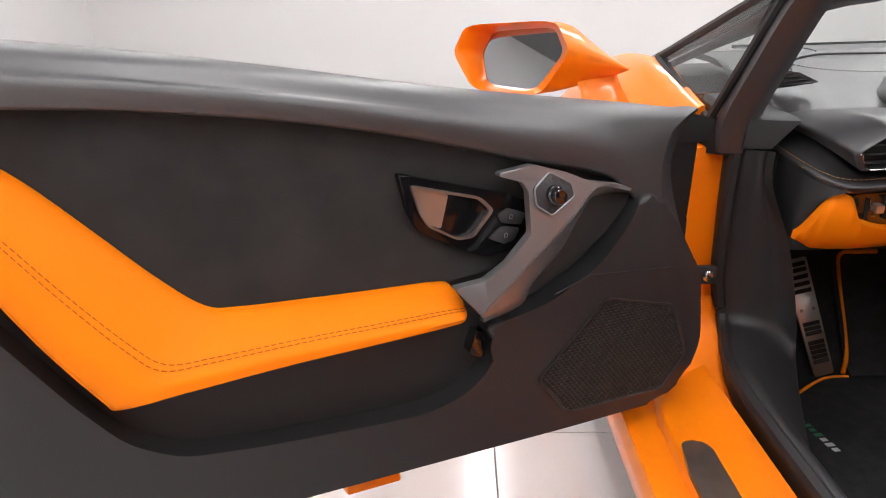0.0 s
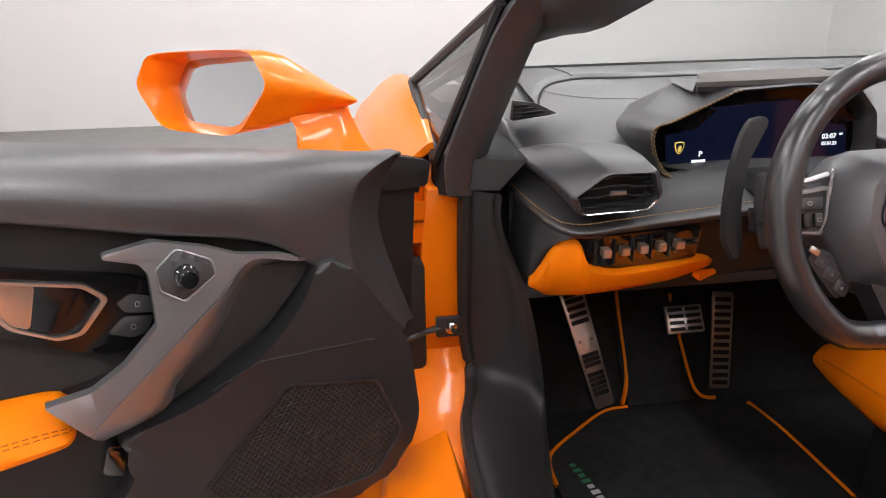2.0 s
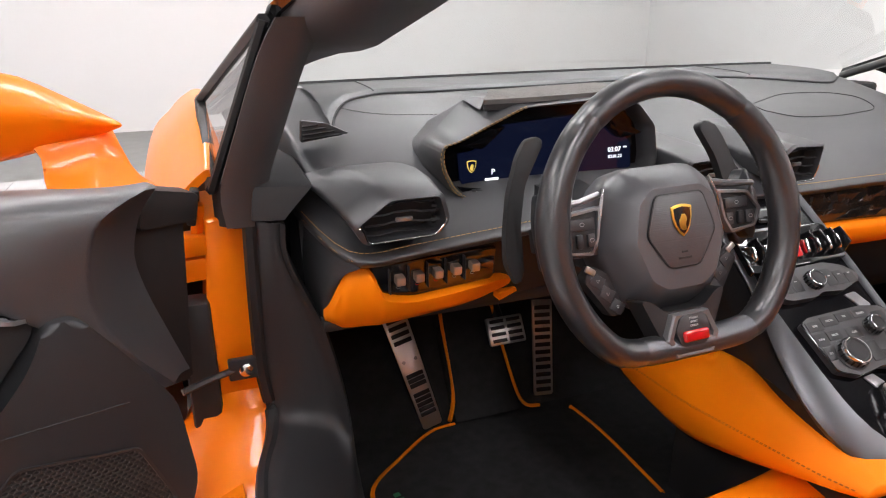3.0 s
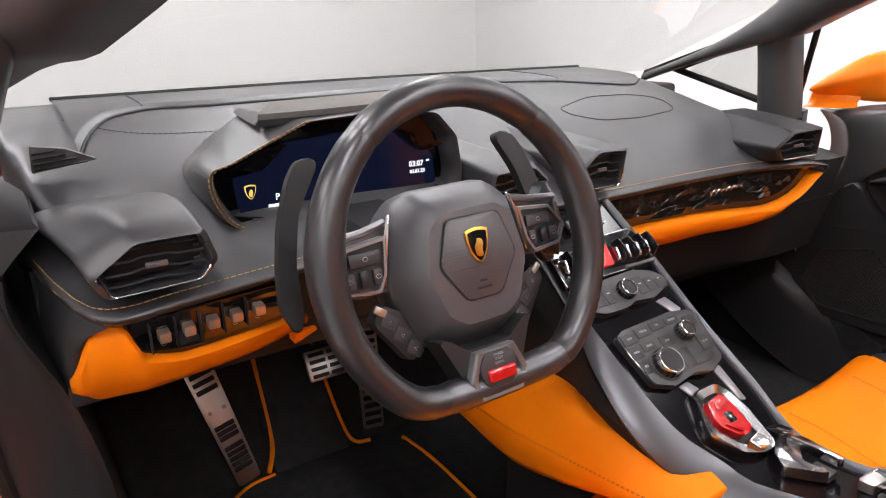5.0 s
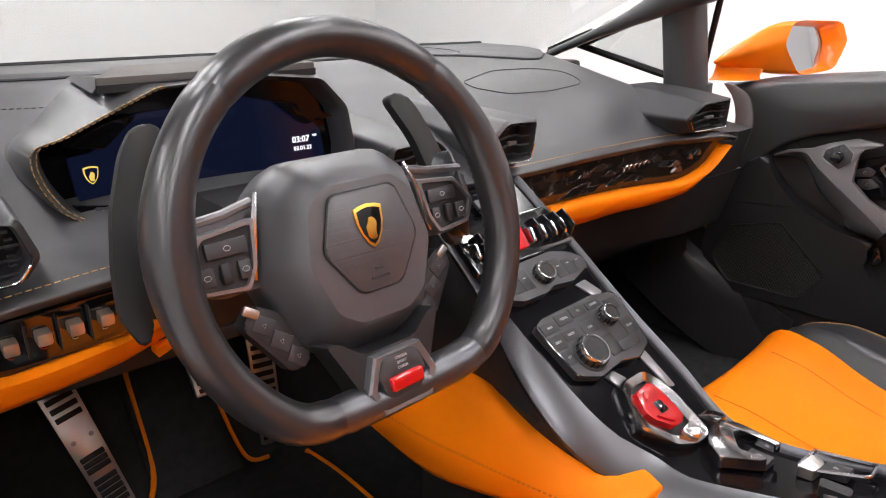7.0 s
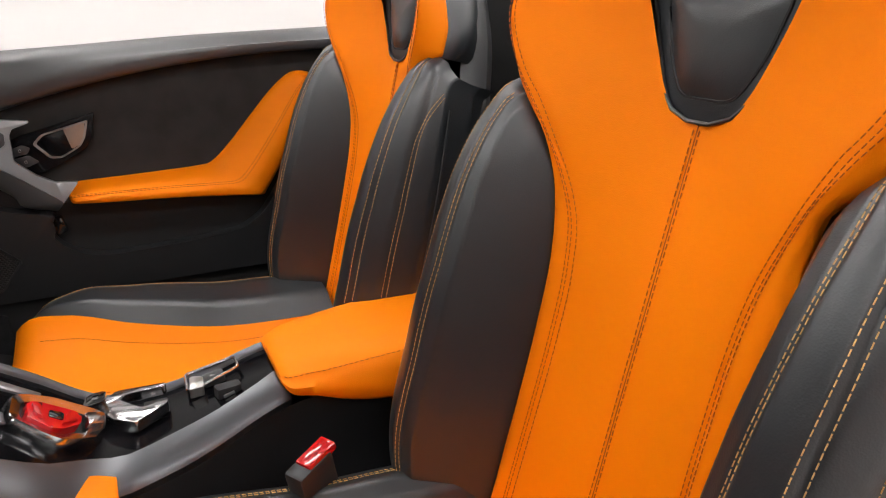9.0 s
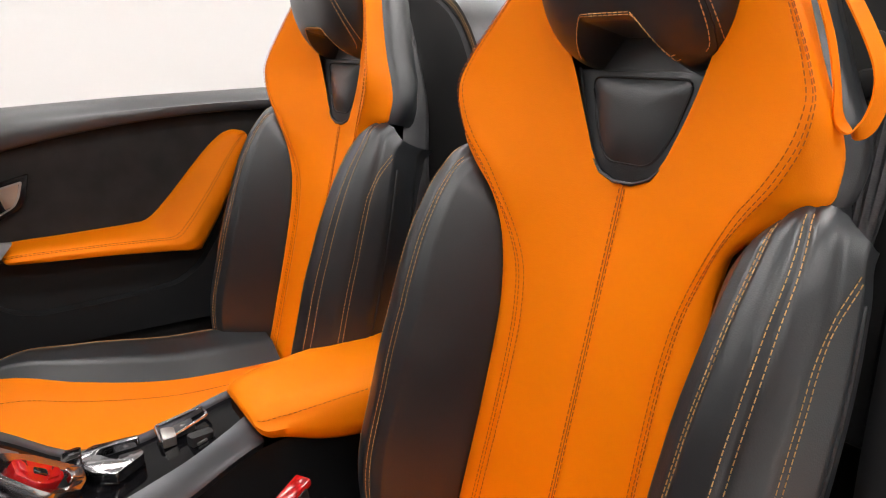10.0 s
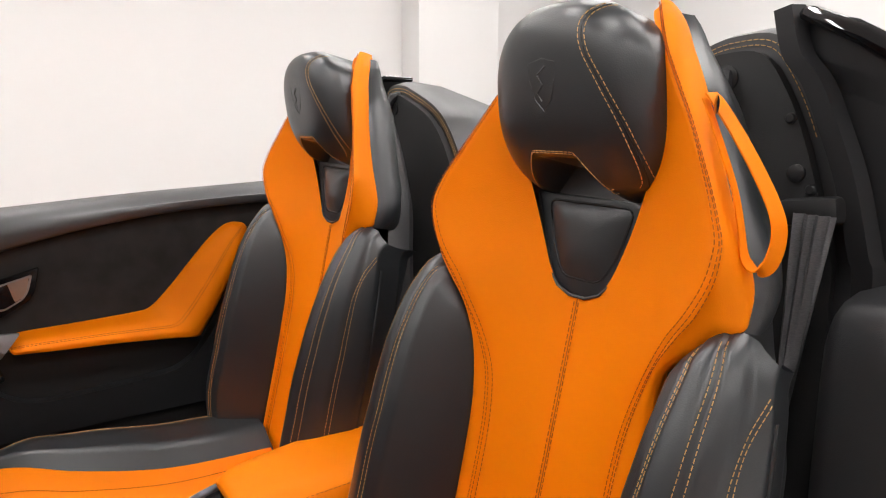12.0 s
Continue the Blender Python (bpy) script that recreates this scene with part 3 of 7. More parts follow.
def bpart(name, bm, mat, parent=None, label="", sharp=40.0):
    if parent is None:
        bm.transform(Matrix.Translation((0, -0.6, 0)))
        return part(name, bm, mat, body, label, sharp)
    bm.transform(Matrix.Translation((0, -0.6, 0)))
    return part(name, bm, mat, parent, label, sharp)


# floor pan and tunnel
bpart("floor_pan", prism([(-0.80, -0.1), (0.85, -0.1), (0.85, 1.62), (-0.80, 1.62)], 0.12, 0.175), CARPET, label="black carpeted floor pan")
bpart("toe_board", loft([[(x, y, z) for y, z in ((1.44, 0.14), (1.46, 0.19), (1.60, 0.42), (1.66, 0.62), (1.72, 0.62), (1.66, 0.14))] for x in (-0.80, 0.85)]), CARPET, label="black carpeted toe board")
bpart("bulkhead", prism([(-0.80, 0.15), (0.85, 0.15), (0.85, 0.86), (-0.80, 0.86)], 0.12, 0.17, axes((0, 0, 0), (1, 0, 0), (0, 0, 1), (0, -1, 0))), SUEDE)
for side in (0, 1):
    X = (lambda v: v) if side == 0 else both
    # front wing, its top rising towards the windscreen
    def wing(a, b, X=X):
        y = 1.235 + 1.46 * a
        crest = curve((1.15, 1.30, 1.60, 1.9, 2.3, 2.7), (0.80, 0.822, 0.872, 0.865, 0.80, 0.70))(y) - (0.0 if X(1.0) > 0 else 0.125)
        rear = max(0.0, 1 - (y - 1.235) / 0.25)
        prof = spline([(-0.836 - 0.016 * rear, crest + 0.004), (-0.858 - 0.006 * rear, crest), (-0.90, crest - 0.035), (-0.955, crest - 0.12), (-0.975, 0.45), (-0.96, 0.20)], 6)
        k = prof[round(b * (len(prof) - 1))]
        return (X(k[0]), y, k[1])
    bpart("front_wing", sheet(wing, 24, 30, 0.012), ORANGE_PAINT, label="glossy orange front wing")
    # sill
    def sill_section(y):
        s = curve((-0.3, 0.90, 1.02, 1.10, 1.25), (-0.976, -0.976, -0.964, -0.930, -0.895))(y)
        return [(-0.93, 0.14), (-0.99, 0.22), (-1.026, 0.335), (-1.030, 0.362), (-1.022, 0.376), (s - 0.006, 0.378), (s, 0.379), (s + 0.004, 0.388), (s + 0.010, 0.391), (-0.885, 0.399), (-0.862, 0.403), (-0.845, 0.36), (-0.84, 0.14)]
    bpart("sill", loft([[(X(x), y, z) for x, z in sill_section(y)] for y in (-0.2, 0.4, 0.8, 0.90, 0.96, 1.02, 1.06, 1.10, 1.16, 1.22)]), ORANGE_PAINT, label="glossy orange door sill", sharp=50)
    outline = [(-0.974, 0.45), (-0.972, 0.82), (-0.963, 0.884), (-0.940, 0.888), (-0.925, 0.872), (-0.922, 0.45)]
    bpart("sill_plate", prism(rounded([(X(x), y) for x, y in outline], 0.006), 0.388, 0.3965, None, 0.002), SILL_METAL, label="brown-grey metal sill plate")
    # hinge post: painted face, rubber seal and black kick panel
    post = [(-0.79, 0.36), (-0.79, 0.752), (-0.825, 0.752), (-0.868, 0.750), (-0.880, 0.60), (-0.90, 0.42), (-0.96, 0.30)]
    bpart("hinge_post", prism([(X(x), z) for x, z in post], -1.40, -1.222, axes((0, 0, 0), (1, 0, 0), (0, 0, 1), (0, -1, 0)), 0.006), ORANGE_PAINT, label="orange painted hinge post")
    bpart("post_foot", loft([[(X(x), y, z) for x, y, z in r] for r in (
        [(-0.905, 1.235, 0.475), (-0.81, 1.235, 0.475), (-0.81, 1.219, 0.475), (-0.90, 1.219, 0.475)],
        [(-0.925, 1.235, 0.44), (-0.81, 1.235, 0.44), (-0.81, 1.19, 0.44), (-0.905, 1.19, 0.44)],
        [(-0.98, 1.235, 0.40), (-0.81, 1.235, 0.40), (-0.815, 1.11, 0.41), (-0.94, 1.10, 0.40)],
        [(-1.03, 1.235, 0.34), (-0.83, 1.235, 0.34), (-0.83, 0.98, 0.36), (-1.00, 0.96, 0.36)])]), ORANGE_PAINT, sharp=60)
    # outer edge, crown and inner edge of the trim, from the pillar down and back along the sill
    run = [((-0.818, 1.205, 0.752), (-0.792, 1.168, 0.752), (-0.766, 1.166, 0.752)), ((-0.820, 1.208, 0.70), (-0.794, 1.172, 0.70), (-0.764, 1.168, 0.70)), ((-0.821, 1.210, 0.61), (-0.795, 1.176, 0.61), (-0.724, 1.164, 0.60)),
           ((-0.820, 1.210, 0.52), (-0.796, 1.178, 0.52), (-0.703, 1.158, 0.51)), ((-0.811, 1.202, 0.45), (-0.790, 1.168, 0.458), (-0.694, 1.145, 0.43)), ((-0.816, 1.160, 0.418), (-0.799, 1.125, 0.442), (-0.698, 1.105, 0.37)),
           ((-0.838, 1.070, 0.409), (-0.821, 1.055, 0.440), (-0.715, 1.025, 0.32)), ((-0.849, 0.95, 0.405), (-0.832, 0.945, 0.438), (-0.735, 0.93, 0.28)), ((-0.851, 0.80, 0.404), (-0.834, 0.80, 0.437), (-0.742, 0.80, 0.25)),
           ((-0.851, 0.40, 0.404), (-0.834, 0.40, 0.437), (-0.745, 0.40, 0.22)), ((-0.851, -0.1, 0.404), (-0.834, -0.1, 0.437), (-0.745, -0.1, 0.22))]
    KX = 0.0 if side == 0 else 0.065
    rows_k, crowns = [], []
    for o, c, n in zip(*(spline([r[j] for r in run], 4) for j in range(3))):
        o, c, n = np.array(o), np.array(c), np.array(n)
        k = min(1.0, max(0.0, (0.46 - o[2]) / 0.05))
        inward = np.array((0.0, 0.34, 0.0)) * (1 - k) + np.array((0.03, 0.03, -0.13)) * k
        out = np.array((0.01, 0.06, 0.0)) * (1 - k) + np.array((0.01, 0.0, -0.06)) * k
        rise = np.array((0.0, -0.012, 0.0)) * (1 - k) + np.array((0.012, -0.004, 0.022)) * k
        prof = spline([o + out, o, c, 0.62 * c + 0.38 * n + rise * 0.8, 0.25 * c + 0.75 * n + rise * 0.8, n, n + inward], 3)
        rows_k.append([(X(x) + KX, y + KX, z) for x, y, z in prof])
        m = 0.55 * o + 0.45 * c + 0.3 * (c - n) * np.array((0.08, 0.08, 0.08))
        crowns.append((X(m[0]) + KX, m[1] + KX, m[2]))
    bpart("kick_panel", loft(rows_k, False), KICK, label="black kick panel and sill trim", sharp=70)
    bpart("footwell_side", prism([(0.93, 0.14), (1.70, 0.14), (1.70, 0.74), (1.20, 0.74), (1.185, 0.50), (1.10, 0.38), (0.93, 0.30)], -0.006, 0.0, axes((X(-0.735) + KX, 0, 0), (0, 1, 0), (0, 0, 1), (1, 0, 0))), CARPET, label="black carpeted footwell side")
    bpart("door_seal", tube(crowns, 0.0125, 8), RUBBER, label="black rubber door seal")
    if side == 0:
        bpart("trim_box", loft([[(X(x), y, z) for x, y, z in r] for r in (
            [(-0.808, 1.172, 0.754), (-0.766, 1.160, 0.754), (-0.766, 1.40, 0.754), (-0.80, 1.40, 0.754)],
            [(-0.806, 1.170, 0.770), (-0.752, 1.158, 0.770), (-0.740, 1.40, 0.780), (-0.80, 1.40, 0.780)],
            [(-0.802, 1.172, 0.800), (-0.724, 1.160, 0.798), (-0.722, 1.40, 0.812), (-0.80, 1.40, 0.812)],
            [(-0.798, 1.184, 0.806), (-0.728, 1.172, 0.804), (-0.727, 1.40, 0.818), (-0.795, 1.40, 0.818)])]), KICK, sharp=50)
    bpart("post_cap", loft([[(X(x), y, z) for x, y in ((-0.852, 1.27), (-0.853, 1.228), (-0.83, 1.20), (-0.79, 1.19), (-0.79, 1.27))] for z in (0.738, 0.75, 0.80)]), RUBBER, label="black rubber post cap")
    # windscreen pillar; the far one sits further in
    X0_, DZ, FAT = (X, 0.0, 1.0) if side == 0 else (X, 0.012, 1.25)
    if side == 1:
        X = lambda v: -0.025 - v
    line = [(-0.825, 1.64, 0.842), (-0.785, 1.47, 0.893), (-0.740, 1.30, 0.945), (-0.690, 1.13, 1.010), (-0.640, 1.00, 1.062), (-0.585, 0.82, 1.128)]
    rr = []
    for i, (x, y, z) in enumerate(spline(line, 4)):
        s = 0.22 + 0.92 * min(1.0, i / 12) ** 3
        ring = [(-0.055, 0.018), (-0.030, 0.036), (0.02, 0.038), (0.050, 0.018), (0.055, -0.018), (0.03, -0.038), (-0.02, -0.034), (-0.05, -0.012)]
        rr.append([(X(x + a * s * FAT), y, z + DZ + b * s * FAT * (1.0 if b > 0 or side else min(1.0, (i / 13) ** 2))) for a, b in ring])
    bpart("windscreen_pillar", loft(rr), DASH_LEATHER, label="black leather windscreen pillar", sharp=70)
    out = [(x - 0.052 * (0.22 + 0.92 * min(1.0, i / 12) ** 3) - 0.004, y + 0.008, z + 0.018) for i, (x, y, z) in enumerate(spline(line, 4))]
    bpart("pillar_edge", tube([(X(x), y, z) for x, y, z in out], 0.013, 6), PIANO)
    leg = spline([(-0.822, 1.20, 0.745), (-0.825, 1.19, 0.80), (-0.80, 1.165, 0.88), (-0.768, 1.135, 0.97), (-0.745, 1.11, 1.015)] if side == 0 else
                 [(-0.790, 1.19, 0.79), (-0.785, 1.195, 0.86), (-0.775, 1.20, 0.94), (-0.765, 1.20, 0.975)], 4)
    bpart("quarter_post", loft([[(X(x + a), y + b, z) for a, b in ((-0.018, -0.02), (0.015, -0.024), (0.045, -0.008), (0.052, 0.03), (0.03, 0.06), (-0.012, 0.04))] for x, y, z in leg]), DASH_LEATHER, label="black leather quarter window post", sharp=70)
    win = bpart("quarter_window", slab([(X(x), y, z) for x, y, z in ((-0.848, 1.23, 0.80), (-0.842, 1.53, 0.885), (-0.780, 1.17, 1.0))], 0.004), QUARTER_GLASS, label="clear triangular quarter window")
    win.visible_shadow = False
    bpart("frame", tube([(X(x), y, z) for x, y, z in ((-0.852, 1.215, 0.793), (-0.846, 1.56, 0.880))], 0.009, 6), RUBBER, win)
    bpart("frame", tube([(X(x), y, z) for x, y, z in ((-0.846, 1.555, 0.878), (-0.772, 1.14, 1.012))], 0.009, 6), RUBBER, win)
    bpart("frame", tube([(X(x), y, z) for x, y, z in ((-0.852, 1.215, 0.793), (-0.772, 1.14, 1.012))], 0.007, 6), RUBBER, win)
    X = X0_
    # check strap and hinges
    if side == 0:
        bpart("check_bracket", block((0.045, 0.034, 0.012), pose(-0.838, 1.200, 0.527, 90, 0, 0), 0.003), PLASTIC)
        bpart("check_bolt", lathe([(0.010, 0), (0.010, 0.006), (0.006, 0.009), (0.001, 0.009)], 16, pose(-0.836, 1.19, 0.527, 90, 0, 0)), CHROME)
        bpart("check_strap", tube([(-0.845, 1.195, 0.527), (-0.88, 1.185, 0.524), (-0.925, 1.165, 0.520)], 0.005, 6), PLASTIC)
        h = bpart("hinge", block((0.046, 0.04, 0.030), pose(-0.893, 1.238, 0.697, 0, 0, 10), 0.004), ORANGE_PAINT, label="orange painted door hinge")
        bpart("hinge_arm", block((0.046, 0.04, 0.034), pose(-0.894, 1.240, 0.660, 0, 0, 10), 0.004), ORANGE_PAINT, h)
        bpart("hinge_lug", tube([(-0.872, 1.235, 0.77), (-0.878, 1.240, 0.735), (-0.885, 1.245, 0.70)], 0.009, 6), ORANGE_PAINT, h)
        # solid dark block in place of the shaded gap at the hinge
        bpart("hinge_gap_shade", block((0.012, 0.03, 0.05), pose(-0.885, 1.226, 0.745, 0, 12, 0), 0.003), DARK, h)
        # black cover, also filling in the shaded recess between door and post
        bpart("hinge_cover", block((0.044, 0.05, 0.29), pose(-0.896, 1.225, 0.345, 0, 0, 0), 0.01), DARK)

header_line = [(x, 0.82 - 0.10 * (1 - ((x - 0.015) / 0.56) ** 2) * -1, 1.132 + 0.02 * (1 - ((x - 0.015) / 0.56) ** 2)) for x in np.linspace(-0.575, 0.605, 15)]
bpart("windscreen_header", tube(header_line, 0.032, 10), DASH_LEATHER, label="black windscreen header")
ws = bpart("windscreen", sheet(lambda a, b: ((0.015 + (a - 0.5) * (1.60 - 0.50 * b)), 1.66 - 0.80 * b + 0.14 * (1 - (2 * a - 1) ** 2) * (1 - 0.4 * b), 0.868 + 0.262 * b + 0.012 * math.sin(math.pi * b)), 20, 12), GLASS, label="clear raked windscreen")
ws.visible_shadow = False
bpart("bonnet", sheet(lambda a, b: ((a - 0.5) * 1.66 + 0.015, 1.84 + 1.1 * b, 0.800 - 0.10 * b - 0.20 * b * b - 0.02 * (2 * a - 1) ** 2), 12, 10, 0.02), ORANGE_PAINT, label="glossy orange bonnet")
# unseen block, added to keep the bonnet's orange reflection off the glass
bpart("cowl_mask", block((1.62, 0.34, 0.04), pose(0.015, 1.72, 0.802), 0.01), DARK, label="added black block below the windscreen")


def soften(ring, k=0.22, n=3):
    """The ring with each corner rounded off."""
    out = []
    for i, p in enumerate(ring):
        p, a, b = np.array(p), np.array(ring[i - 1]), np.array(ring[(i + 1) % len(ring)])
        a, b = p + (a - p) * k, p + (b - p) * k
        out += [tuple((1 - s) ** 2 * a + 2 * s * (1 - s) * p + s * s * b) for s in np.linspace(0, 1, n + 1)]
    return out


def door_mirror(side):
    """The left housing; the right one is set the other way round, nearer to the middle."""
    A = ((1.0, 0.0), (0.0, 1.0)) if side == 0 else ((-0.945, 0.335), (0.445, 0.493))

    def P(x, y, z):
        dx, dy = x + 0.953, y - 1.347
        o = (-0.953, 1.347, 0.0) if side == 0 else (0.83, 1.20, -0.024)
        return (o[0] + A[0][0] * dx + A[0][1] * dy, o[1] + A[1][0] * dx + A[1][1] * dy, z + o[2])
    rim = [(-1.276, 1.262, 0.912), (-1.254, 1.262, 0.956), (-1.108, 1.215, 0.960), (-1.086, 1.208, 0.910), (-1.134, 1.206, 0.841), (-1.243, 1.245, 0.851)]
    glass = [(-1.226, 1.296, 0.908), (-1.206, 1.294, 0.944), (-1.106, 1.250, 0.949), (-1.091, 1.240, 0.908), (-1.138, 1.236, 0.848), (-1.218, 1.280, 0.857)]
    nose = [(-1.22, 1.35, 0.905), (-1.20, 1.36, 0.925), (-1.02, 1.37, 0.906), (-0.955, 1.330, 0.872), (-0.99, 1.345, 0.858), (-1.18, 1.35, 0.865)]
    mid = [tuple(0.55 * np.array(a) + 0.45 * np.array(b) + np.array((0, 0, 0.012 * s))) for a, b, s in zip(rim, nose, (0, 1, 1.4, 0.3, -0.4, -0.6))]
    deep = [tuple(np.array(a) + np.array((0.002, 0.014, 0))) for a in glass]
    lip = [tuple(0.90 * np.array(a) + 0.10 * np.array(b) + np.array((0.0, -0.004, 0))) for a, b in zip(rim, glass)]
    back = [tuple(0.93 * np.array(a) + 0.07 * np.array(b)) for a, b in zip(rim, mid)]
    outer = [list(r) for r in zip(*(spline([rim_p, back_p, mid_p, nose_p], 3) for rim_p, back_p, mid_p, nose_p in zip(*(soften(r) for r in (rim, back, mid, nose)))))]
    tip = [tuple(0.35 * np.array(a) + 0.65 * np.mean(nose, axis=0) + np.array((0.0, 0.006, 0.0))) for a in soften(nose)]
    bm = loft([[P(*p) for p in r] for r in [soften(deep), soften(glass), soften(lip)] + outer + [tip]])
    bm.transform(Matrix.Translation((0, -0.6, 0)))
    cap = part("mirror_cap", bm, ORANGE_PAINT, body, "glossy orange door mirror housing", sharp=50)
    g = bmesh.new()
    g.faces.new([g.verts.new(P(*(np.array(p) + np.array((0.0, 0.004, 0))))) for p in soften(glass)])
    bmesh.ops.solidify(g, geom=g.faces[:], thickness=0.003)
    g.transform(Matrix.Translation((0, -0.6, 0)))
    part("mirror_glass", g, MIRROR, cap, "silvered mirror glass")
    stem = [[(-1.075, 1.255, 0.868), (-0.985, 1.345, 0.880), (-0.975, 1.365, 0.860), (-1.06, 1.30, 0.850)],
            [(-1.06, 1.255, 0.845), (-0.985, 1.33, 0.850), (-0.965, 1.36, 0.840), (-1.05, 1.30, 0.835)],
            [(-1.06, 1.235, 0.800), (-1.00, 1.25, 0.800), (-0.94, 1.33, 0.800), (-1.00, 1.33, 0.800)],
            [(-1.02, 1.235, 0.760), (-0.96, 1.25, 0.760), (-0.90, 1.33, 0.770), (-0.96, 1.33, 0.760)]]
    if side == 1:
        stem = stem[:2] + [[(x, y, 0.834) for x, y, z in stem[2]]]
    b = loft([list(r) for r in zip(*(spline(line_s, 3) for line_s in zip(*([P(*p) for p in soften(r)] for r in stem))))])
    b.transform(Matrix.Translation((0, -0.6, 0)))
    part("mirror_stem", b, ORANGE_PAINT, cap)


door_mirror(0)
door_mirror(1)

# rest of the outside, closed plainly
for side in (0, 1):
    X = (lambda v: v) if side == 0 else both
    def rear_wing(a, b, X=X):
        y = 0.02 - 1.75 * a
        w = 0.96 + 0.03 * math.sin(math.pi * a)
        prof = spline([(-0.60, 0.88 - 0.05 * a), (-0.80, 0.89 - 0.05 * a), (-w + 0.06, 0.82 - 0.04 * a), (-w, 0.62), (-w, 0.38), (-w + 0.04, 0.20)], 6)
        k = prof[round(b * (len(prof) - 1))]
        return (X(k[0]), y, k[1])
    bpart("rear_wing", sheet(rear_wing, 16, 30, 0.012), ORANGE_PAINT, label="glossy orange rear wing")
    for wy, r in ((2.02, 0.325), (-0.60, 0.340)):
        W = axes((X(-0.84), wy, r), (0, 1, 0), (0, 0, 1), (X(-1.0) - X(0.0), 0, 0))
        ty = bpart("wheel", lathe([(r * 0.68, -0.11), (r * 0.94, -0.12), (r, -0.09), (r, 0.09), (r * 0.94, 0.12), (r * 0.68, 0.11)], 40, W), RUBBER, car, "black tyre")
        ty.matrix_world = Matrix.Translation((0, 0.6, 0))
        bpart("rim", lathe([(r * 0.70, -0.09), (r * 0.70, 0.105), (r * 0.64, 0.105), (r * 0.60, 0.03), (r * 0.2, 0.06), (0.001, 0.06)], 40, W), SATIN, ty)
bpart("engine_lid", sheet(lambda a, b: (0.015 + (a - 0.5) * 1.30, -0.25 - 1.45 * b, 0.90 - 0.06 * b), 8, 8, 0.02), PIANO, label="gloss black engine lid")
bpart("tail", prism([(-0.94, 0.25), (0.97, 0.25), (0.90, 0.80), (0.60, 0.84), (-0.57, 0.84), (-0.87, 0.80)], 1.70, 1.75, axes((0, 0, 0), (1, 0, 0), (0, 0, 1), (0, -1, 0)), 0.01), ORANGE_PAINT)
bpart("front_bumper", prism([(-0.92, 0.16), (0.95, 0.16), (0.90, 0.50), (0.03, 0.55), (-0.87, 0.50)], -2.95, -2.68, axes((0, 0, 0), (1, 0, 0), (0, 0, 1), (0, -1, 0)), 0.03), ORANGE_PAINT)


# ---- the dashboard ----
dash = component("dashboard", "black leather dashboard with orange lower trim", (0.0, 1.1, 0.6))


def dpart(name, bm, mat, parent=None, label="", sharp=40.0):
    bm.transform(Matrix.Translation((0, -1.1, -0.6)))
    return part(name, bm, mat, parent or dash, label, sharp)


FACE_Y = curve((-0.748, -0.728, -0.708, -0.686, -0.672, -0.62, -0.50, -0.2, 0.05, 0.30, 0.48, 0.62, 0.80), (1.26, 1.17, 1.11, 1.072, 1.066, 1.065, 1.065, 1.085, 1.085, 1.10, 1.085, 1.035, 1.03))
LEDGE_Z = curve((-0.748, -0.728, -0.708, -0.686, -0.672, -0.62, -0.50, -0.2, 0.05, 0.35, 0.62, 0.80), (0.760, 0.738, 0.722, 0.7155, 0.7155, 0.719, 0.728, 0.740, 0.733, 0.728, 0.733, 0.735))


def pad(a, b):
    x = -0.745 + 1.40 * min(a, 4 * a * a + 0.0) if a < 0.25 else -0.745 + 1.40 * a
    y0, z0 = FACE_Y(x), LEDGE_Z(x)
    edge = min(1.0, (0.675 - x) / 0.08)
    far = 1.66 + 0.05 * (1 - ((x - 0.02) / 0.78) ** 2)
    prof = [(y0 + 0.012, z0 - 0.016), (y0, z0 - 0.008), (y0 + 0.004, z0), (y0 + 0.05, z0 + 0.018), (y0 + 0.12, z0 + 0.058), (max(1.30, y0 + 0.16), 0.830 if y0 > 1.14 else 0.826), (max(1.42, y0 + 0.21), 0.856), (1.52, 0.876), (far, 0.882)]
    prof = spline(prof, 5)
    k = b * (len(prof) - 1)
    y, z = prof[round(k)]
    drop = 0.05 * (1 - max(0.0, edge) ** 0.5) * min(1.0, b * 2)
    return (x, y, z - drop)


dpart("upper_pad", sheet(pad, 110, 40, 0.012), DASH_LEATHER, label="soft black leather dashboard pad", sharp=60)
dpart("lower_body", loft([[(x, y, z) for y, z in ((FACE_Y(x) + 0.03, LEDGE_Z(x) - 0.014), (1.55, 0.80), (1.55, 0.62), (FACE_Y(x) + 0.06, 0.60))] for x in np.linspace(-0.73, 0.78, 30)]), DARK)
# seam along the ledge
for dz, dy in ((0.004, 0.010), (-0.006, -0.0008)):
    for xa, xb in ((-0.735, -0.20), (0.06, 0.61)):
        dpart("stitching", stitch([(x, FACE_Y(x) + dy, LEDGE_Z(x) + dz + 0.0012) for x in np.linspace(xa, xb, 40)]), THREAD)


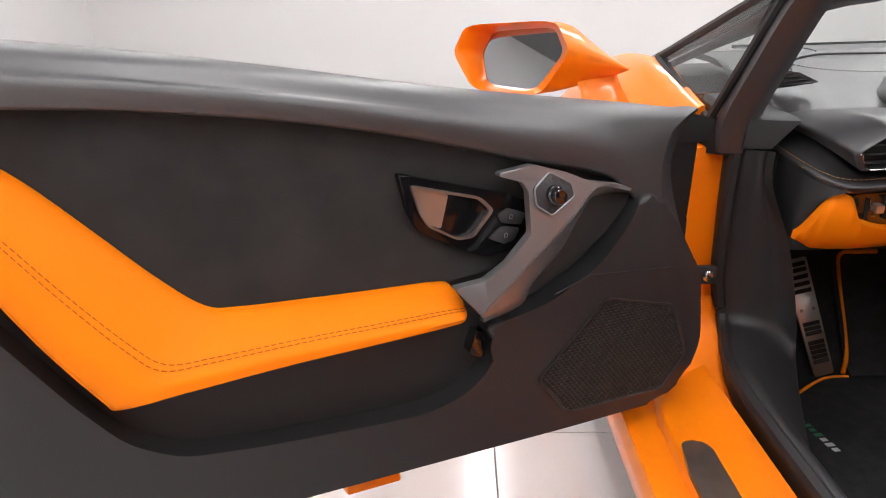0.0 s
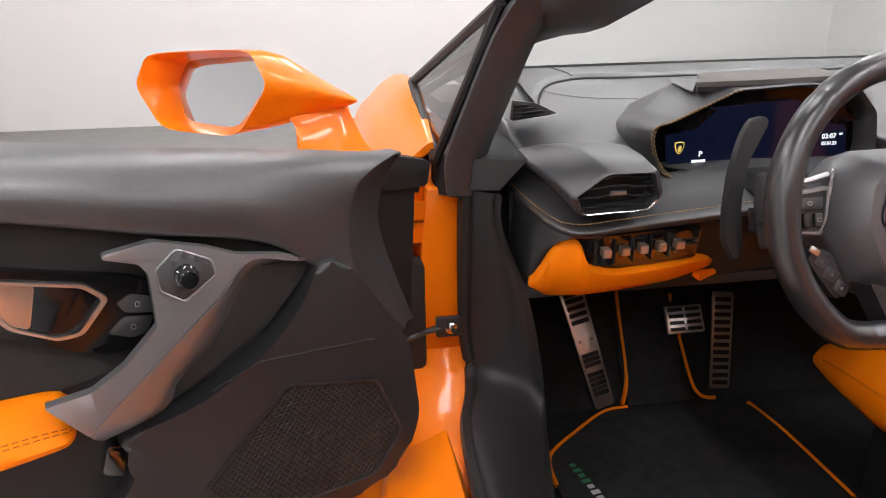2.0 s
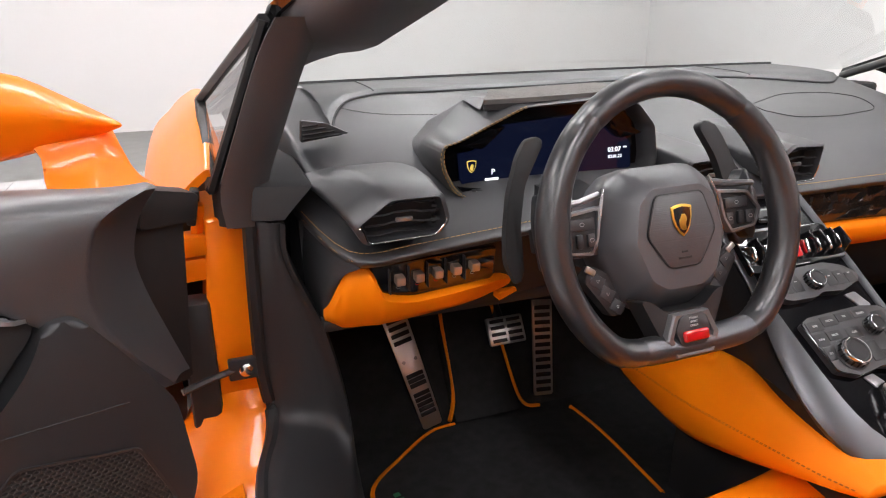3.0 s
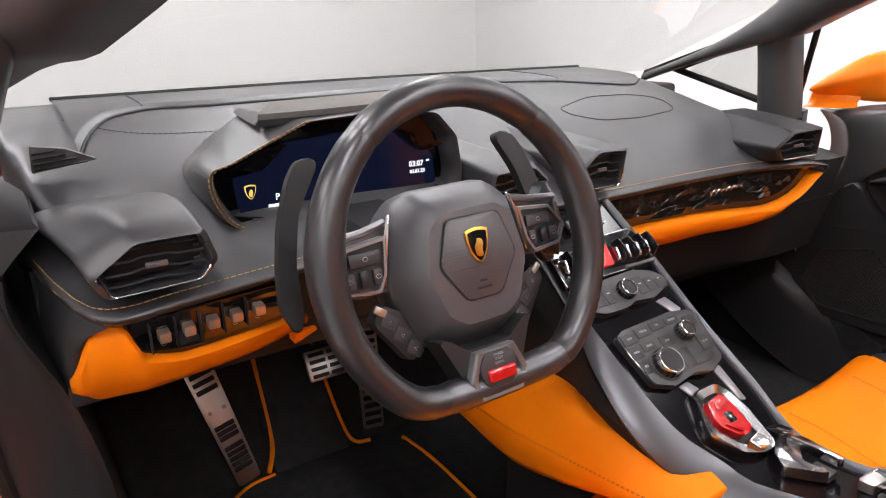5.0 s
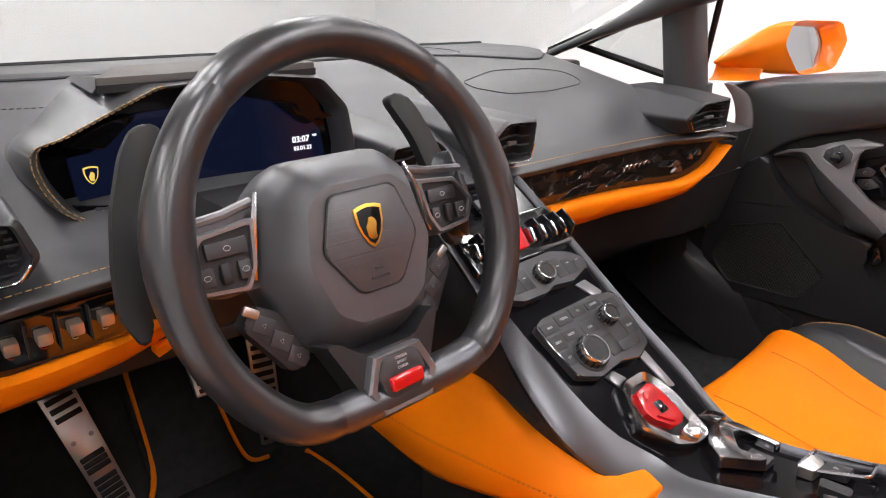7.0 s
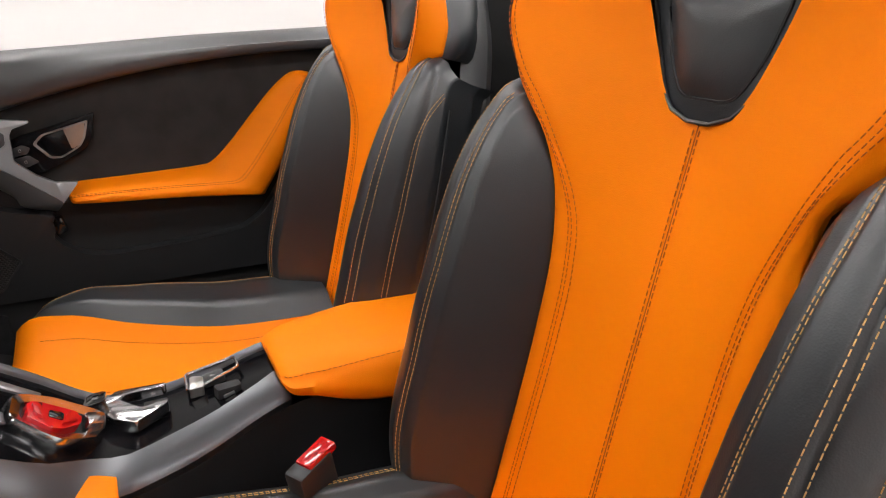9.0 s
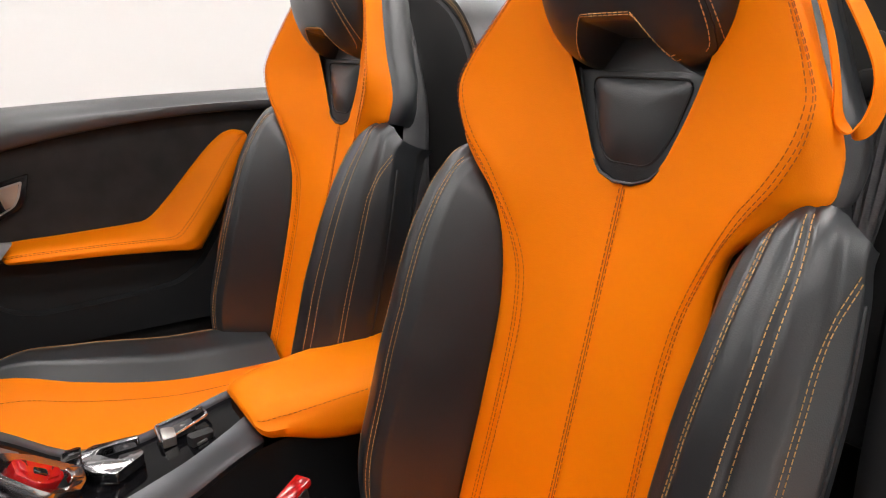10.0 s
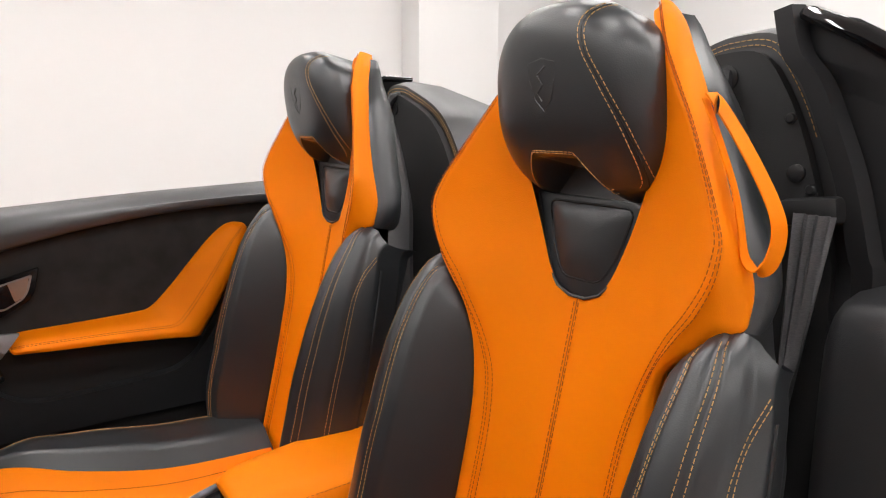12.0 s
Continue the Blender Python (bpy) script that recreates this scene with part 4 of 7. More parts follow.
def vent(cx, cz, w, h, y, hood_to=None, hood_z=0.06, outline=None, flip=1, lift=0.0, fair=False, deep=False):
    """A six-sided air outlet with zigzag slats, a chromed rim below and a hood behind it."""
    o = outline or [(-0.50, -0.05), (-0.38, -0.5), (0.40, -0.45), (0.52, -0.12), (0.42, 0.5), (-0.14, 0.5)]
    o = [(flip * a * w, b * h) for a, b in o]
    F = axes((cx, y, cz), (1, 0, 0), (0, -0.18, 0.98), (0, -0.98, -0.18))
    c = np.mean(o, axis=0)
    big = rounded([tuple(c + (np.array(p) - c) * 1.16) for p in o], 0.008)
    mid = rounded([tuple(c + (np.array(p) - c) * 1.03) for p in o], 0.006)
    sml = rounded([tuple(c + (np.array(p) - c) * 0.98) for p in o], 0.006)
    rings = [[F @ Vector((*p, -0.03)) for p in sml], [F @ Vector((*p, 0.0)) for p in sml], [F @ Vector((*p, 0.004)) for p in mid], [F @ Vector((*p, 0.0)) for p in big]]
    if hood_to and fair:
        for dep, sx, ox, sy, oy in ((0.05, 1.06, -0.004, 0.97, 0.003), (0.10, 1.14, -0.010, 0.82, 0.002), (0.15, 1.22, -0.018, 0.58, -0.003), (0.20, 1.28, -0.024, 0.30, -0.012)):
            rings.append([F @ Vector((p[0] * sx + ox, p[1] * sy + oy, -dep)) for p in big])
    elif deep:
        # block let into the pad, running back to the foot of the pillar
        for dep, sx, ox, sy, oy in ((0.05, 1.0, 0.008, 1.30, -0.011), (0.13, 1.0, 0.034, 1.60, -0.030), (0.21, 0.9, 0.066, 1.70, -0.046)):
            rings.append([F @ Vector((p[0] * sx + ox, p[1] * sy + oy, -dep)) for p in big])
    elif hood_to:
        rings += [[F @ Vector((p[0] * 0.98 + lift * 0.3, p[1] * 0.92 + hood_z * 0.45, -0.35 * (hood_to - y))) for p in big],
                  [F @ Vector((p[0] * 0.95 + lift, p[1] * 0.55 + hood_z, -(hood_to - y))) for p in big]]
    v = dpart("air_vent", loft(rings, True, False), TRIM if deep else DASH_LEATHER, label="angular black air vent", sharp=50)
    dpart("vent_back", prism(sml, -0.034, -0.028, F), DARK, v)
    low = [p for p in mid if p[1] < -0.02 * h]
    low.sort(key=lambda p: p[0])
    dpart("chrome_rim", tube([F @ Vector((*p, 0.0045)) for p in low], 0.0013, 6), CHROME, v)
    for k in range(4):
        zz = (-0.36 + 0.24 * k) * h
        xs = [p[0] for p in sml]
        x0, x1 = min(xs) * (0.90 - 0.25 * (k in (3,))) , max(xs) * (0.92 if k < 3 else 0.8)
        pts = []
        for i in range(9):
            a = i / 8
            pts.append(F @ Vector((x0 + (x1 - x0) * a, zz + (0.05 * h if 2 < i < 6 else 0.0), -0.003)))
        dpart("slat", tube(pts, 0.0036, 4, flat=0.35), BUTTON, v)
    dpart("tab", block((0.2 * w, 0.006, 0.005), F @ pose(0.02 * w * flip, 0.0, -0.002), 0.0015), SATIN, v)
    for k in range(4):
        dpart("wheel_rib", block((0.006, 0.0022, 0.004), F @ pose(0.40 * w * flip, (-0.22 + 0.14 * k) * h, -0.008), 0.0005), BUTTON, v)
    return v


vent(-0.632, 0.770, 0.112, 0.056, 1.050, 1.25, 0.002, lift=0.0, fair=True)
vent(0.054, 0.779, 0.088, 0.060, 1.078, 1.30, -0.012, flip=-1, outline=[(-0.50, -0.1), (-0.46, -0.5), (0.36, -0.48), (0.50, 0.05), (0.20, 0.5), (-0.48, 0.46)])
vent(-0.117, 0.776, 0.098, 0.052, 1.078, 1.30, -0.012, outline=[(-0.50, -0.1), (-0.46, -0.5), (0.36, -0.48), (0.50, 0.05), (0.20, 0.5), (-0.48, 0.46)])
vent(0.562, 0.767, 0.150, 0.058, 1.048, 1.22, outline=[(-0.46, 0.05), (-0.20, 0.48), (0.42, 0.47), (0.49, -0.43), (-0.29, -0.38)], deep=True)
# demister outlet
d = dpart("demister_vent", prism(rounded([(-0.715, 0.835), (-0.640, 0.845), (-0.675, 0.862), (-0.712, 0.868)], 0.003), -1.305, -1.290, axes((0, 0, 0), (1, 0, 0), (0, 0, 1), (0, -1, 0)), 0.002), DASH_LEATHER)
for k in range(4):
    dpart("slat", tube([(-0.712, 1.287, 0.840 + 0.0065 * k), (-0.652 - 0.012 * k, 1.287, 0.845 + 0.0055 * k)], 0.0018, 4), DARK, d)
@functools.lru_cache(None)
def pad_column(x):
    return [pad((x + 0.745) / 1.40, b / 40) for b in range(2, 41)]


def on_pad(x, y):
    """The point of the pad above (x, y)."""
    col = pad_column(round(float(x), 5))
    return (x, y, float(np.interp(y, [c[1] for c in col], [c[2] for c in col])) + 0.0005)


dpart("seam", tube([on_pad(x, y) for x, y in rounded([(0.205, 1.345), (0.33, 1.392), (0.445, 1.385), (0.505, 1.350), (0.490, 1.284), (0.372, 1.273), (0.254, 1.279), (0.205, 1.312)], 0.03, 6)], 0.0009, 5, closed=True), DARK)
# cover strip along the windscreen, standing a little proud of the pad
STRIP = curve((-0.655, -0.640, -0.612, -0.552, -0.42, -0.13, 0.11, 0.33, 0.44, 0.52, 0.58), (1.345, 1.40, 1.462, 1.515, 1.522, 1.530, 1.550, 1.505, 1.462, 1.440, 1.470))


def cover(a, b):
    x = -0.654 + 1.236 * a
    y0 = STRIP(x)
    y = y0 + (1.652 + 0.05 * (1 - ((x - 0.02) / 0.78) ** 2) - y0) * b
    return (x, y, on_pad(x, y)[2] + 0.007 * min(1.0, b / 0.06))


dpart("windscreen_cover", sheet(cover, 90, 14), DASH_LEATHER, None, "black leather cover strip below the windscreen", sharp=60)
dpart("cover_gap", tube([(x, STRIP(x) - 0.001, on_pad(x, STRIP(x))[2] + 0.0008) for x in np.linspace(-0.654, 0.58, 90)], 0.0024, 5), DARK)
for x in (-0.535, 0.35):
    dpart("seam", tube([tuple(np.array(cover((x + 0.654) / 1.236, b)) + np.array((0, 0, 0.0004))) for b in np.linspace(0.05, 1.0, 8)], 0.0014, 5), DARK)
dpart("windscreen_gasket", tube([tuple(np.array(cover(a, 1.0)) + np.array((0, 0.004, 0.001))) for a in np.linspace(0, 1, 40)], 0.004, 5), RUBBER)
dpart("stitching", stitch([on_pad(x, y) for x, y in spline([(-0.655, 1.50), (-0.60, 1.438), (-0.54, 1.408), (-0.455, 1.395)], 8)], dash=0.005, gap=0.003), GREY_THREAD)
# side panel beside the door opening, swept forward from the corner of the ledge
for X in ((lambda v: v), (lambda v: 0.05 - v)):
    T = [(-0.684, 1.068, 0.704), (-0.706, 1.112, 0.712), (-0.726, 1.172, 0.728), (-0.744, 1.250, 0.748)]
    B = [(-0.700, 1.096, 0.690), (-0.719, 1.122, 0.640), (-0.728, 1.150, 0.604), (-0.744, 1.250, 0.590)]
    rows_e = []
    for k in range(9):
        w = k / 8
        rows_e.append([tuple((1 - w) * np.array(t_) + w * np.array(b_) + np.array((-0.006 * math.sin(math.pi * w), -0.004 * math.sin(math.pi * w), 0))) for t_, b_ in zip(spline(T, 4), spline(B, 4))])
    bm = loft([[(X(x), y, z) for x, y, z in r] for r in rows_e], False)
    bmesh.ops.solidify(bm, geom=bm.faces[:], thickness=0.006)
    dpart("end_cap", bm, PLASTIC, label="black dashboard end cap")

# instrument binnacle
LIP = [(-0.541, 0.840), (-0.515, 0.846), (-0.469, 0.866), (-0.413, 0.889), (-0.30, 0.894), (-0.215, 0.885), (-0.181, 0.849), (-0.172, 0.797), (-0.175, 0.772), (-0.205, 0.750), (-0.33, 0.744), (-0.463, 0.746), (-0.508, 0.761), (-0.525, 0.774), (-0.539, 0.800), (-0.544, 0.822)]
RIDGE = [(-0.540, 0.838), (-0.520, 0.852), (-0.489, 0.883), (-0.466, 0.898), (-0.30, 0.900), (-0.213, 0.892), (-0.176, 0.852), (-0.166, 0.797), (-0.169, 0.770), (-0.20, 0.745), (-0.33, 0.738), (-0.463, 0.738), (-0.512, 0.752), (-0.530, 0.768), (-0.543, 0.798), (-0.549, 0.822)]
sc = np.mean(LIP, axis=0)


def about(poly, k, r=0.008):
    return rounded([tuple(sc + (np.array(p) - sc) * k) for p in poly], r)


rings = [[(x, 1.176, z) for x, z in about(LIP, 0.915)], [(x, 1.156, z) for x, z in about(LIP, 0.955)], [(x, 1.147, z) for x, z in about(LIP, 0.972)], [(x, 1.144, z) for x, z in about(LIP, 0.990)], [(x, 1.147, z) for x, z in about(LIP, 1.003)],
         [(x, 1.228, z) for x, z in about(RIDGE, 1.0)], [(x, 1.246, z - 0.003) for x, z in about(RIDGE, 0.985)], [(sc[0] + (x - sc[0]) * 0.92, 1.40, 0.80 + (z - sc[1]) * 0.55) for x, z in about(RIDGE, 1.0)]]
bin_ = dpart("binnacle", loft(rings, True, False), DASH_LEATHER, label="black leather instrument binnacle", sharp=35)
for k, y in ((1.0, 1.1455), (0.970, 1.1462)):
    pts = [(x, y - 0.001, z) for x, z in about(LIP, k)]
    pts = [p for p in pts if p[0] < -0.40]
    dpart("stitching", stitch(sorted(pts, key=lambda p: math.atan2(p[2] - sc[1], -(p[0] - sc[0]))), dash=0.0045, gap=0.0025, r=0.0005), THREAD, bin_)
scr = [(-0.506, 0.822), (-0.481, 0.825), (-0.462, 0.845), (-0.432, 0.860), (-0.308, 0.868), (-0.240, 0.850), (-0.211, 0.820), (-0.206, 0.780), (-0.282, 0.758), (-0.463, 0.771), (-0.502, 0.774)]
FZ = axes((0, 0, 0), (1, 0, 0), (0, 0, 1), (0, -1, 0))
display = dpart("display", prism(rounded(scr, 0.003), -1.176, -1.168, FZ), SCREEN, bin_, "dark blue instrument display")
dpart("display_bezel", prism(about(LIP, 0.955), -1.190, -1.176, FZ), CONSOLE_TOP, bin_)
for s in (-1, 1):
    wedge = [(-0.355 + s * 0.160, 0.836), (-0.355 + s * 0.118, 0.829), (-0.355 + s * 0.080, 0.860), (-0.355 + s * 0.108, 0.857)]
    dpart("bezel_wedge", prism(rounded(wedge, 0.004), -1.172, -1.158, FZ, 0.003), CONSOLE_TOP, bin_)
dpart("bezel_sill", prism(rounded([(-0.512, 0.776), (-0.500, 0.762), (-0.462, 0.752), (-0.285, 0.750), (-0.205, 0.766), (-0.205, 0.776), (-0.285, 0.7585), (-0.463, 0.7695)], 0.003), -1.172, -1.154, FZ, 0.003), CONSOLE_TOP, bin_)


def shield(w, h, M, mat_rim, mat_in, parent, up):
    """A plain shield badge: rim, dark field and a plain raised shape."""
    o = [(-0.5, 0.42), (-0.3, 0.47), (0, 0.5), (0.3, 0.47), (0.5, 0.42), (0.47, 0.1), (0.36, -0.18), (0.18, -0.40), (0, -0.5), (-0.18, -0.40), (-0.36, -0.18), (-0.47, 0.1)]
    o = [(a * w, b * h) for a, b in o]
    up("badge_rim", prism(o, 0, 0.0016, M, 0.0004), mat_rim, parent)
    up("badge_field", prism([(a * 0.82, b * 0.84) for a, b in o], 0.0012, 0.0020, M, 0.0), mat_in, parent)
    s = [(-0.16, -0.26), (-0.20, -0.02), (-0.08, 0.10), (-0.05, 0.20), (0.12, 0.18), (0.20, 0.02), (0.10, -0.10), (0.14, -0.28), (0.0, -0.33)]
    up("badge_shape", prism(rounded([(a * w, b * h) for a, b in s], 0.002), 0.0018, 0.0030, M, 0.0004), mat_rim, parent)


YG = material("lit_yellow_sign", (0.6, 0.45, 0.1), 0.4, emit=(0.9, 0.62, 0.12), power=0.6)
FD = axes((0, 1.1675, 0), (1, 0, 0), (0, 0, 1), (0, -1, 0))
shield(0.015, 0.019, FD @ pose(-0.487, 0.803, 0), YG, SCREEN, display, dpart)
SHIFT = Matrix.Translation((0, -1.1, -0.6))
letters("P", 0.012, SHIFT @ FD @ pose(-0.452, 0.792, 0.001), WHITE_LIT, display)
dpart("status_bar", block((0.022, 0.0035, 0.0008), FD @ pose(-0.454, 0.7815, 0.0004), 0), WHITE_LIT, display)
letters("03:07", 0.0110, SHIFT @ FD @ pose(-0.240, 0.810, 0.001), WHITE_LIT, display)
letters("PM", 0.0042, SHIFT @ FD @ pose(-0.2200, 0.813, 0.001), WHITE_LIT, display)
letters("03.01.23", 0.0075, SHIFT @ FD @ pose(-0.238, 0.799, 0.001), WHITE_LIT, display)
for kx, kr in ((-0.482, -8), (-0.222, 10)):
    k = dpart("bezel_key", block((0.022, 0.008, 0.003), FD @ pose(kx, 0.767, 0.0135, 0, 0, kr), 0.002), BUTTON, bin_)
    dpart("key_mark", block((0.010, 0.0022, 0.0006), FD @ pose(kx, 0.767, 0.0167, 0, 0, kr), 0), WHITE_PRINT, k)
visor = [(-0.470, 1.166), (-0.39, 1.160), (-0.212, 1.164), (-0.226, 1.245), (-0.428, 1.245), (-0.440, 1.215)]
VM = Matrix.Translation((-0.35, 1.165, 0.893)) @ pose(0, 0, 0, 4.0, -0.8, 0) @ Matrix.Translation((0.35, -1.165, 0))
vis = dpart("visor", prism(rounded(visor, 0.006), 0.001, 0.008, VM, 0.003), VISOR, bin_, "flat grey suede-covered binnacle visor")
dpart("visor_edge", prism(rounded([(x * 1.006 + 0.002, y - 0.002) for x, y in visor], 0.006), -0.007, 0.001, VM, 0.0), DARK, vis)
dpart("visor_fin", loft([[(-0.478, 1.236, 0.896), (-0.462, 1.262, 0.899), (-0.452, 1.262, 0.890)], [(-0.470, 1.176, 0.884), (-0.452, 1.200, 0.897), (-0.445, 1.200, 0.885)]]), DASH_LEATHER, bin_)

# switch row and orange knee trim, driver's side
FS = axes((0, 1.095, 0), (1, 0, 0), (0, 0, 1), (0, -1, 0))
row = dpart("switch_panel", prism(rounded([(-0.668, 0.694), (-0.480, 0.702), (-0.485, 0.655), (-0.650, 0.642)], 0.005), -0.02, 0.004, FS, 0.002), PIANO, None, "gloss black switch panel")
for i in range(5):
    sx = -0.628 + 0.0275 * i
    sz = 0.674 + 0.0015 * i
    # plain polished metal, tinted for the orange pad mirrored in it
    t = dpart("toggle", block((0.013, 0.013, 0.016), FS @ pose(sx, sz + 0.001, 0.004, 6), 0.002), WARM_METAL, row, "polished toggle switch")
    dpart("divider", block((0.0018, 0.036, 0.010), FS @ pose(sx - 0.0137, sz - 0.002, 0.002), 0.0006), PLASTIC, row)
    dpart("symbol", tube([FS @ Vector((sx + 0.003 * math.cos(a), sz - 0.013 + 0.002 * math.sin(a), 0.0045)) for a in np.linspace(0, 5.5, 9)], 0.0004, 4), RED if i in (1, 2) else WHITE_PRINT, row)
knee = []
for x, zt, zb, y in spline([(-0.726, 0.626, 0.602, 1.120), (-0.717, 0.645, 0.597, 1.105), (-0.707, 0.676, 0.594, 1.095), (-0.698, 0.695, 0.592, 1.088), (-0.668, 0.692, 0.592, 1.083), (-0.655, 0.664, 0.593, 1.083), (-0.645, 0.654, 0.594, 1.083), (-0.60, 0.645, 0.597, 1.085), (-0.52, 0.650, 0.603, 1.09), (-0.47, 0.652, 0.610, 1.10), (-0.445, 0.642, 0.618, 1.115)], 4):
    h = zt - zb
    knee.append([(x, y + 0.03, zt), (x, y + 0.004, zt), (x, y - 0.004, zt - 0.12 * h), (x, y + 0.004, zb + 0.45 * h), (x, y + 0.03, zb + 0.08 * h), (x, y + 0.05, zb), (x, y + 0.10, zb + 0.004)])
dpart("knee_trim", loft(knee), ORANGE_LEATHER, None, "orange leather knee trim below the switches", sharp=50)
dpart("under_cover", block((0.50, 0.35, 0.02), pose(-0.48, 1.30, 0.592), 0.006), DARK)
dpart("orange_fin", prism([(-0.47, 1.10), (-0.42, 1.13), (-0.42, 1.17), (-0.47, 1.16)], 0.612, 0.622, None, 0.003), ORANGE_LEATHER)

# fascia in front of the passenger
fas, strip = [], []
for x in np.linspace(0.085, 0.625, 28):
    y, z = FACE_Y(x), LEDGE_Z(x)
    zb = curve((0.08, 0.20, 0.40, 0.54, 0.60, 0.63), (0.652, 0.648, 0.640, 0.638, 0.660, 0.700))(x)
    fas.append([(x, y + 0.012, z - 0.012), (x, y + 0.028, zb), (x, y + 0.05, zb), (x, y + 0.04, z - 0.012)])
dpart("fascia_panel", loft(fas), CARBON, None, "dark faceted carbon fascia panel")
for x in np.linspace(0.10, 0.645, 72):
    y = FACE_Y(x)
    zt = curve((0.10, 0.20, 0.385, 0.50, 0.545, 0.60, 0.63, 0.645), (0.652, 0.650, 0.643, 0.640, 0.644, 0.672, 0.698, 0.706))(x)
    zb = curve((0.10, 0.20, 0.40, 0.52, 0.58, 0.62, 0.645), (0.636, 0.604, 0.594, 0.601, 0.624, 0.664, 0.700))(x)
    h = zt - zb
    strip.append([(x, y + 0.030, zt), (x, y + 0.008, zt), (x, y + 0.002, zt - 0.25 * h), (x, y + 0.022, zb + 0.1 * h), (x, y + 0.05, zb), (x, y + 0.06, zb)])
dpart("lower_strip", loft(strip), ORANGE_LEATHER, None, "orange leather lower dashboard strip", sharp=80)
rng = random.Random(4)
for i in range(34):
    x = 0.12 + 0.46 * rng.random()
    z = LEDGE_Z(x) - 0.026 - 0.048 * rng.random()
    w = 0.02 + 0.02 * rng.random()
    y = FACE_Y(x) + 0.0135 + 0.016 * (LEDGE_Z(x) - 0.012 - z) / 0.085
    dpart("facet", prism([(-w, -0.004), (-w * 0.3, 0.006), (w, 0.005), (w * 0.4, -0.007)], 0, 0.0016, axes((x, y, z), (1, 0, 0), (0, 0, 1), (0, -1, 0)), 0.0006, 1), CARBON)
# chrome script as a plain flourish
sig = []
for i in range(90):
    a = i / 89
    sig.append((0.385 + 0.10 * a + 0.003 * math.sin(a * 44), FACE_Y(0.43) + 0.013 - 0.03 * (a - 0.5) * 0.3, 0.682 + 0.008 * a + 0.006 * math.sin(a * 44 + 1.2) * (1 - 0.5 * a)))
dpart("chrome_script", tube(sig, 0.0011, 5), CHROME, None, "chrome script emblem")
# dark filler standing for the shaded space under the strip
dpart("dash_void_fill", loft([[(x, FACE_Y(x) + 0.05, 0.63), (x, 1.55, 0.63), (x, 1.55, 0.40), (x, 1.30, 0.40), (x, FACE_Y(x) + 0.09, 0.50)] for x in np.linspace(0.12, 0.80, 12)]), DARK, None, "dark filler for the shaded space below the dashboard")
dpart("column_shroud", loft([[(-0.350 + a * s, y, 0.742 + (y - 0.9) * 0.04 + b * s) for a, b in ((-0.05, 0.0), (-0.035, 0.016), (0.035, 0.016), (0.05, 0.0), (0.04, -0.06), (-0.04, -0.06))] for y, s in ((0.90, 0.85), (0.95, 1.0), (1.16, 1.15))]), DARK, None, "black steering column shroud")

# ---- steering wheel ----
TILT_W = 16.0
WO = Vector((-0.361, 0.858, 0.783))
wheel = component("steering_wheel", "flat-bottomed black leather steering wheel with gold shield badge", WO)
WM = pose(0, 0, 0, 90 - TILT_W, 0, 0) @ pose(0, 0, 0, 0, 0, 1.0)   # local x right, y up in the wheel's plane, z towards the driver


def wpart(name, bm, mat, parent=None, label="", sharp=40.0):
    bm.transform(WM)
    return part(name, bm, mat, parent or wheel, label, sharp)


def rim_at(a):
    """The rim's centre line: round, with a flat below."""
    r = 0.160
    x, y = r * math.sin(a), 1.02 * r * math.cos(a)
    lim = -0.138
    if y < lim + 0.02:
        s = (lim + 0.02 - y)
        y = lim + 0.02 - 0.02 * math.tanh(s / 0.02)
    return x - 0.002, y


N_R = 120
line = [rim_at(2 * math.pi * i / N_R) for i in range(N_R)]


def rim_section(i):
    a = 2 * math.pi * i / N_R
    x, y = line[i % N_R]
    b, c = line[(i - 1) % N_R], line[(i + 1) % N_R]
    d = Vector((c[0] - b[0], c[1] - b[1], 0)).normalized()
    o = Vector((d.y, -d.x, 0))
    if o.dot(Vector((x, y, 0))) < 0:
        o = -o
    g = 1.0 + 0.16 * math.exp(-((abs(math.degrees(math.atan2(x, y))) - 82) / 16) ** 2)
    return [Vector((x, y, 0)) + o * (0.0165 * g * math.cos(t)) + Vector((0, 0, 0.0185 * math.sin(t))) for t in (2 * math.pi * j / 14 for j in range(14))]


# the rim: two leather arcs above and at the sides, smooth leather at the top, satin piece below
cuts = {"top": (-39, 39), "right": (39, 147), "left": (204, 321), "base": (147, 204)}
for nm, (a0, a1) in cuts.items():
    i0, i1 = round(a0 / 360 * N_R), round(a1 / 360 * N_R)
    rings = [rim_section(i) for i in range(i0, i1 + 1)]
    for e in (0, -1):
        c = sum(rings[e], Vector()) / 14
        rings[e] = [c + (p - c) * 0.95 for p in rings[e]]
    wpart("rim_base" if nm == "base" else "rim", loft(rings), RAIL if nm == "base" else RIM_LEATHER, None, "satin grey lower rim piece" if nm == "base" else "smooth black leather rim", sharp=60)
    if nm != "base":
        for off in (1, -1):
            seam = []
            for i in range(i0 + 1, i1):
                s = rim_section(i)
                seam.append((s[8] + s[9]) / 2 * 0.5 + s[8 if off > 0 else 7] * 0.5)
            wpart("stitching", stitch(seam, dash=0.004, gap=0.003), GREY_THREAD)
# hub with airbag cover, set behind the rim
HUB = Matrix.Translation((0, 0, -0.045))


def hpart(name, bm, mat, parent=None, label="", sharp=40.0):
    bm.transform(HUB)
    return wpart(name, bm, mat, parent, label, sharp)


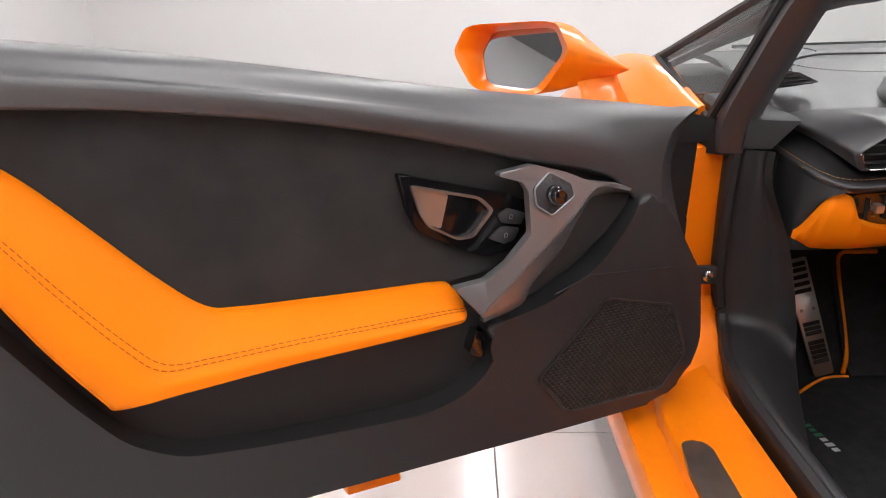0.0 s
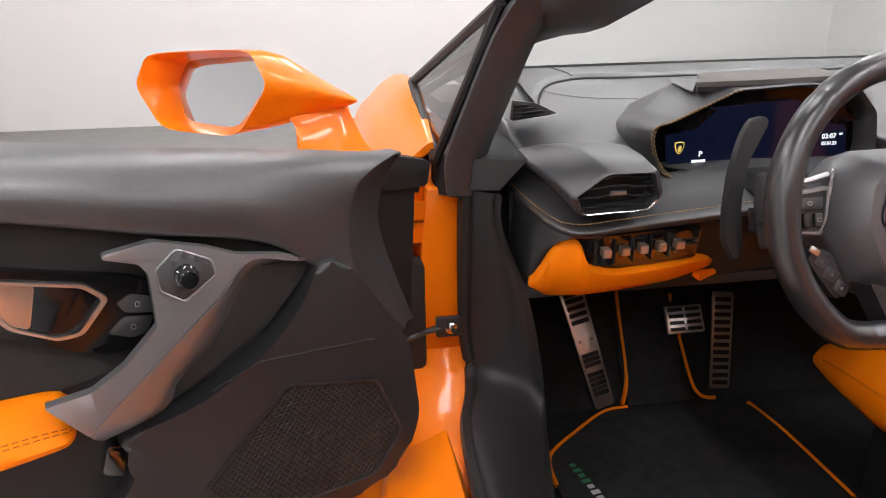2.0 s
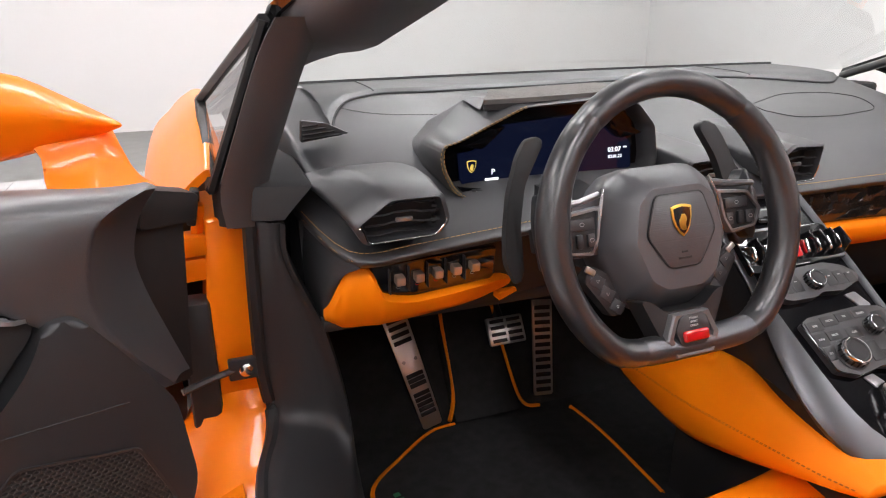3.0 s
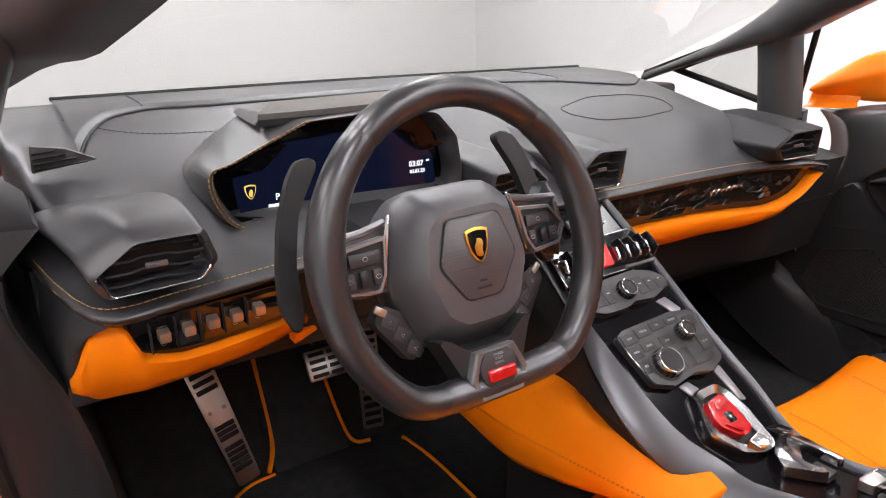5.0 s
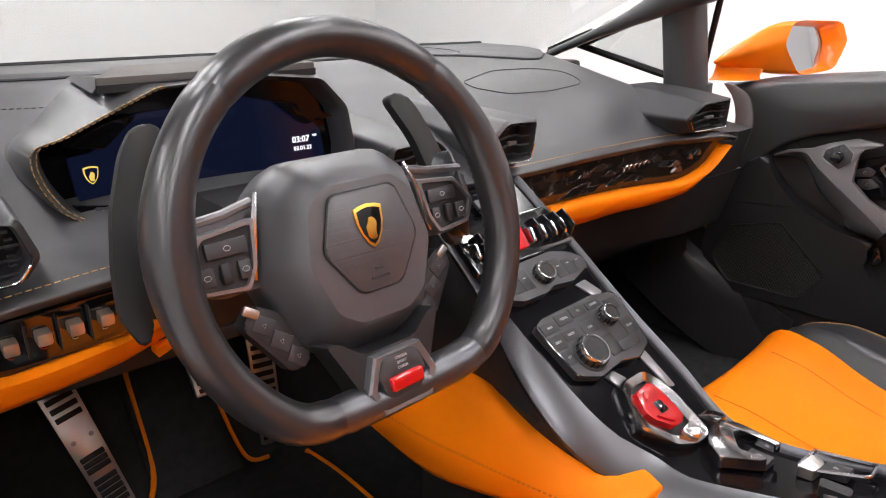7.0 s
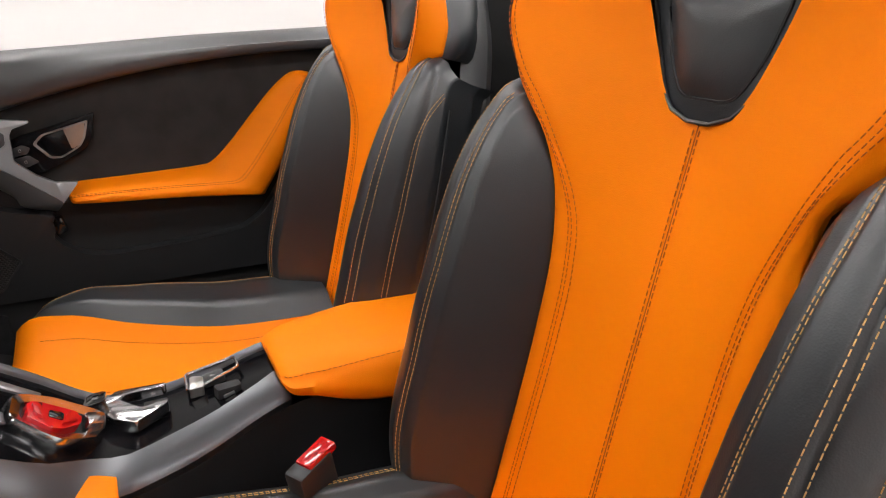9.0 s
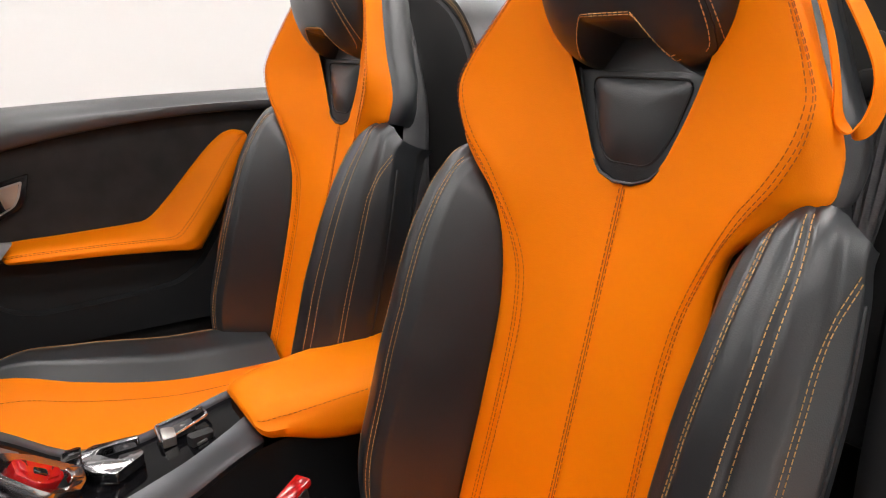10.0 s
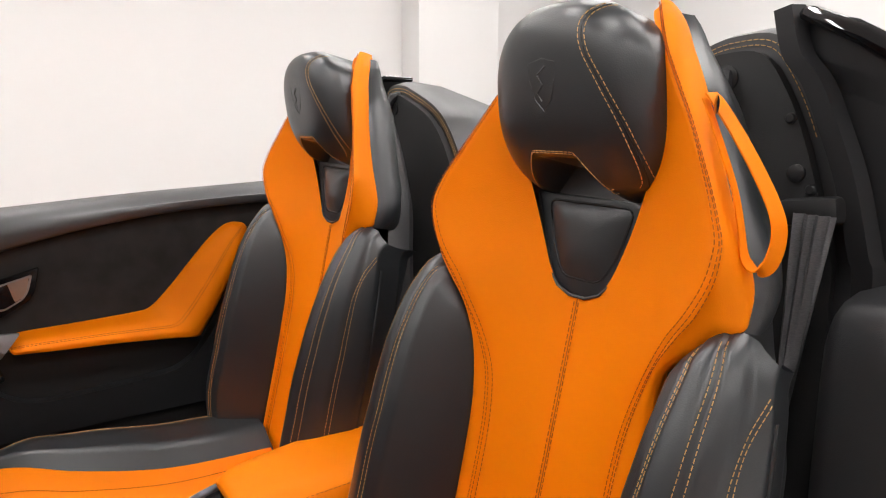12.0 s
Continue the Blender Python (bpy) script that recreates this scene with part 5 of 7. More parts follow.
hubo = [(-0.076, 0.050), (-0.050, 0.072), (0.050, 0.072), (0.076, 0.050), (0.090, -0.018), (0.066, -0.082), (0.036, -0.101), (-0.036, -0.101), (-0.066, -0.082), (-0.090, -0.018)]
ring_h = lambda k, z, r=0.009: [((x * k, -0.010 + (y + 0.010) * k, z)) for x, y in rounded(hubo, r, 2)]
hub = hpart("airbag_cover", loft([ring_h(0.95, -0.034), ring_h(1.0, 0.0), ring_h(0.985, 0.010), ring_h(0.955, 0.018), ring_h(0.70, 0.0475), ring_h(0.67, 0.0495), ring_h(0.2, 0.051)]), AIRBAG, None, "soft black airbag cover", sharp=24)
pent = rounded([(-0.032, 0.037), (0.032, 0.037), (0.047, -0.008), (0.021, -0.047), (-0.021, -0.047), (-0.047, -0.008)], 0.007)


hpart("centre_plate", prism(pent, 0.040, 0.0525, None, 0.002), RIBBED, hub, "finely ribbed centre plate")
hpart("plate_groove", tube([(x * 1.0, y * 1.0, 0.0515) for x, y in pent], 0.0012, 5, closed=True), DARK, hub)
shield(0.028, 0.037, pose(0.0, 0.006, 0.053), GOLD, PIANO, hub, hpart)
for k, w in ((0, 0.008), (1, 0.018)):
    hpart("embossed_mark", block((w, 0.0022, 0.0006), pose(0.0, -0.030 - 0.007 * k, 0.0528), 0), DARK, hub)
# spokes with button pods
for s in (-1, 1):
    sp = [(s * 0.066, 0.046), (s * 0.105, 0.038), (s * 0.150, 0.036), (s * 0.156, -0.006), (s * 0.120, -0.024), (s * 0.078, -0.022)]
    spoke = hpart("spoke", prism(rounded(sp, 0.008), -0.014, 0.010, None, 0.005, 3), RAIL, None, "satin grey spoke with switches")
    pod = np.array([(s * 0.082, 0.034), (s * 0.130, 0.029), (s * 0.150, 0.004), (s * 0.138, -0.018), (s * 0.098, -0.022), (s * 0.088, -0.004)])
    mid = pod.mean(0)
    inn = rounded([tuple(mid + (p - mid) * 0.84) for p in pod], 0.003)
    out = rounded([tuple(p) for p in pod], 0.004)
    hpart("pod_frame", loft([[(*p, 0.004) for p in out], [(*p, 0.018) for p in out], [(*(mid + (np.array(p) - mid) * 0.95), 0.0205) for p in out], [(*p, 0.0205) for p in inn], [(*p, 0.012) for p in inn]], True, False), SATIN, spoke, "satin grey switch frame", sharp=30)
    hpart("switch_pod", prism(inn, 0.008, 0.0165, None, 0.0), PLASTIC, spoke)
    for bx, by, bw, bh in ((0.110, 0.015, 0.034, 0.013), (0.099, -0.004, 0.010, 0.015), (0.130, -0.004, 0.012, 0.015)):
        hpart("switch", block((bw, bh, 0.004), pose(s * bx, by, 0.0165), 0.0012), BUTTON, spoke)
        hpart("switch_mark", tube([(s * bx + 0.003 * math.cos(t), by + 0.0022 * math.sin(t), 0.0207) for t in np.linspace(0, 2 * math.pi, 7)[:-1]], 0.00035, 4, closed=True), WHITE_PRINT, spoke)
    hpart("rocker", block((0.009, 0.017, 0.006), pose(s * 0.1145, -0.004, 0.0165), 0.0025), PLASTIC, spoke)
    hpart("chrome_edge", tube([(s * 0.075, 0.052, 0.016), (s * 0.083, 0.028, 0.018), (s * 0.091, -0.016, 0.014)], [0.0016, 0.0026, 0.0018], 6), CHROME, spoke)
    hpart("satin_edge", tube([(s * 0.078, 0.046, 0.010), (s * 0.105, 0.040, 0.010), (s * 0.148, 0.036, 0.008)], 0.0040, 8), SATIN, spoke)
    low = [(s * 0.078, -0.046), (s * 0.098, -0.034), (s * 0.111, -0.050), (s * 0.078, -0.098), (s * 0.058, -0.094)]
    lp = hpart("lower_switch_strip", prism(rounded(low, 0.005), -0.006, 0.012, None, 0.004), PLASTIC, None, "black switch strip")
    for k in range(3):
        bx, by = s * (0.093 - 0.0115 * k), -0.053 - 0.0165 * k
        hpart("key", block((0.018, 0.014, 0.0016), pose(bx, by, 0.0115, 0, 0, s * 35), 0.001), BUTTON, lp)
        hpart("key_mark", tube([(bx + 0.0022 * math.cos(t), by + 0.0022 * math.sin(t), 0.0134) for t in (0.5, 2.6, 4.7)], 0.00035, 4, closed=True), WHITE_PRINT, lp)
    hpart("chrome_cap", block((0.014, 0.008, 0.004), pose(s * 0.101, -0.040, 0.010, 0, 0, s * 35), 0.0015), STEEL, lp)
    ear = [(s * 0.148, 0.060), (s * 0.155, 0.02), (s * 0.150, -0.04), (s * 0.125, -0.012), (s * 0.125, 0.03)]
    hpart("spoke_root", pillow(rounded(ear, 0.012), (s * 0.142, 0.010), 0.010, None, 0.02, base=0.002), BLACK_LEATHER)
# lower yoke with the drive-mode switch
yk = [(-0.064, -0.078), (-0.052, -0.080), (-0.032, -0.096), (0.020, -0.096), (0.040, -0.080), (0.052, -0.078), (0.032, -0.122), (0.026, -0.146), (-0.038, -0.146), (-0.044, -0.122)]
yoke = wpart("lower_yoke", prism(rounded(yk, 0.004), -0.026, 0.006, None, 0.006, 3), PLASTIC, None, "dark satin lower yoke")
yr = np.array([(-0.030, -0.098), (0.018, -0.098), (0.030, -0.126), (0.020, -0.148), (-0.032, -0.148), (-0.042, -0.126)])
ym = yr.mean(0)
wpart("yoke_frame", loft([[(*p, 0.004) for p in yr], [(*p, 0.0150) for p in yr], [(*(ym + (p - ym) * 0.95), 0.0175) for p in yr], [(*(ym + (p - ym) * 0.78), 0.0165) for p in yr], [(*(ym + (p - ym) * 0.76), 0.010) for p in yr]], True, False), SATIN, yoke, "satin grey frame round the mode switch", sharp=30)
wpart("mode_panel", prism(rounded([(-0.022, -0.100), (0.010, -0.100), (0.017, -0.116), (0.011, -0.136), (-0.024, -0.136), (-0.031, -0.116)], 0.004), 0.008, 0.0185, None, 0.002), BUTTON, yoke)
wpart("mode_switch", block((0.034, 0.013, 0.007), pose(-0.006, -0.124, 0.017), 0.003, 3), RED, yoke, "red drive mode switch")
for k, word in enumerate(("STRADA", "SPORT", "CORSA")):
    letters(word, 0.0034, WM @ pose(-0.006, -0.1045 - 0.0043 * k, 0.0188), WHITE_PRINT, yoke)
# shift paddles
for s in (-1, 1):
    pad_o = [(s * 0.112, 0.120), (s * 0.134, 0.125), (s * 0.150, 0.104), (s * 0.168, 0.060), (s * 0.178, 0.016), (s * 0.182, -0.022), (s * 0.170, -0.050)] + ([(s * 0.154, -0.040), (s * 0.150, 0.026), (s * 0.136, 0.076)] if s > 0 else [(s * 0.160, -0.040), (s * 0.158, 0.020), (s * 0.146, 0.068)])
    wpart("shift_paddle", prism(rounded(pad_o, 0.010), -0.094, -0.082, None, 0.004, 3), DARK, None, "long black shift paddle")
    wpart("paddle_arm", block((0.09, 0.03, 0.012), pose(s * 0.10, 0.0, -0.092), 0.003), DARK)

# ---- pedals and mat ----
def steel_pedal(name, x, y0, z0, y1, z1, w0, w1, slots, label, shift=0.0, screws=False):
    """A slotted steel pedal plate leaning forward; (y0, z0) its foot, (y1, z1) its top."""
    d = Vector((shift, y1 - y0, z1 - z0))
    L = d.length
    o = Vector((x, y0, z0))
    yv = d.normalized()
    zv = Vector((0, -1, 0.5))
    xv = yv.cross(zv).normalized()
    zv = xv.cross(yv).normalized()
    t = component(name, label, o)
    A = axes((0, 0, 0), xv, yv, zv)
    o2 = [(-w0 / 2, 0), (w0 / 2, 0), (w1 / 2, L), (-w1 / 2, L)]
    part("plate", prism(rounded(o2, 0.005), -0.005, 0.0, A, 0.0015), STEEL, t)
    for k, s in enumerate(slots):
        w = (w0 + (w1 - w0) * s) * 0.78
        part("grip_slot", block((w, 0.0095, 0.003), A @ pose(0, s * L, -0.0015), 0.001), RUBBER, t)
    if screws:
        for sx in (-0.32, 0.32):
            part("screw", lathe([(0.004, 0), (0.004, 0.001), (0.0015, 0.0012)], 10, A @ pose(sx * w0, 0.56 * L, 0)), SATIN, t)
    part("backing", prism(rounded([(a * 0.8, b) for a, b in o2], 0.004), -0.02, -0.0055, A, 0.0), DARK, t)
    return t


steel_pedal("foot_rest", -0.458, 1.440, 0.186, 1.535, 0.430, 0.044, 0.056, [0.12, 0.16, 0.20, 0.24, 0.28, 0.36, 0.40, 0.44, 0.72, 0.78, 0.84, 0.90, 0.95], "slotted brushed steel foot rest", -0.058, True)
steel_pedal("accelerator_pedal", -0.190, 1.445, 0.200, 1.510, 0.405, 0.046, 0.050, [0.06 + 0.078 * k for k in range(12)], "slotted steel accelerator pedal", 0.022)
br = component("brake_pedal", "ribbed steel brake pedal with black arm", (-0.265, 1.50, 0.35))
part("pad", block((0.088, 0.062, 0.012), pose(0, 0, 0, 58, 0, 0), 0.004), STEEL, br)
for k in range(4):
    for s in (-1, 1):
        part("grip_slot", block((0.034, 0.008, 0.003), pose(0, 0, 0, 58, 0, 0) @ pose(s * 0.020, -0.022 + 0.0145 * k, 0.0105), 0.001), RUBBER, br)
part("arm", tube([(0.0, 0.012, 0.0), (0.005, 0.10, 0.06), (0.005, 0.16, 0.22)], 0.012, 6), DARK, br)
# floor mat with orange piping
mat_o = [(-0.645, 0.90), (-0.645, 1.20), (-0.632, 1.285), (-0.56, 1.352), (-0.475, 1.415), (-0.415, 1.425), (-0.285, 1.405), (-0.150, 1.395), (-0.140, 1.28), (-0.145, 1.08), (-0.150, 0.90)]
mat_t = thing("floor_mat", "black carpet floor mat edged with orange piping", "floor mat", at=(0, 1.2, 0.176))
S = Matrix.Translation((0, -1.2, -0.176))
part("carpet", prism(rounded(mat_o, 0.02), 0.176, 0.190, S, 0.004), CARPET, mat_t)
part("piping", tube([S @ Vector((x, y, 0.188)) for x, y in spline(mat_o[1:6], 6)], 0.005, 6), ORANGE_LEATHER, mat_t)
part("piping", tube([S @ Vector((x, y, 0.188)) for x, y in spline(mat_o[7:10], 6)], 0.005, 6), ORANGE_LEATHER, mat_t)
for k in range(7):
    part("green_lettering_bar", block((0.010, 0.012 + 0.004 * (k % 2), 0.0008), S @ pose(-0.598 + 0.003 * k, 1.250 - 0.016 * k, 0.1900, 0, 0, -80), 0), GREEN_THREAD if k < 4 else WHITE_PRINT, mat_t)
toe = thing("toe_mat", "black carpet toe mat edged with orange piping", "floor mat", at=(-0.3, 1.45, 0.19))
S = Matrix.Translation((0.3, -1.45, -0.19))
T = [(-0.425, 1.430, 0.196), (-0.40, 1.475, 0.236), (-0.395, 1.56, 0.375), (-0.385, 1.588, 0.42), (-0.34, 1.590, 0.425), (-0.30, 1.590, 0.425)]
part("piping", tube([S @ Vector(p) for p in spline(T, 5)], 0.005, 6), ORANGE_LEATHER, toe)
part("piping", tube([S @ Vector(p) for p in spline([(-0.272, 1.556, 0.390), (-0.266, 1.505, 0.305), (-0.256, 1.452, 0.222), (-0.245, 1.425, 0.199), (-0.215, 1.418, 0.195)], 5)], 0.004, 6), ORANGE_LEATHER, toe)
part("carpet", loft([[S @ Vector((x, y - 0.006, z)) for y, z in ((1.43, 0.192), (1.47, 0.222), (1.60, 0.432), (1.606, 0.43), (1.476, 0.216), (1.436, 0.19))] for x in (-0.41, -0.26)]), CARPET, toe)


# ---- the centre console ----
con = component("centre_console", "sloping black and grey centre console with switches", (0.0, 0.75, 0.175))
SL = math.degrees(math.atan(0.75))
CO = Vector((-0.015, 0.87, 0.562))
CM = pose(*CO, SL, 0, 0)        # local x right, y up the slope, z out of it


def cpart(name, bm, mat, parent=None, label="", sharp=40.0, M=None):
    if M is not None:
        bm.transform(M)
    bm.transform(Matrix.Translation((0, -0.75, -0.175)))
    return part(name, bm, mat, parent or con, label, sharp)


TOP_Z = curve((0.10, 0.30, 0.52, 0.62, 0.70, 0.74, 0.80, 0.90, 1.00, 1.06, 1.12), (0.50, 0.49, 0.478, 0.458, 0.455, 0.465, 0.508, 0.584, 0.660, 0.705, 0.75))
HALF = curve((0.10, 0.50, 0.55, 0.70, 0.80, 0.95, 1.12), (0.075, 0.062, 0.062, 0.080, 0.104, 0.105, 0.095))
MIDX = curve((0.10, 0.50, 0.55, 0.70, 0.75, 0.90, 1.12), (0.060, 0.070, 0.068, 0.022, 0.010, -0.015, -0.015))


EDGE_OUT = curve((0.10, 0.50, 0.546, 0.65, 0.749, 0.778, 0.846, 0.90, 0.95, 1.12), (-0.015, -0.008, -0.017, -0.060, -0.105, -0.126, -0.143, -0.137, -0.122, -0.110))
EDGE_IN = curve((0.10, 0.50, 0.558, 0.65, 0.714, 0.75, 0.778, 0.846, 0.90, 0.95, 1.12), (0.010, 0.050, 0.026, -0.012, -0.040, -0.050, -0.075, -0.097, -0.105, -0.109, -0.098))


def ridge(y):
    m, h, z = MIDX(y), HALF(y), TOP_Z(y)
    w = 0.012
    a, i = EDGE_OUT(y), EDGE_IN(y)
    return [(a + 0.004, y, 0.17), (a + 0.012, y, z - 0.10), (a + 0.008, y, z - 0.032), (a, y, z - 0.018), (a + 0.006, y, z - 0.011), (i - 0.003, y, z + 0.002), (i, y, z - 0.003),
            (m + h - w - 0.002, y, z - 0.006), (m + h - w, y, z + 0.001), (m + h - 0.006, y, z + 0.003), (m + h, y, z - 0.006), (m + h + 0.003, y, z - 0.016), (m + h + 0.022, y, z - 0.10), (m + h + 0.045, y, 0.17)]


ys = np.linspace(0.08, 1.11, 60)
rows = [ridge(y) for y in ys]
cpart("side_panel", loft([r[:3] for r in rows], False), PLASTIC, None, "black tunnel side panel")
cpart("side_panel", loft([r[11:] for r in rows], False), PLASTIC)
fwd = [r for r in rows if r[0][1] > 0.50]
cpart("edge_rail", loft([r[2:7] for r in fwd], False), RAIL, None, "satin grey console edge", sharp=60)
cpart("edge_rail", loft([r[7:12] for r in fwd], False), RAIL, sharp=60)
cpart("top_panel", loft([r[6:8] for r in fwd], False), CONSOLE_TOP, None, "gloss black console top")
# grey flank wing of the console beside the wheel
wing_o = []
for y in np.linspace(0.84, 1.06, 14):
    z = TOP_Z(y)
    drop = curve((0.84, 0.88, 0.94, 1.06), (0.004, 0.030, 0.070, 0.060))(y)
    a = EDGE_OUT(y)
    wing_o.append([(a - 0.003, y, z - 0.020), (a - 0.004, y, z - 0.5 * drop - 0.020), (a - 0.006, y, z - drop - 0.020), (a + 0.004, y, z - drop - 0.028)])
cpart("flank", loft(wing_o, False), PLASTIC, None, "dark grey console flank")

# orange pad on the tunnel, beside the driver's knee
kp = []
for y, xt, zt, xb, zb in spline([(1.175, -0.175, 0.440, -0.185, 0.402), (1.13, -0.152, 0.470, -0.182, 0.380), (1.02, -0.146, 0.492, -0.178, 0.364), (0.93, -0.148, 0.496, -0.175, 0.381), (0.84, -0.142, 0.484, -0.170, 0.409), (0.78, -0.128, 0.467, -0.158, 0.424), (0.745, -0.124, 0.462, -0.146, 0.431), (0.722, -0.124, 0.453, -0.135, 0.438)], 5):
    h = zt - zb
    kp.append([(xt + 0.05, y, zt + 0.002), (xt + 0.004, y, zt + 0.001), (xt * 0.92 + xb * 0.08 - 0.003, y, zt - 0.04 * h), (0.65 * xt + 0.35 * xb - 0.008, y, 0.72 * zt + 0.28 * zb), (0.3 * xt + 0.7 * xb - 0.012, y, 0.45 * zt + 0.55 * zb),
               (xb - 0.007, y, zb + 0.14 * h), (xb + 0.004, y, zb), (xb + 0.06, y, zb - 0.002)])
pad_t = cpart("knee_pad", loft(kp), ORANGE_LEATHER, None, "orange leather knee pad", sharp=75)
for w in (0.0, 0.06):
    cpart("stitching", stitch([tuple(np.array(r[4]) * (1 - w) + np.array(r[3]) * w + np.array((-0.0004, 0, 0))) for r in kp[3:-3]], dash=0.004, gap=0.003, r=0.0005), DARK_THREAD, pad_t)

# climate panel
cl = [(-0.088, 0.088), (-0.066, 0.078), (-0.020, 0.078), (-0.006, 0.084), (0.034, 0.080), (0.078, 0.094), (0.082, 0.104), (0.062, 0.122), (0.030, 0.132), (-0.030, 0.130), (-0.070, 0.124), (-0.090, 0.104)]
clim = cpart("climate_panel", prism(rounded(cl, 0.006), -0.004, 0.010, CM, 0.003), BUTTON, None, "grey climate control panel")
for k in range(3):
    for s in (-1, 1):
        kk = cpart("climate_key", block((0.018, 0.030 - 0.006 * k, 0.002), CM @ pose(-0.010 + s * (0.033 + 0.020 * k), 0.105 - 0.003 * k, 0.0090), 0.0015), PLASTIC, clim)
        cpart("key_mark", block((0.005, 0.0012, 0.0004), CM @ pose(-0.010 + s * (0.033 + 0.020 * k), 0.107, 0.0111), 0), WHITE_PRINT, kk)


def turn_knob(px, py, r, parent):
    K = CM @ pose(px, py, 0.006)
    kb = cpart("dial", lathe([(r * 1.22, 0), (r * 1.22, 0.003), (r * 1.05, 0.004), (r, 0.012), (r * 0.9, 0.0165), (r * 0.78, 0.0165), (r * 0.72, 0.0145), (0.001, 0.0145)], 32, K), PLASTIC, parent, "gloss black dial with chrome ring")
    cpart("dial_cap", lathe([(r * 0.80, 0.0140), (r * 0.74, 0.0155), (r * 0.3, 0.0150), (0.0005, 0.0148)], 32, K), DARK, kb)
    cpart("chrome_ring", lathe([(r * 1.02, 0.010), (r * 1.04, 0.012), (r * 0.95, 0.0165), (r * 0.88, 0.0168), (r * 0.9, 0.012)], 32, K), CHROME, kb)
    for i in range(16):
        a = 2 * math.pi * i / 16
        cpart("grip_rib", block((0.0025, 0.0018, 0.008), K @ pose(r * 1.02 * math.cos(a), r * 1.02 * math.sin(a), 0.003, 0, 0, math.degrees(a)), 0), PIANO, kb)


turn_knob(-0.010, 0.103, 0.014, clim)
# media panel
md = [(-0.077, 0.042), (-0.060, 0.049), (0.040, 0.052), (0.082, 0.046), (0.088, 0.036), (0.078, -0.036), (0.046, -0.048), (0.014, -0.041), (-0.034, -0.047), (-0.066, -0.034)]
media = cpart("media_panel", prism(rounded(md, 0.005), -0.004, 0.008, CM, 0.002), BUTTON, None, "dark grey media control panel")
cpart("panel_rim", tube([CM @ Vector((x, y, 0.007)) for x, y in rounded(md, 0.005)], 0.0012, 5, closed=True), PIANO, media)
turn_knob(-0.027, -0.016, 0.0205, media)
turn_knob(0.040, 0.017, 0.0125, media)
for bx, by, w, h, word in ((-0.058, 0.034, 0.028, 0.016, "NAV"), (-0.028, 0.038, 0.028, 0.016, "MEDIA"), (0.002, 0.040, 0.028, 0.014, "TEL"), (-0.061, 0.013, 0.022, 0.020, "INFO"), (-0.060, -0.009, 0.016, 0.020, "SET"), (-0.034, 0.016, 0.026, 0.014, "BACK"),
                           (0.002, 0.014, 0.026, 0.018, "CAR"), (0.034, 0.040, 0.028, 0.012, "RADIO"), (0.066, 0.030, 0.024, 0.018, ""), (0.066, -0.006, 0.022, 0.024, "TONE"), (0.046, -0.026, 0.040, 0.014, ""), (0.016, -0.018, 0.022, 0.030, "")):
    k = cpart("media_key", block((w, h, 0.002), CM @ pose(bx, by, 0.0072), 0.0008), PLASTIC, media)
    if word:
        letters(word, 0.0046, Matrix.Translation((0, -0.75, -0.175)) @ CM @ pose(bx, by, 0.0094), WHITE_PRINT, k)
for quad in ([(0.044, 0.078), (0.066, 0.080), (0.080, 0.054), (0.060, 0.052)], [(-0.020, -0.048), (-0.002, -0.046), (0.010, -0.062), (-0.010, -0.066)], [(0.056, -0.048), (0.072, -0.042), (0.076, -0.100), (0.064, -0.096)]):
    cpart("satin_accent", prism(rounded(quad, 0.002), -0.005, -0.002, CM, 0.0008), SATIN, None, "satin grey accent strip")
# toggle row at the top of the slope
tog = cpart("toggle_panel", prism(rounded([(-0.10, 0.134), (0.092, 0.138), (0.088, 0.205), (-0.095, 0.205)], 0.006), -0.004, 0.006, CM, 0.002), PIANO, None, "gloss black toggle panel")
for k, tx in enumerate((-0.088, -0.064, -0.040, -0.006, 0.016, 0.038, 0.060, 0.080)):
    if k == 3:
        cpart("guard", block((0.024, 0.036, 0.012), CM @ pose(tx, 0.168, 0.004, 14), 0.003), RED, tog, "red switch guard")
        continue
    cpart("toggle", block((0.010, 0.030, 0.020), CM @ pose(tx, 0.166, 0.002, 20), 0.003, taper=0.7), CHROME, tog, "chrome toggle switch")
    cpart("fin", block((0.004, 0.044, 0.026), CM @ pose(tx + 0.0105, 0.166, 0.002), 0.003, taper=0.7), PIANO, tog)
cpart("hazard_key", block((0.030, 0.022, 0.006), CM @ pose(-0.012, 0.232, 0.002), 0.002), BUTTON)
cpart("clock_panel", prism(rounded([(-0.03, 0.225), (0.05, 0.225), (0.045, 0.230), (-0.025, 0.230)], 0.004), -0.002, 0.008, CM, 0.002), PIANO)
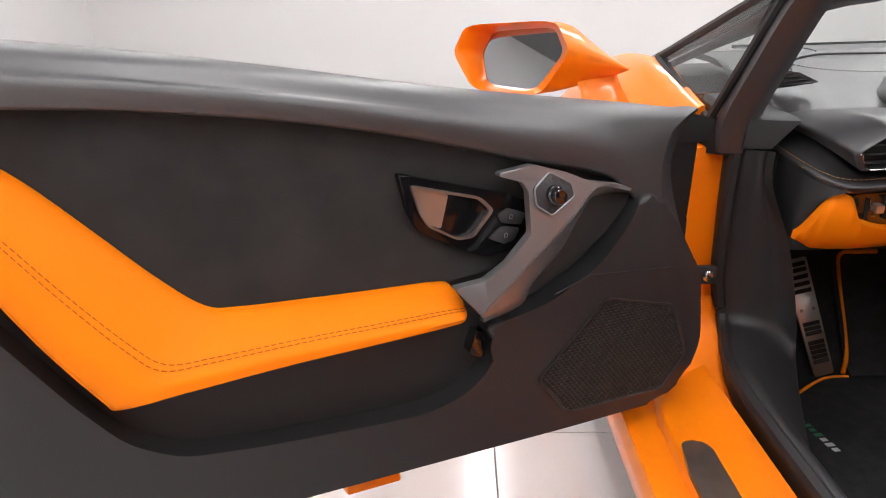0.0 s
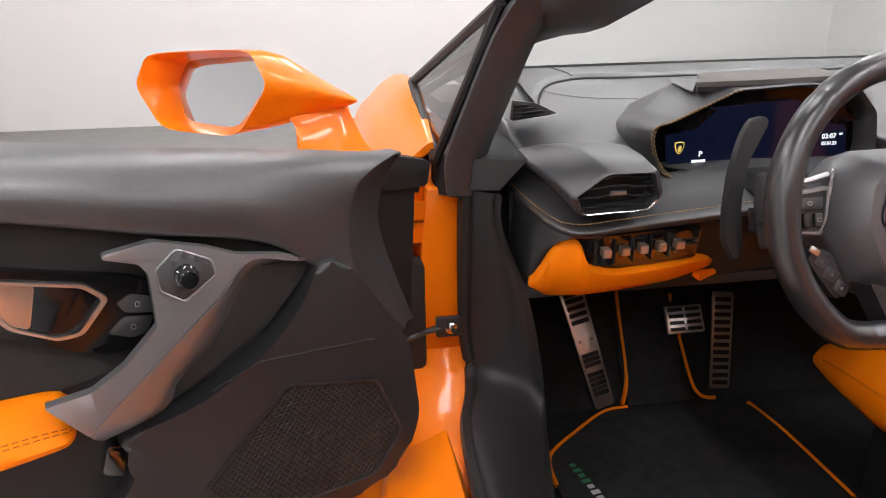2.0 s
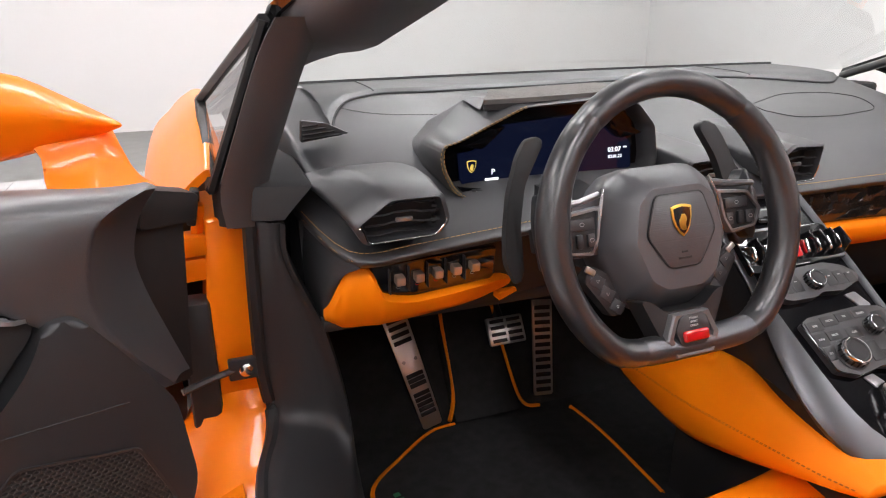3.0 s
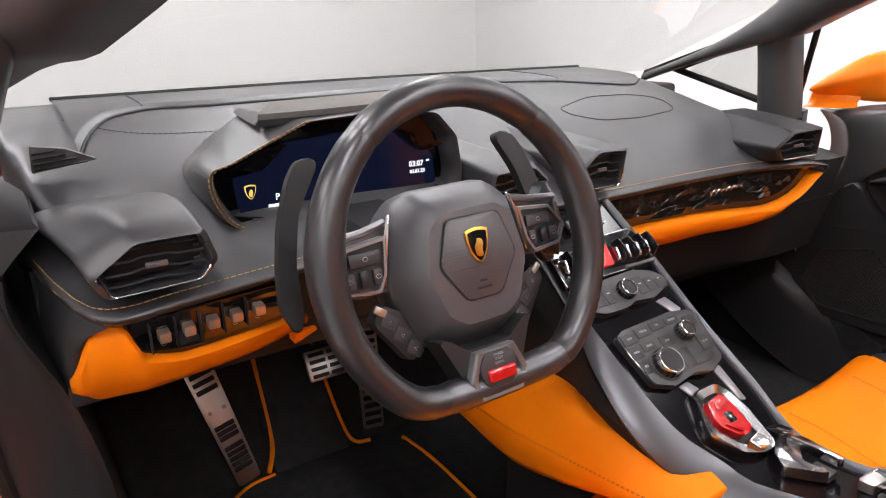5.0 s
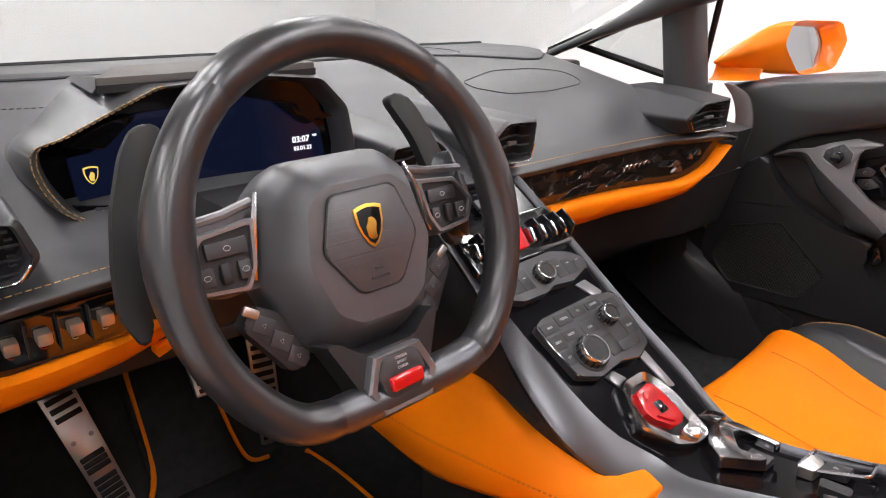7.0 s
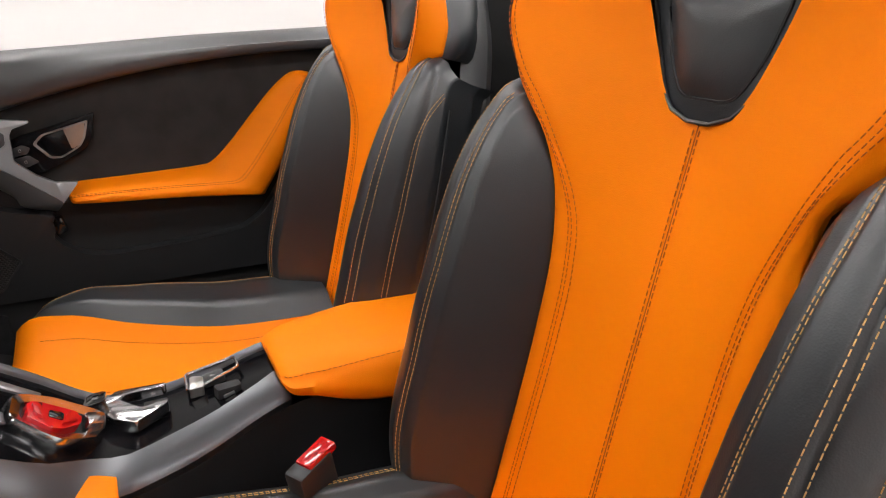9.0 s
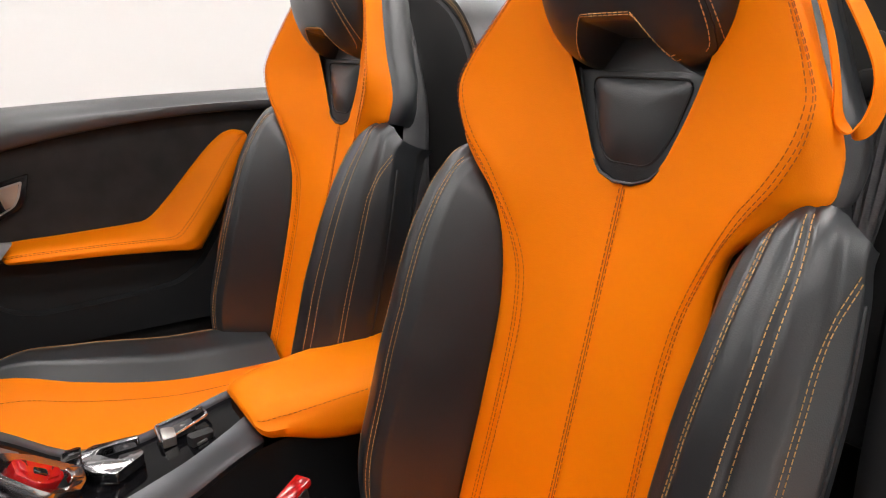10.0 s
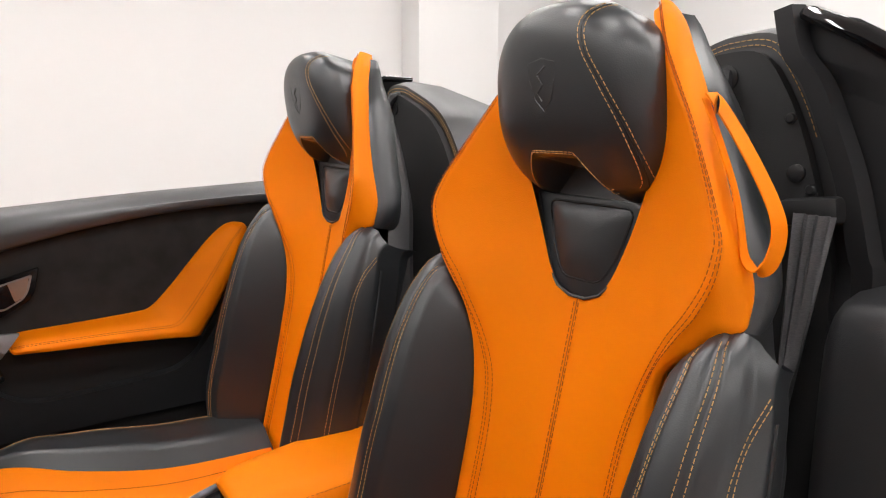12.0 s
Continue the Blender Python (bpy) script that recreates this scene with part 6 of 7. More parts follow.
# start button under a red guard
SM = CM @ pose(0.012, -0.114, 0.002)
so = [(-0.030, 0.046), (-0.022, 0.051), (0.018, 0.051), (0.030, 0.036), (0.042, 0.008), (0.048, -0.050), (0.040, -0.058), (0.016, -0.058), (-0.016, -0.046), (-0.044, -0.010), (-0.042, 0.012)]
si = [(-0.022, 0.034), (-0.014, 0.038), (0.012, 0.038), (0.020, 0.028), (0.028, 0.002), (0.030, -0.034), (0.024, -0.040), (0.008, -0.040), (-0.010, -0.032), (-0.028, -0.004), (-0.027, 0.010)]
sring_o, sring_i = rounded(so, 0.008), rounded(si, 0.006)
stt = cpart("start_frame", loft([[SM @ Vector((*p, -0.006)) for p in sring_o], [SM @ Vector((*p, 0.003)) for p in sring_o], [SM @ Vector((p[0] * 0.95, p[1] * 0.95, 0.008)) for p in sring_o], [SM @ Vector((*p, 0.005)) for p in sring_i], [SM @ Vector((*p, -0.003)) for p in sring_i]], True, False), CHROME, None, "polished frame round the start button", sharp=50)
cpart("start_well", prism(sring_i, -0.005, -0.002, SM), DARK, stt)
guard_o = [(-0.020, 0.030), (0.010, 0.034), (0.018, 0.022), (0.024, -0.018), (0.020, -0.026), (0.000, -0.026), (-0.022, -0.006), (-0.027, 0.006)]
GQ = rounded(guard_o, 0.004)
hole = [(-0.008, 0.010), (0.006, 0.010), (0.009, -0.006), (-0.006, -0.006)]
gd = cpart("red_guard", prism(GQ, -0.003, 0.009, SM, 0.003, 2), RED, stt, "red flip-up starter guard", sharp=30)
cpart("guard_plate", prism(rounded([(-0.016, 0.016), (-0.012, 0.026), (0.008, 0.029), (0.013, 0.018)], 0.003), 0.008, 0.0125, SM, 0.002), RED, gd)
cpart("guard_plate", prism(rounded([(-0.018, -0.004), (0.014, -0.010), (0.017, -0.020), (0.002, -0.021)], 0.003), 0.008, 0.0125, SM, 0.002), RED, gd)
cpart("start_key", prism(rounded(hole, 0.003), 0.0085, 0.0102, SM, 0.0006), PIANO, gd)
cpart("thumb_piece", prism(rounded([(0.002, -0.034), (0.026, -0.030), (0.040, -0.052), (0.014, -0.052)], 0.004), 0.003, 0.011, SM, 0.003), CHROME, stt)
# gear switches and parking brake on the level part
RM = lambda x, y, a=0: pose(x, y, TOP_Z(y) - 0.004, math.degrees(math.atan((TOP_Z(y + 0.01) - TOP_Z(y - 0.01)) / 0.02)), 0, a)
lever_r = cpart("reverse_paddle", prism(rounded([(0.055, 0.738), (0.066, 0.715), (0.033, 0.690), (0.040, 0.658), (0.030, 0.662), (0.003, 0.697), (0.020, 0.720)], 0.003), 0.455, 0.470, None, 0.004, 2), CHROME, None, "polished angular reverse switch", sharp=30)
cpart("upper_arm", prism(rounded([(0.060, 0.731), (0.076, 0.714), (0.072, 0.657), (0.064, 0.661), (0.063, 0.700)], 0.003), 0.464, 0.476, None, 0.004, 2), CHROME, lever_r, sharp=30)
cpart("hinge_block", prism(rounded([(0.045, 0.752), (0.072, 0.748), (0.076, 0.726), (0.050, 0.728)], 0.004), 0.455, 0.480, None, 0.004), PIANO, lever_r)
letters("R", 0.010, Matrix.Translation((0, -0.75, -0.175)) @ pose(0.060, 0.738, 0.4805), SATIN, con)
for gx, gy, word in ((0.050, 0.672, "M"), (0.082, 0.598, "P")):
    g = cpart("gear_key", block((0.022, 0.028, 0.010), RM(gx, gy), 0.002), BUTTON)
    letters(word, 0.008, Matrix.Translation((0, -0.75, -0.175)) @ RM(gx, gy) @ Matrix.Translation((0, 0, 0.0102)), WHITE_PRINT, g)
cpart("parking_brake", prism(rounded([(0.089, 0.628), (0.083, 0.612), (0.056, 0.614), (0.054, 0.632)], 0.003), 0.455, 0.468, None, 0.003), STEEL, None, "polished parking brake switch")
cpart("switch_frame", tube([(x, y, TOP_Z(y) + 0.006) for x, y in rounded([(0.106, 0.632), (0.110, 0.568), (0.080, 0.566), (0.066, 0.612), (0.060, 0.634)], 0.006)], 0.0022, 6, closed=True), CHROME)
cpart("tray", prism(rounded([(0.030, 0.600), (0.046, 0.604), (0.050, 0.572), (0.034, 0.570)], 0.003), 0.458, 0.472, None, 0.003), DARK)
cpart("chrome_clip", block((0.014, 0.016, 0.006), RM(0.038, 0.587, 10), 0.002), STEEL)
# armrest
ar = []
for y, hw, zt, zb in spline([(0.528, 0.056, 0.496, 0.484), (0.518, 0.074, 0.504, 0.474), (0.49, 0.082, 0.513, 0.468), (0.44, 0.088, 0.519, 0.452), (0.38, 0.092, 0.524, 0.444), (0.25, 0.094, 0.530, 0.440), (0.05, 0.094, 0.536, 0.440)], 5):
    m = 0.050
    h = zt - zb
    e = min(1.0, h / 0.05)
    side = [(hw * 0.93, zb), (hw + 0.006, zb + 0.14 * h), (hw + 0.007, zt - 0.56 * h), (hw - 0.001, zt - 0.022 * e), (hw - 0.005, zt - 0.017 * e), (hw * 0.86, zt - 0.009 * e), (hw * 0.5, zt - 0.002 * e)]
    ar.append([(m - a, y, z) for a, z in side] + [(m, y, zt)] + [(m + a, y, z) for a, z in reversed(side)])
arm = cpart("armrest", loft(ar), ORANGE_LEATHER, None, "orange leather centre armrest", sharp=60)
cpart("stitching", stitch([tuple(np.array(r[4]) * 0.7 + np.array(r[5]) * 0.3 + np.array((-0.0005, 0, 0.0008))) for r in ar[3:]], dash=0.004, gap=0.003, r=0.0006), DARK_THREAD, arm)


# ---- the seats ----
LEAN = 12.0
SN, CS = math.sin(radians(LEAN)), math.cos(radians(LEAN))
UPB = (0.03, 0.06, 0.09, 0.12, 0.16, 0.20, 0.24, 0.28, 0.32, 0.345)
LOWB = (-0.56, -0.40, -0.24, -0.16, -0.11, -0.06, -0.03, 0.0)
CREASE_A = curve(LOWB + UPB, (0.120, 0.112, 0.106, 0.108, 0.116, 0.138, 0.156, 0.176, 0.200, 0.217, 0.223, 0.212, 0.188, 0.162, 0.133, 0.104, 0.078, 0.058))
CREASE_F = curve(LOWB + UPB, (0.010, 0.010, 0.010, 0.012, 0.017, 0.032, 0.045, 0.057, 0.069, 0.077, 0.082, 0.081, 0.076, 0.071, 0.067, 0.060, 0.046, 0.030))
REAR_A = curve(LOWB + UPB, (0.150, 0.144, 0.140, 0.142, 0.148, 0.156, 0.167, 0.208, 0.236, 0.234, 0.223, 0.208, 0.189, 0.170, 0.150, 0.123, 0.092, 0.064))
REAR_F = curve(LOWB + UPB, (0.010, 0.010, 0.011, 0.013, 0.018, 0.030, 0.038, 0.042, 0.038, 0.036, 0.039, 0.043, 0.046, 0.047, 0.045, 0.039, 0.027, 0.020))
HALF_B = curve((-0.56, -0.50, -0.38, -0.22, -0.08, 0.00, 0.05, 0.09, 0.15, 0.20, 0.26, 0.32), (0.240, 0.270, 0.290, 0.288, 0.280, 0.250, 0.236, 0.223, 0.193, 0.170, 0.137, 0.092))
VEE = curve((0.006, 0.010, 0.020, 0.035, 0.06, 0.15, 0.20, 0.26, 0.32), (0.0, 0.020, 0.036, 0.048, 0.060, 0.096, 0.116, 0.108, 0.070))
BULGE = curve((-0.56, -0.45, -0.30, -0.15, -0.08, -0.04, -0.01, 0.03), (0.070, 0.108, 0.112, 0.098, 0.080, 0.064, 0.048, 0.026))
BOLSTER_IN = curve(LOWB + (0.03,), (0.150, 0.144, 0.140, 0.142, 0.147, 0.152, 0.156, 0.160, 0.166))
BOLSTER_OUT = curve((-0.56, -0.50, -0.38, -0.22, -0.08, -0.03, 0.00, 0.03), (0.232, 0.258, 0.279, 0.279, 0.276, 0.270, 0.260, 0.242))
BOLSTER_TOP = curve((0.0, 0.11, 0.22, 0.33, 0.44, 0.56, 0.67, 0.78, 1.0), (-0.050, -0.050, -0.028, -0.006, 0.012, 0.024, 0.020, 0.0, -0.01))


BEND = curve((-0.60, 0.0, 0.08, 0.14, 0.20, 0.26, 0.32, 0.40), (0.0, 0.0, 0.004, 0.012, 0.024, 0.036, 0.048, 0.06))
HEAD_F = curve((0.0, 0.10, 0.14, 0.20, 0.26, 0.32, 0.40), (0.006, 0.018, 0.031, 0.058, 0.081, 0.099, 0.113))


def car_seat(vx, vy, vz, strap_side, label):
    base = Vector((vx, vy + 0.22, 0.176))
    t = component("seat", label, base)

    def q(a, b, f):
        f += BEND(b)
        return Vector((vx + a, vy - SN * b + CS * f, vz + CS * b + SN * f)) - base

    def bent(bm, head=False):
        for v in bm.verts:
            v.co = qh(*v.co) if head else q(*v.co)
        return bm

    def qh(a, b, f):
        return q(a, b, f + HEAD_F(b) - BEND(b))

    ROWS_B = np.r_[np.linspace(-0.545, 0.0, 46), np.linspace(0.003, 0.04, 18), np.linspace(0.05, 0.338, 37)]
    for s in (-1, 1):
        # orange half of the backrest: front face out to the crease, then the side face of the wing
        def half(u, v, s=s):
            b = float(np.interp(u * 100, range(101), ROWS_B))
            i = VEE(b) if b > 0.006 else 0.0
            ca, cf, ra, rf, b0 = CREASE_A(b), CREASE_F(b) - BEND(b), REAR_A(b), REAR_F(b) - BEND(b), 0.0
            if v <= 0.6:
                a = i + (ca - i) * v / 0.6
                f = cf * (a / ca) ** 1.8
                f -= 0.003 * max(0.0, 1 - abs(a - ca) / 0.006)
            elif v <= 0.9:
                w = (v - 0.6) / 0.3
                a, f = ca + (ra - ca) * w, cf + (rf - cf) * w
                f += 0.004 * math.sin(math.pi * w)
                a += 0.003 * math.sin(math.pi * w)
            else:
                w = (v - 0.9) / 0.1
                a, f = ra - 0.004 * w, rf - 0.012 * w
            return q(s * a, b, f)
        pn = part("backrest_panel", sheet(half, 100, 30), ORANGE_LEATHER, t, "orange leather backrest panel", sharp=60)
        for vv in (0.575, 0.612, 0.64):
            part("stitching", stitch([half(u, vv) for u in np.linspace(0.0, 0.995, 110)], r=0.0005, dash=0.0045, gap=0.0022, lift=(0, 0.0010, 0.0005)), DARK_THREAD, pn)

        # black side bolster
        def bolster(u, v, s=s):
            top = BOLSTER_TOP(v)
            b = -0.555 + (top + 0.555) * u
            c, h, fe, bg = BOLSTER_IN(b), BOLSTER_OUT(b), 0.010 + 0.014 * max(0.0, 1 + b / 0.2) if b > -0.2 else 0.010, BULGE(b)
            w = h - c
            path = [(c + 0.001, fe - 0.012), (c + 0.002, fe + 0.002), (c + w * 0.16, fe + bg * 0.42), (c + w * 0.34, fe + bg * 0.88), (c + w * 0.52, fe + bg * 1.0), (c + w * 0.72, fe + bg * 0.94), (c + w * 0.90, fe + bg * 0.62), (h + 0.001, fe + bg * 0.18), (h - 0.014, fe - 0.04), (h - 0.05, -0.06)]
            k = v * 9
            j = min(int(k), 8)
            x = k - j
            dip = 0.0035 * sum(math.exp(-((v - v0) / 0.016) ** 2) for v0 in (0.425, 0.572, 0.690))
            puff = 0.004 * sum(math.exp(-((v - v0) / 0.07) ** 2) for v0 in (0.50, 0.63))
            edge = 0.016 * max(0.0, (u - 0.96) / 0.04) ** 2
            return q(s * (path[j][0] * (1 - x) + path[j + 1][0] * x), b, path[j][1] * (1 - x) + path[j + 1][1] * x - dip + puff - edge)
        bl = part("side_bolster", sheet(bolster, 60, 90), BLACK_LEATHER, t, "black leather side bolster with tan seams", sharp=70)
        for v in (0.415, 0.435, 0.558, 0.586, 0.683, 0.697):
            flare = 0.085 if v > 0.6 else 0.0
            part("stitching", stitch([bolster(u, v + flare * max(0.0, (u - 0.78) / 0.17) ** 2) for u in np.linspace(0.02, 0.985 if v < 0.6 else 0.955, 60)], r=0.00048, dash=0.0044, gap=0.0018, lift=(0, 0.0012, 0.0008)), THREAD, bl)
        part("piping", tube([bolster(u, 0.80) for u in np.linspace(0.05, 0.92, 40)], 0.0028, 6), BLACK_LEATHER, bl)
    # middle seam
    for da in (-0.0035, 0.0035):
        part("stitching", stitch([q(da, b, 0.0010) for b in np.linspace(-0.54, 0.006, 30)], r=0.0006), DARK_THREAD, t)
    part("middle_seam", tube([q(0, b, 0.0001) for b in np.linspace(-0.54, 0.008, 20)], 0.0007, 5), DARK_THREAD, t)
    # V-shaped insert below the headrest
    vee = [(-VEE(b) - 0.002, b) for b in np.linspace(0.126, 0.008, 16)] + [(VEE(b) + 0.002, b) for b in np.linspace(0.008, 0.126, 16)]
    ins = part("neck_insert", bent(prism(vee, -0.045, 0.001, None, 0.004)), BLACK_LEATHER, t, "black leather neck insert")
    inner = rounded([(-0.030, 0.028), (0.030, 0.028), (0.050, 0.060), (0.068, 0.118), (-0.068, 0.118), (-0.050, 0.060)], 0.014)
    part("insert_groove", tube([q(x, b, 0.0015) for x, b in inner], 0.0016, 5, closed=True), DARK, ins)
    part("insert_cushion", bent(pillow(inner, (0, 0.078), 0.009, None, 0.004, base=0.001)), BLACK_LEATHER, ins)
    part("piping", tube([q(x, b, 0.003) for x, b in vee], 0.0020, 6), BLACK_LEATHER, ins)
    # headrest with the slot below it
    HCB = np.array((0.0, 0.222))

    def head_r(x, b):
        return (abs(x / (0.121 - 0.11 * (b - 0.2))) ** 2.7 + abs((b - 0.222) / 0.103) ** 2.7) ** (1 / 2.7)

    def rise_h(x, b):
        """Height of the cushion, rounded off towards its rim."""
        return -0.006 + 0.052 * max(0.0, 1 - min(1.0, head_r(x, b)) ** 4.0) ** 0.62
    hso = []
    for i in range(144):
        an = 2 * math.pi * (i + 0.5) / 144
        c_, s_ = math.cos(an), math.sin(an)
        lo_r, hi_r = 0.02, 0.3
        for _ in range(24):
            k = (lo_r + hi_r) / 2
            lo_r, hi_r = (k, hi_r) if head_r(k * c_, 0.222 + k * s_) < 1 else (lo_r, k)
        x, b = k * c_, 0.222 + k * s_
        if b < 0.2 and abs(x) < 0.066:
            # the slot over the neck insert
            b = max(b, min(0.160, 0.160 - (abs(x) - 0.036) / 0.030 * 0.038))
        hso.append((x, b))
    skins = []
    for r in [0.0001] + [math.sin(math.pi / 2 * (i + 1) / 26) for i in range(26)]:
        ring = []
        for p in hso:
            g = HCB + (np.array(p) - HCB) * r
            lip = 0.005 * max(0.0, (r - 0.9) / 0.1) ** 2 if p[1] < 0.2 and abs(p[0]) < 0.066 else 0.0
            ring.append(qh(g[0], g[1], rise_h(*g) - lip))
        skins.append(ring)
    skins.append([qh(p[0], p[1], -0.087) for p in hso])
    hd = part("headrest", loft(skins), BLACK_LEATHER, t, "black leather headrest with embossed shield", sharp=60)

    def dome(p, r):
        g = HCB + (np.array(p) - HCB) * r
        return qh(g[0], g[1], rise_h(*g) + 0.0006)
    line_h = spline([(-0.062, 0.311), (-0.051, 0.290), (-0.055, 0.264), (-0.074, 0.231), (-0.092, 0.195), (-0.099, 0.165), (-0.096, 0.146), (-0.086, 0.136)], 6)
    for off in (0.0, 0.0075):
        part("stitching", stitch([qh(x - off, b, rise_h(x - off, b) + 0.0006) for x, b in line_h], r=0.0005, dash=0.0045, gap=0.002), THREAD, hd)
    part("seam_groove", tube([qh(x - 0.0038, b, rise_h(x - 0.0038, b) - 0.0002) for x, b in line_h], 0.0009, 5), DARK, hd)
    slot = [p for p in hso if p[1] < 0.168 and abs(p[0]) < 0.070]
    for k in (0.955, 0.925):
        part("stitching", stitch([dome(p, k) for p in slot], r=0.0005, dash=0.0045, gap=0.002), THREAD, hd)
    em = [(-0.5, 0.42), (0, 0.5), (0.5, 0.42), (0.47, 0.1), (0.30, -0.28), (0, -0.5), (-0.30, -0.28), (-0.47, 0.1)]
    part("embossed_shield", tube([qh(a * 0.042, 0.230 + b * 0.052, 0.0462 - 0.5 * (abs(a * 0.042) ** 2 + (b * 0.052 + 0.011) ** 2)) for a, b in em], 0.0007, 5, closed=True), BLACK_LEATHER, hd)
    part("embossed_shape", tube([qh(x, b - 0.024, 0.0462) for x, b in ((-0.006, 0.272), (0.006, 0.264), (0.000, 0.254), (0.008, 0.246), (0.002, 0.238))], 0.0012, 5), BLACK_LEATHER, hd)
    # dark plate for the slot's bar and its shaded void, and shell behind
    part("neck_void_plate", bent(prism([(-0.085, 0.110), (0.085, 0.110), (0.11, 0.22), (-0.11, 0.22)], -0.050, -0.040, None, 0.004)), DARK, t)
    shell_o = [(s * (HALF_B(b) - 0.036), b) for s, rng_ in ((-1, np.linspace(-0.56, 0.318, 26)), (1, np.linspace(0.318, -0.56, 26))) for b in rng_]
    part("back_shell", bent(pillow(shell_o, (0, -0.05), -0.075, None, -0.045, power=3.0, base=-0.058)), DASH_LEATHER, t, "black seat back shell", sharp=70)
    # black side strap of the shoulder wings
    for s in (-1, 1):
        part("wing_back", loft([[q(s * (REAR_A(b) - 0.003), b, REAR_F(b) - BEND(b) - 0.004), q(s * (REAR_A(b) + 0.003), b, REAR_F(b) - BEND(b) - 0.014), q(s * (REAR_A(b) + 0.006), b, REAR_F(b) - BEND(b) - 0.014 - 0.020 * min(1.0, 0.2 + b / 0.12, max(0.15, (0.34 - b) / 0.12))), q(s * (REAR_A(b) + 0.001), b, REAR_F(b) - BEND(b) - 0.014 - 0.044 * min(1.0, 0.2 + b / 0.12, max(0.15, (0.34 - b) / 0.12))), q(s * (REAR_A(b) - 0.03), b, REAR_F(b) - BEND(b) - 0.026 - 0.044 * min(1.0, max(0.15, (0.34 - b) / 0.12)))] for b in np.linspace(0.022, 0.326, 28)], False), BLACK_LEATHER, t, sharp=70)
    # cushion: orange middle and black bolsters
    cz = curve((0.0, 0.30, 0.62, 0.80, 0.90, 0.96, 1.0), (0.335, 0.330, 0.352, 0.372, 0.365, 0.33, 0.26))
    cy = curve((0.0, 0.5, 0.80, 0.90, 0.96, 1.0), (0.33, 0.62, 0.80, 0.862, 0.886, 0.890))

    outer = 1 if vx > 0.065 else -1
    narrow = curve((0.0, 0.3, 0.6, 0.8, 1.0), (0.062, 0.088, 0.130, 0.172, 0.202))

    def seat_mid(u, v):
        a = (v - 0.5) * 2
        wdt = narrow(u) if a * outer > 0 else 0.150 + 0.055 * u
        return Vector((vx + a * wdt, cy(u), cz(u) + 0.020 * abs(a) ** 2.2 + 0.004)) - base
    cu = part("cushion", sheet(seat_mid, 36, 20, 0.04), ORANGE_LEATHER, t, "orange leather seat cushion", sharp=60)
    for k in (0.22, 0.78):
        part("stitching", stitch([seat_mid(u, k) for u in np.linspace(0.05, 0.86, 40)], r=0.0006, lift=(0, 0, 0.001)), DARK_THREAD, cu)
    for s in (-1, 1):
        def sb(u, v, s=s):
            wdt = 0.150 + 0.055 * u
            h = curve((0, 0.25, 0.6, 0.85, 1.0), (0.034, 0.042, 0.038, 0.006, -0.04))(u)
            inn = narrow(u) if s == outer else wdt
            path = [(inn - 0.002, 0.018), (inn * 0.55 + wdt * 0.45 + 0.012, 0.030 + h * 0.55), (wdt + 0.040, 0.024 + h), (wdt + 0.066, 0.018 + h), (wdt + 0.086, h - 0.005), (wdt + 0.092, h - 0.05), (wdt + 0.088, -0.12)]
            k = v * 6
            j = min(int(k), 5)
            w = k - j
            sq = 1 - 0.35 * max(0, u - 0.75) / 0.25
            off = path[j][0] * (1 - w) + path[j + 1][0] * w
            return Vector((vx + s * (wdt + (off - wdt) * sq), cy(u) * 0.985, cz(u) + path[j][1] * (1 - w) + path[j + 1][1] * w)) - base
        cb = part("cushion_bolster", sheet(sb, 36, 24), BLACK_LEATHER, t, "black leather cushion bolster", sharp=70)
        for v in (0.40, 0.43):
            part("stitching", stitch([sb(u, v) for u in np.linspace(0.02, 0.9, 40)], dash=0.0045, gap=0.002, lift=(0, 0, 0.0012)), THREAD if s > 0 else GREY_THREAD, cb)
    part("seat_base", block((0.40, 0.48, 0.15), Matrix.Translation((0, 0.16, 0.0)), 0.02), DARK, t)
    # strap on the shoulder
    if strap_side:
        s = strap_side
        W0 = lambda x, y, z: Vector((vx - s * (x + 0.325), y + vy - 0.211, z + vz - 0.828)) - base
        loop = spline([W0(-0.5009, 0.24, 1.0599), W0(-0.5085, 0.240, 1.0449), W0(-0.5266, 0.244, 1.0119), W0(-0.5403, 0.244, 0.9799), W0(-0.5494, 0.244, 0.948), W0(-0.5536, 0.244, 0.9266), W0(-0.5584, 0.242, 0.9170), W0(-0.5652, 0.24, 0.9129), W0(-0.5719, 0.234, 0.9191), W0(-0.5752, 0.23, 0.9391), W0(-0.5724, 0.23, 0.9599), W0(-0.5584, 0.232, 0.9885), W0(-0.5365, 0.236, 1.0245), W0(-0.5158, 0.24, 1.0543), W0(-0.5065, 0.24, 1.0636)], 6)
        rr = []
        for i, p in enumerate(loop):
            d = (Vector(loop[min(i + 1, len(loop) - 1)]) - Vector(loop[max(i - 1, 0)])).normalized()
            w = Vector((-s * 0.45, 0.85, 0.25)).normalized()
            n = d.cross(w).normalized()
            w = n.cross(d)
            hw = 0.0030 + 0.0040 * min(1.0, max(0.0, (i / len(loop) - 0.30) / 0.2))
            rr.append([Vector(p) + w * hw + n * 0.001, Vector(p) - w * hw + n * 0.001, Vector(p) - w * hw - n * 0.001, Vector(p) + w * hw - n * 0.001])
        st = part("belt_strap", loft(rr), ORANGE_LEATHER, t, "orange leather belt guide loop", sharp=50)
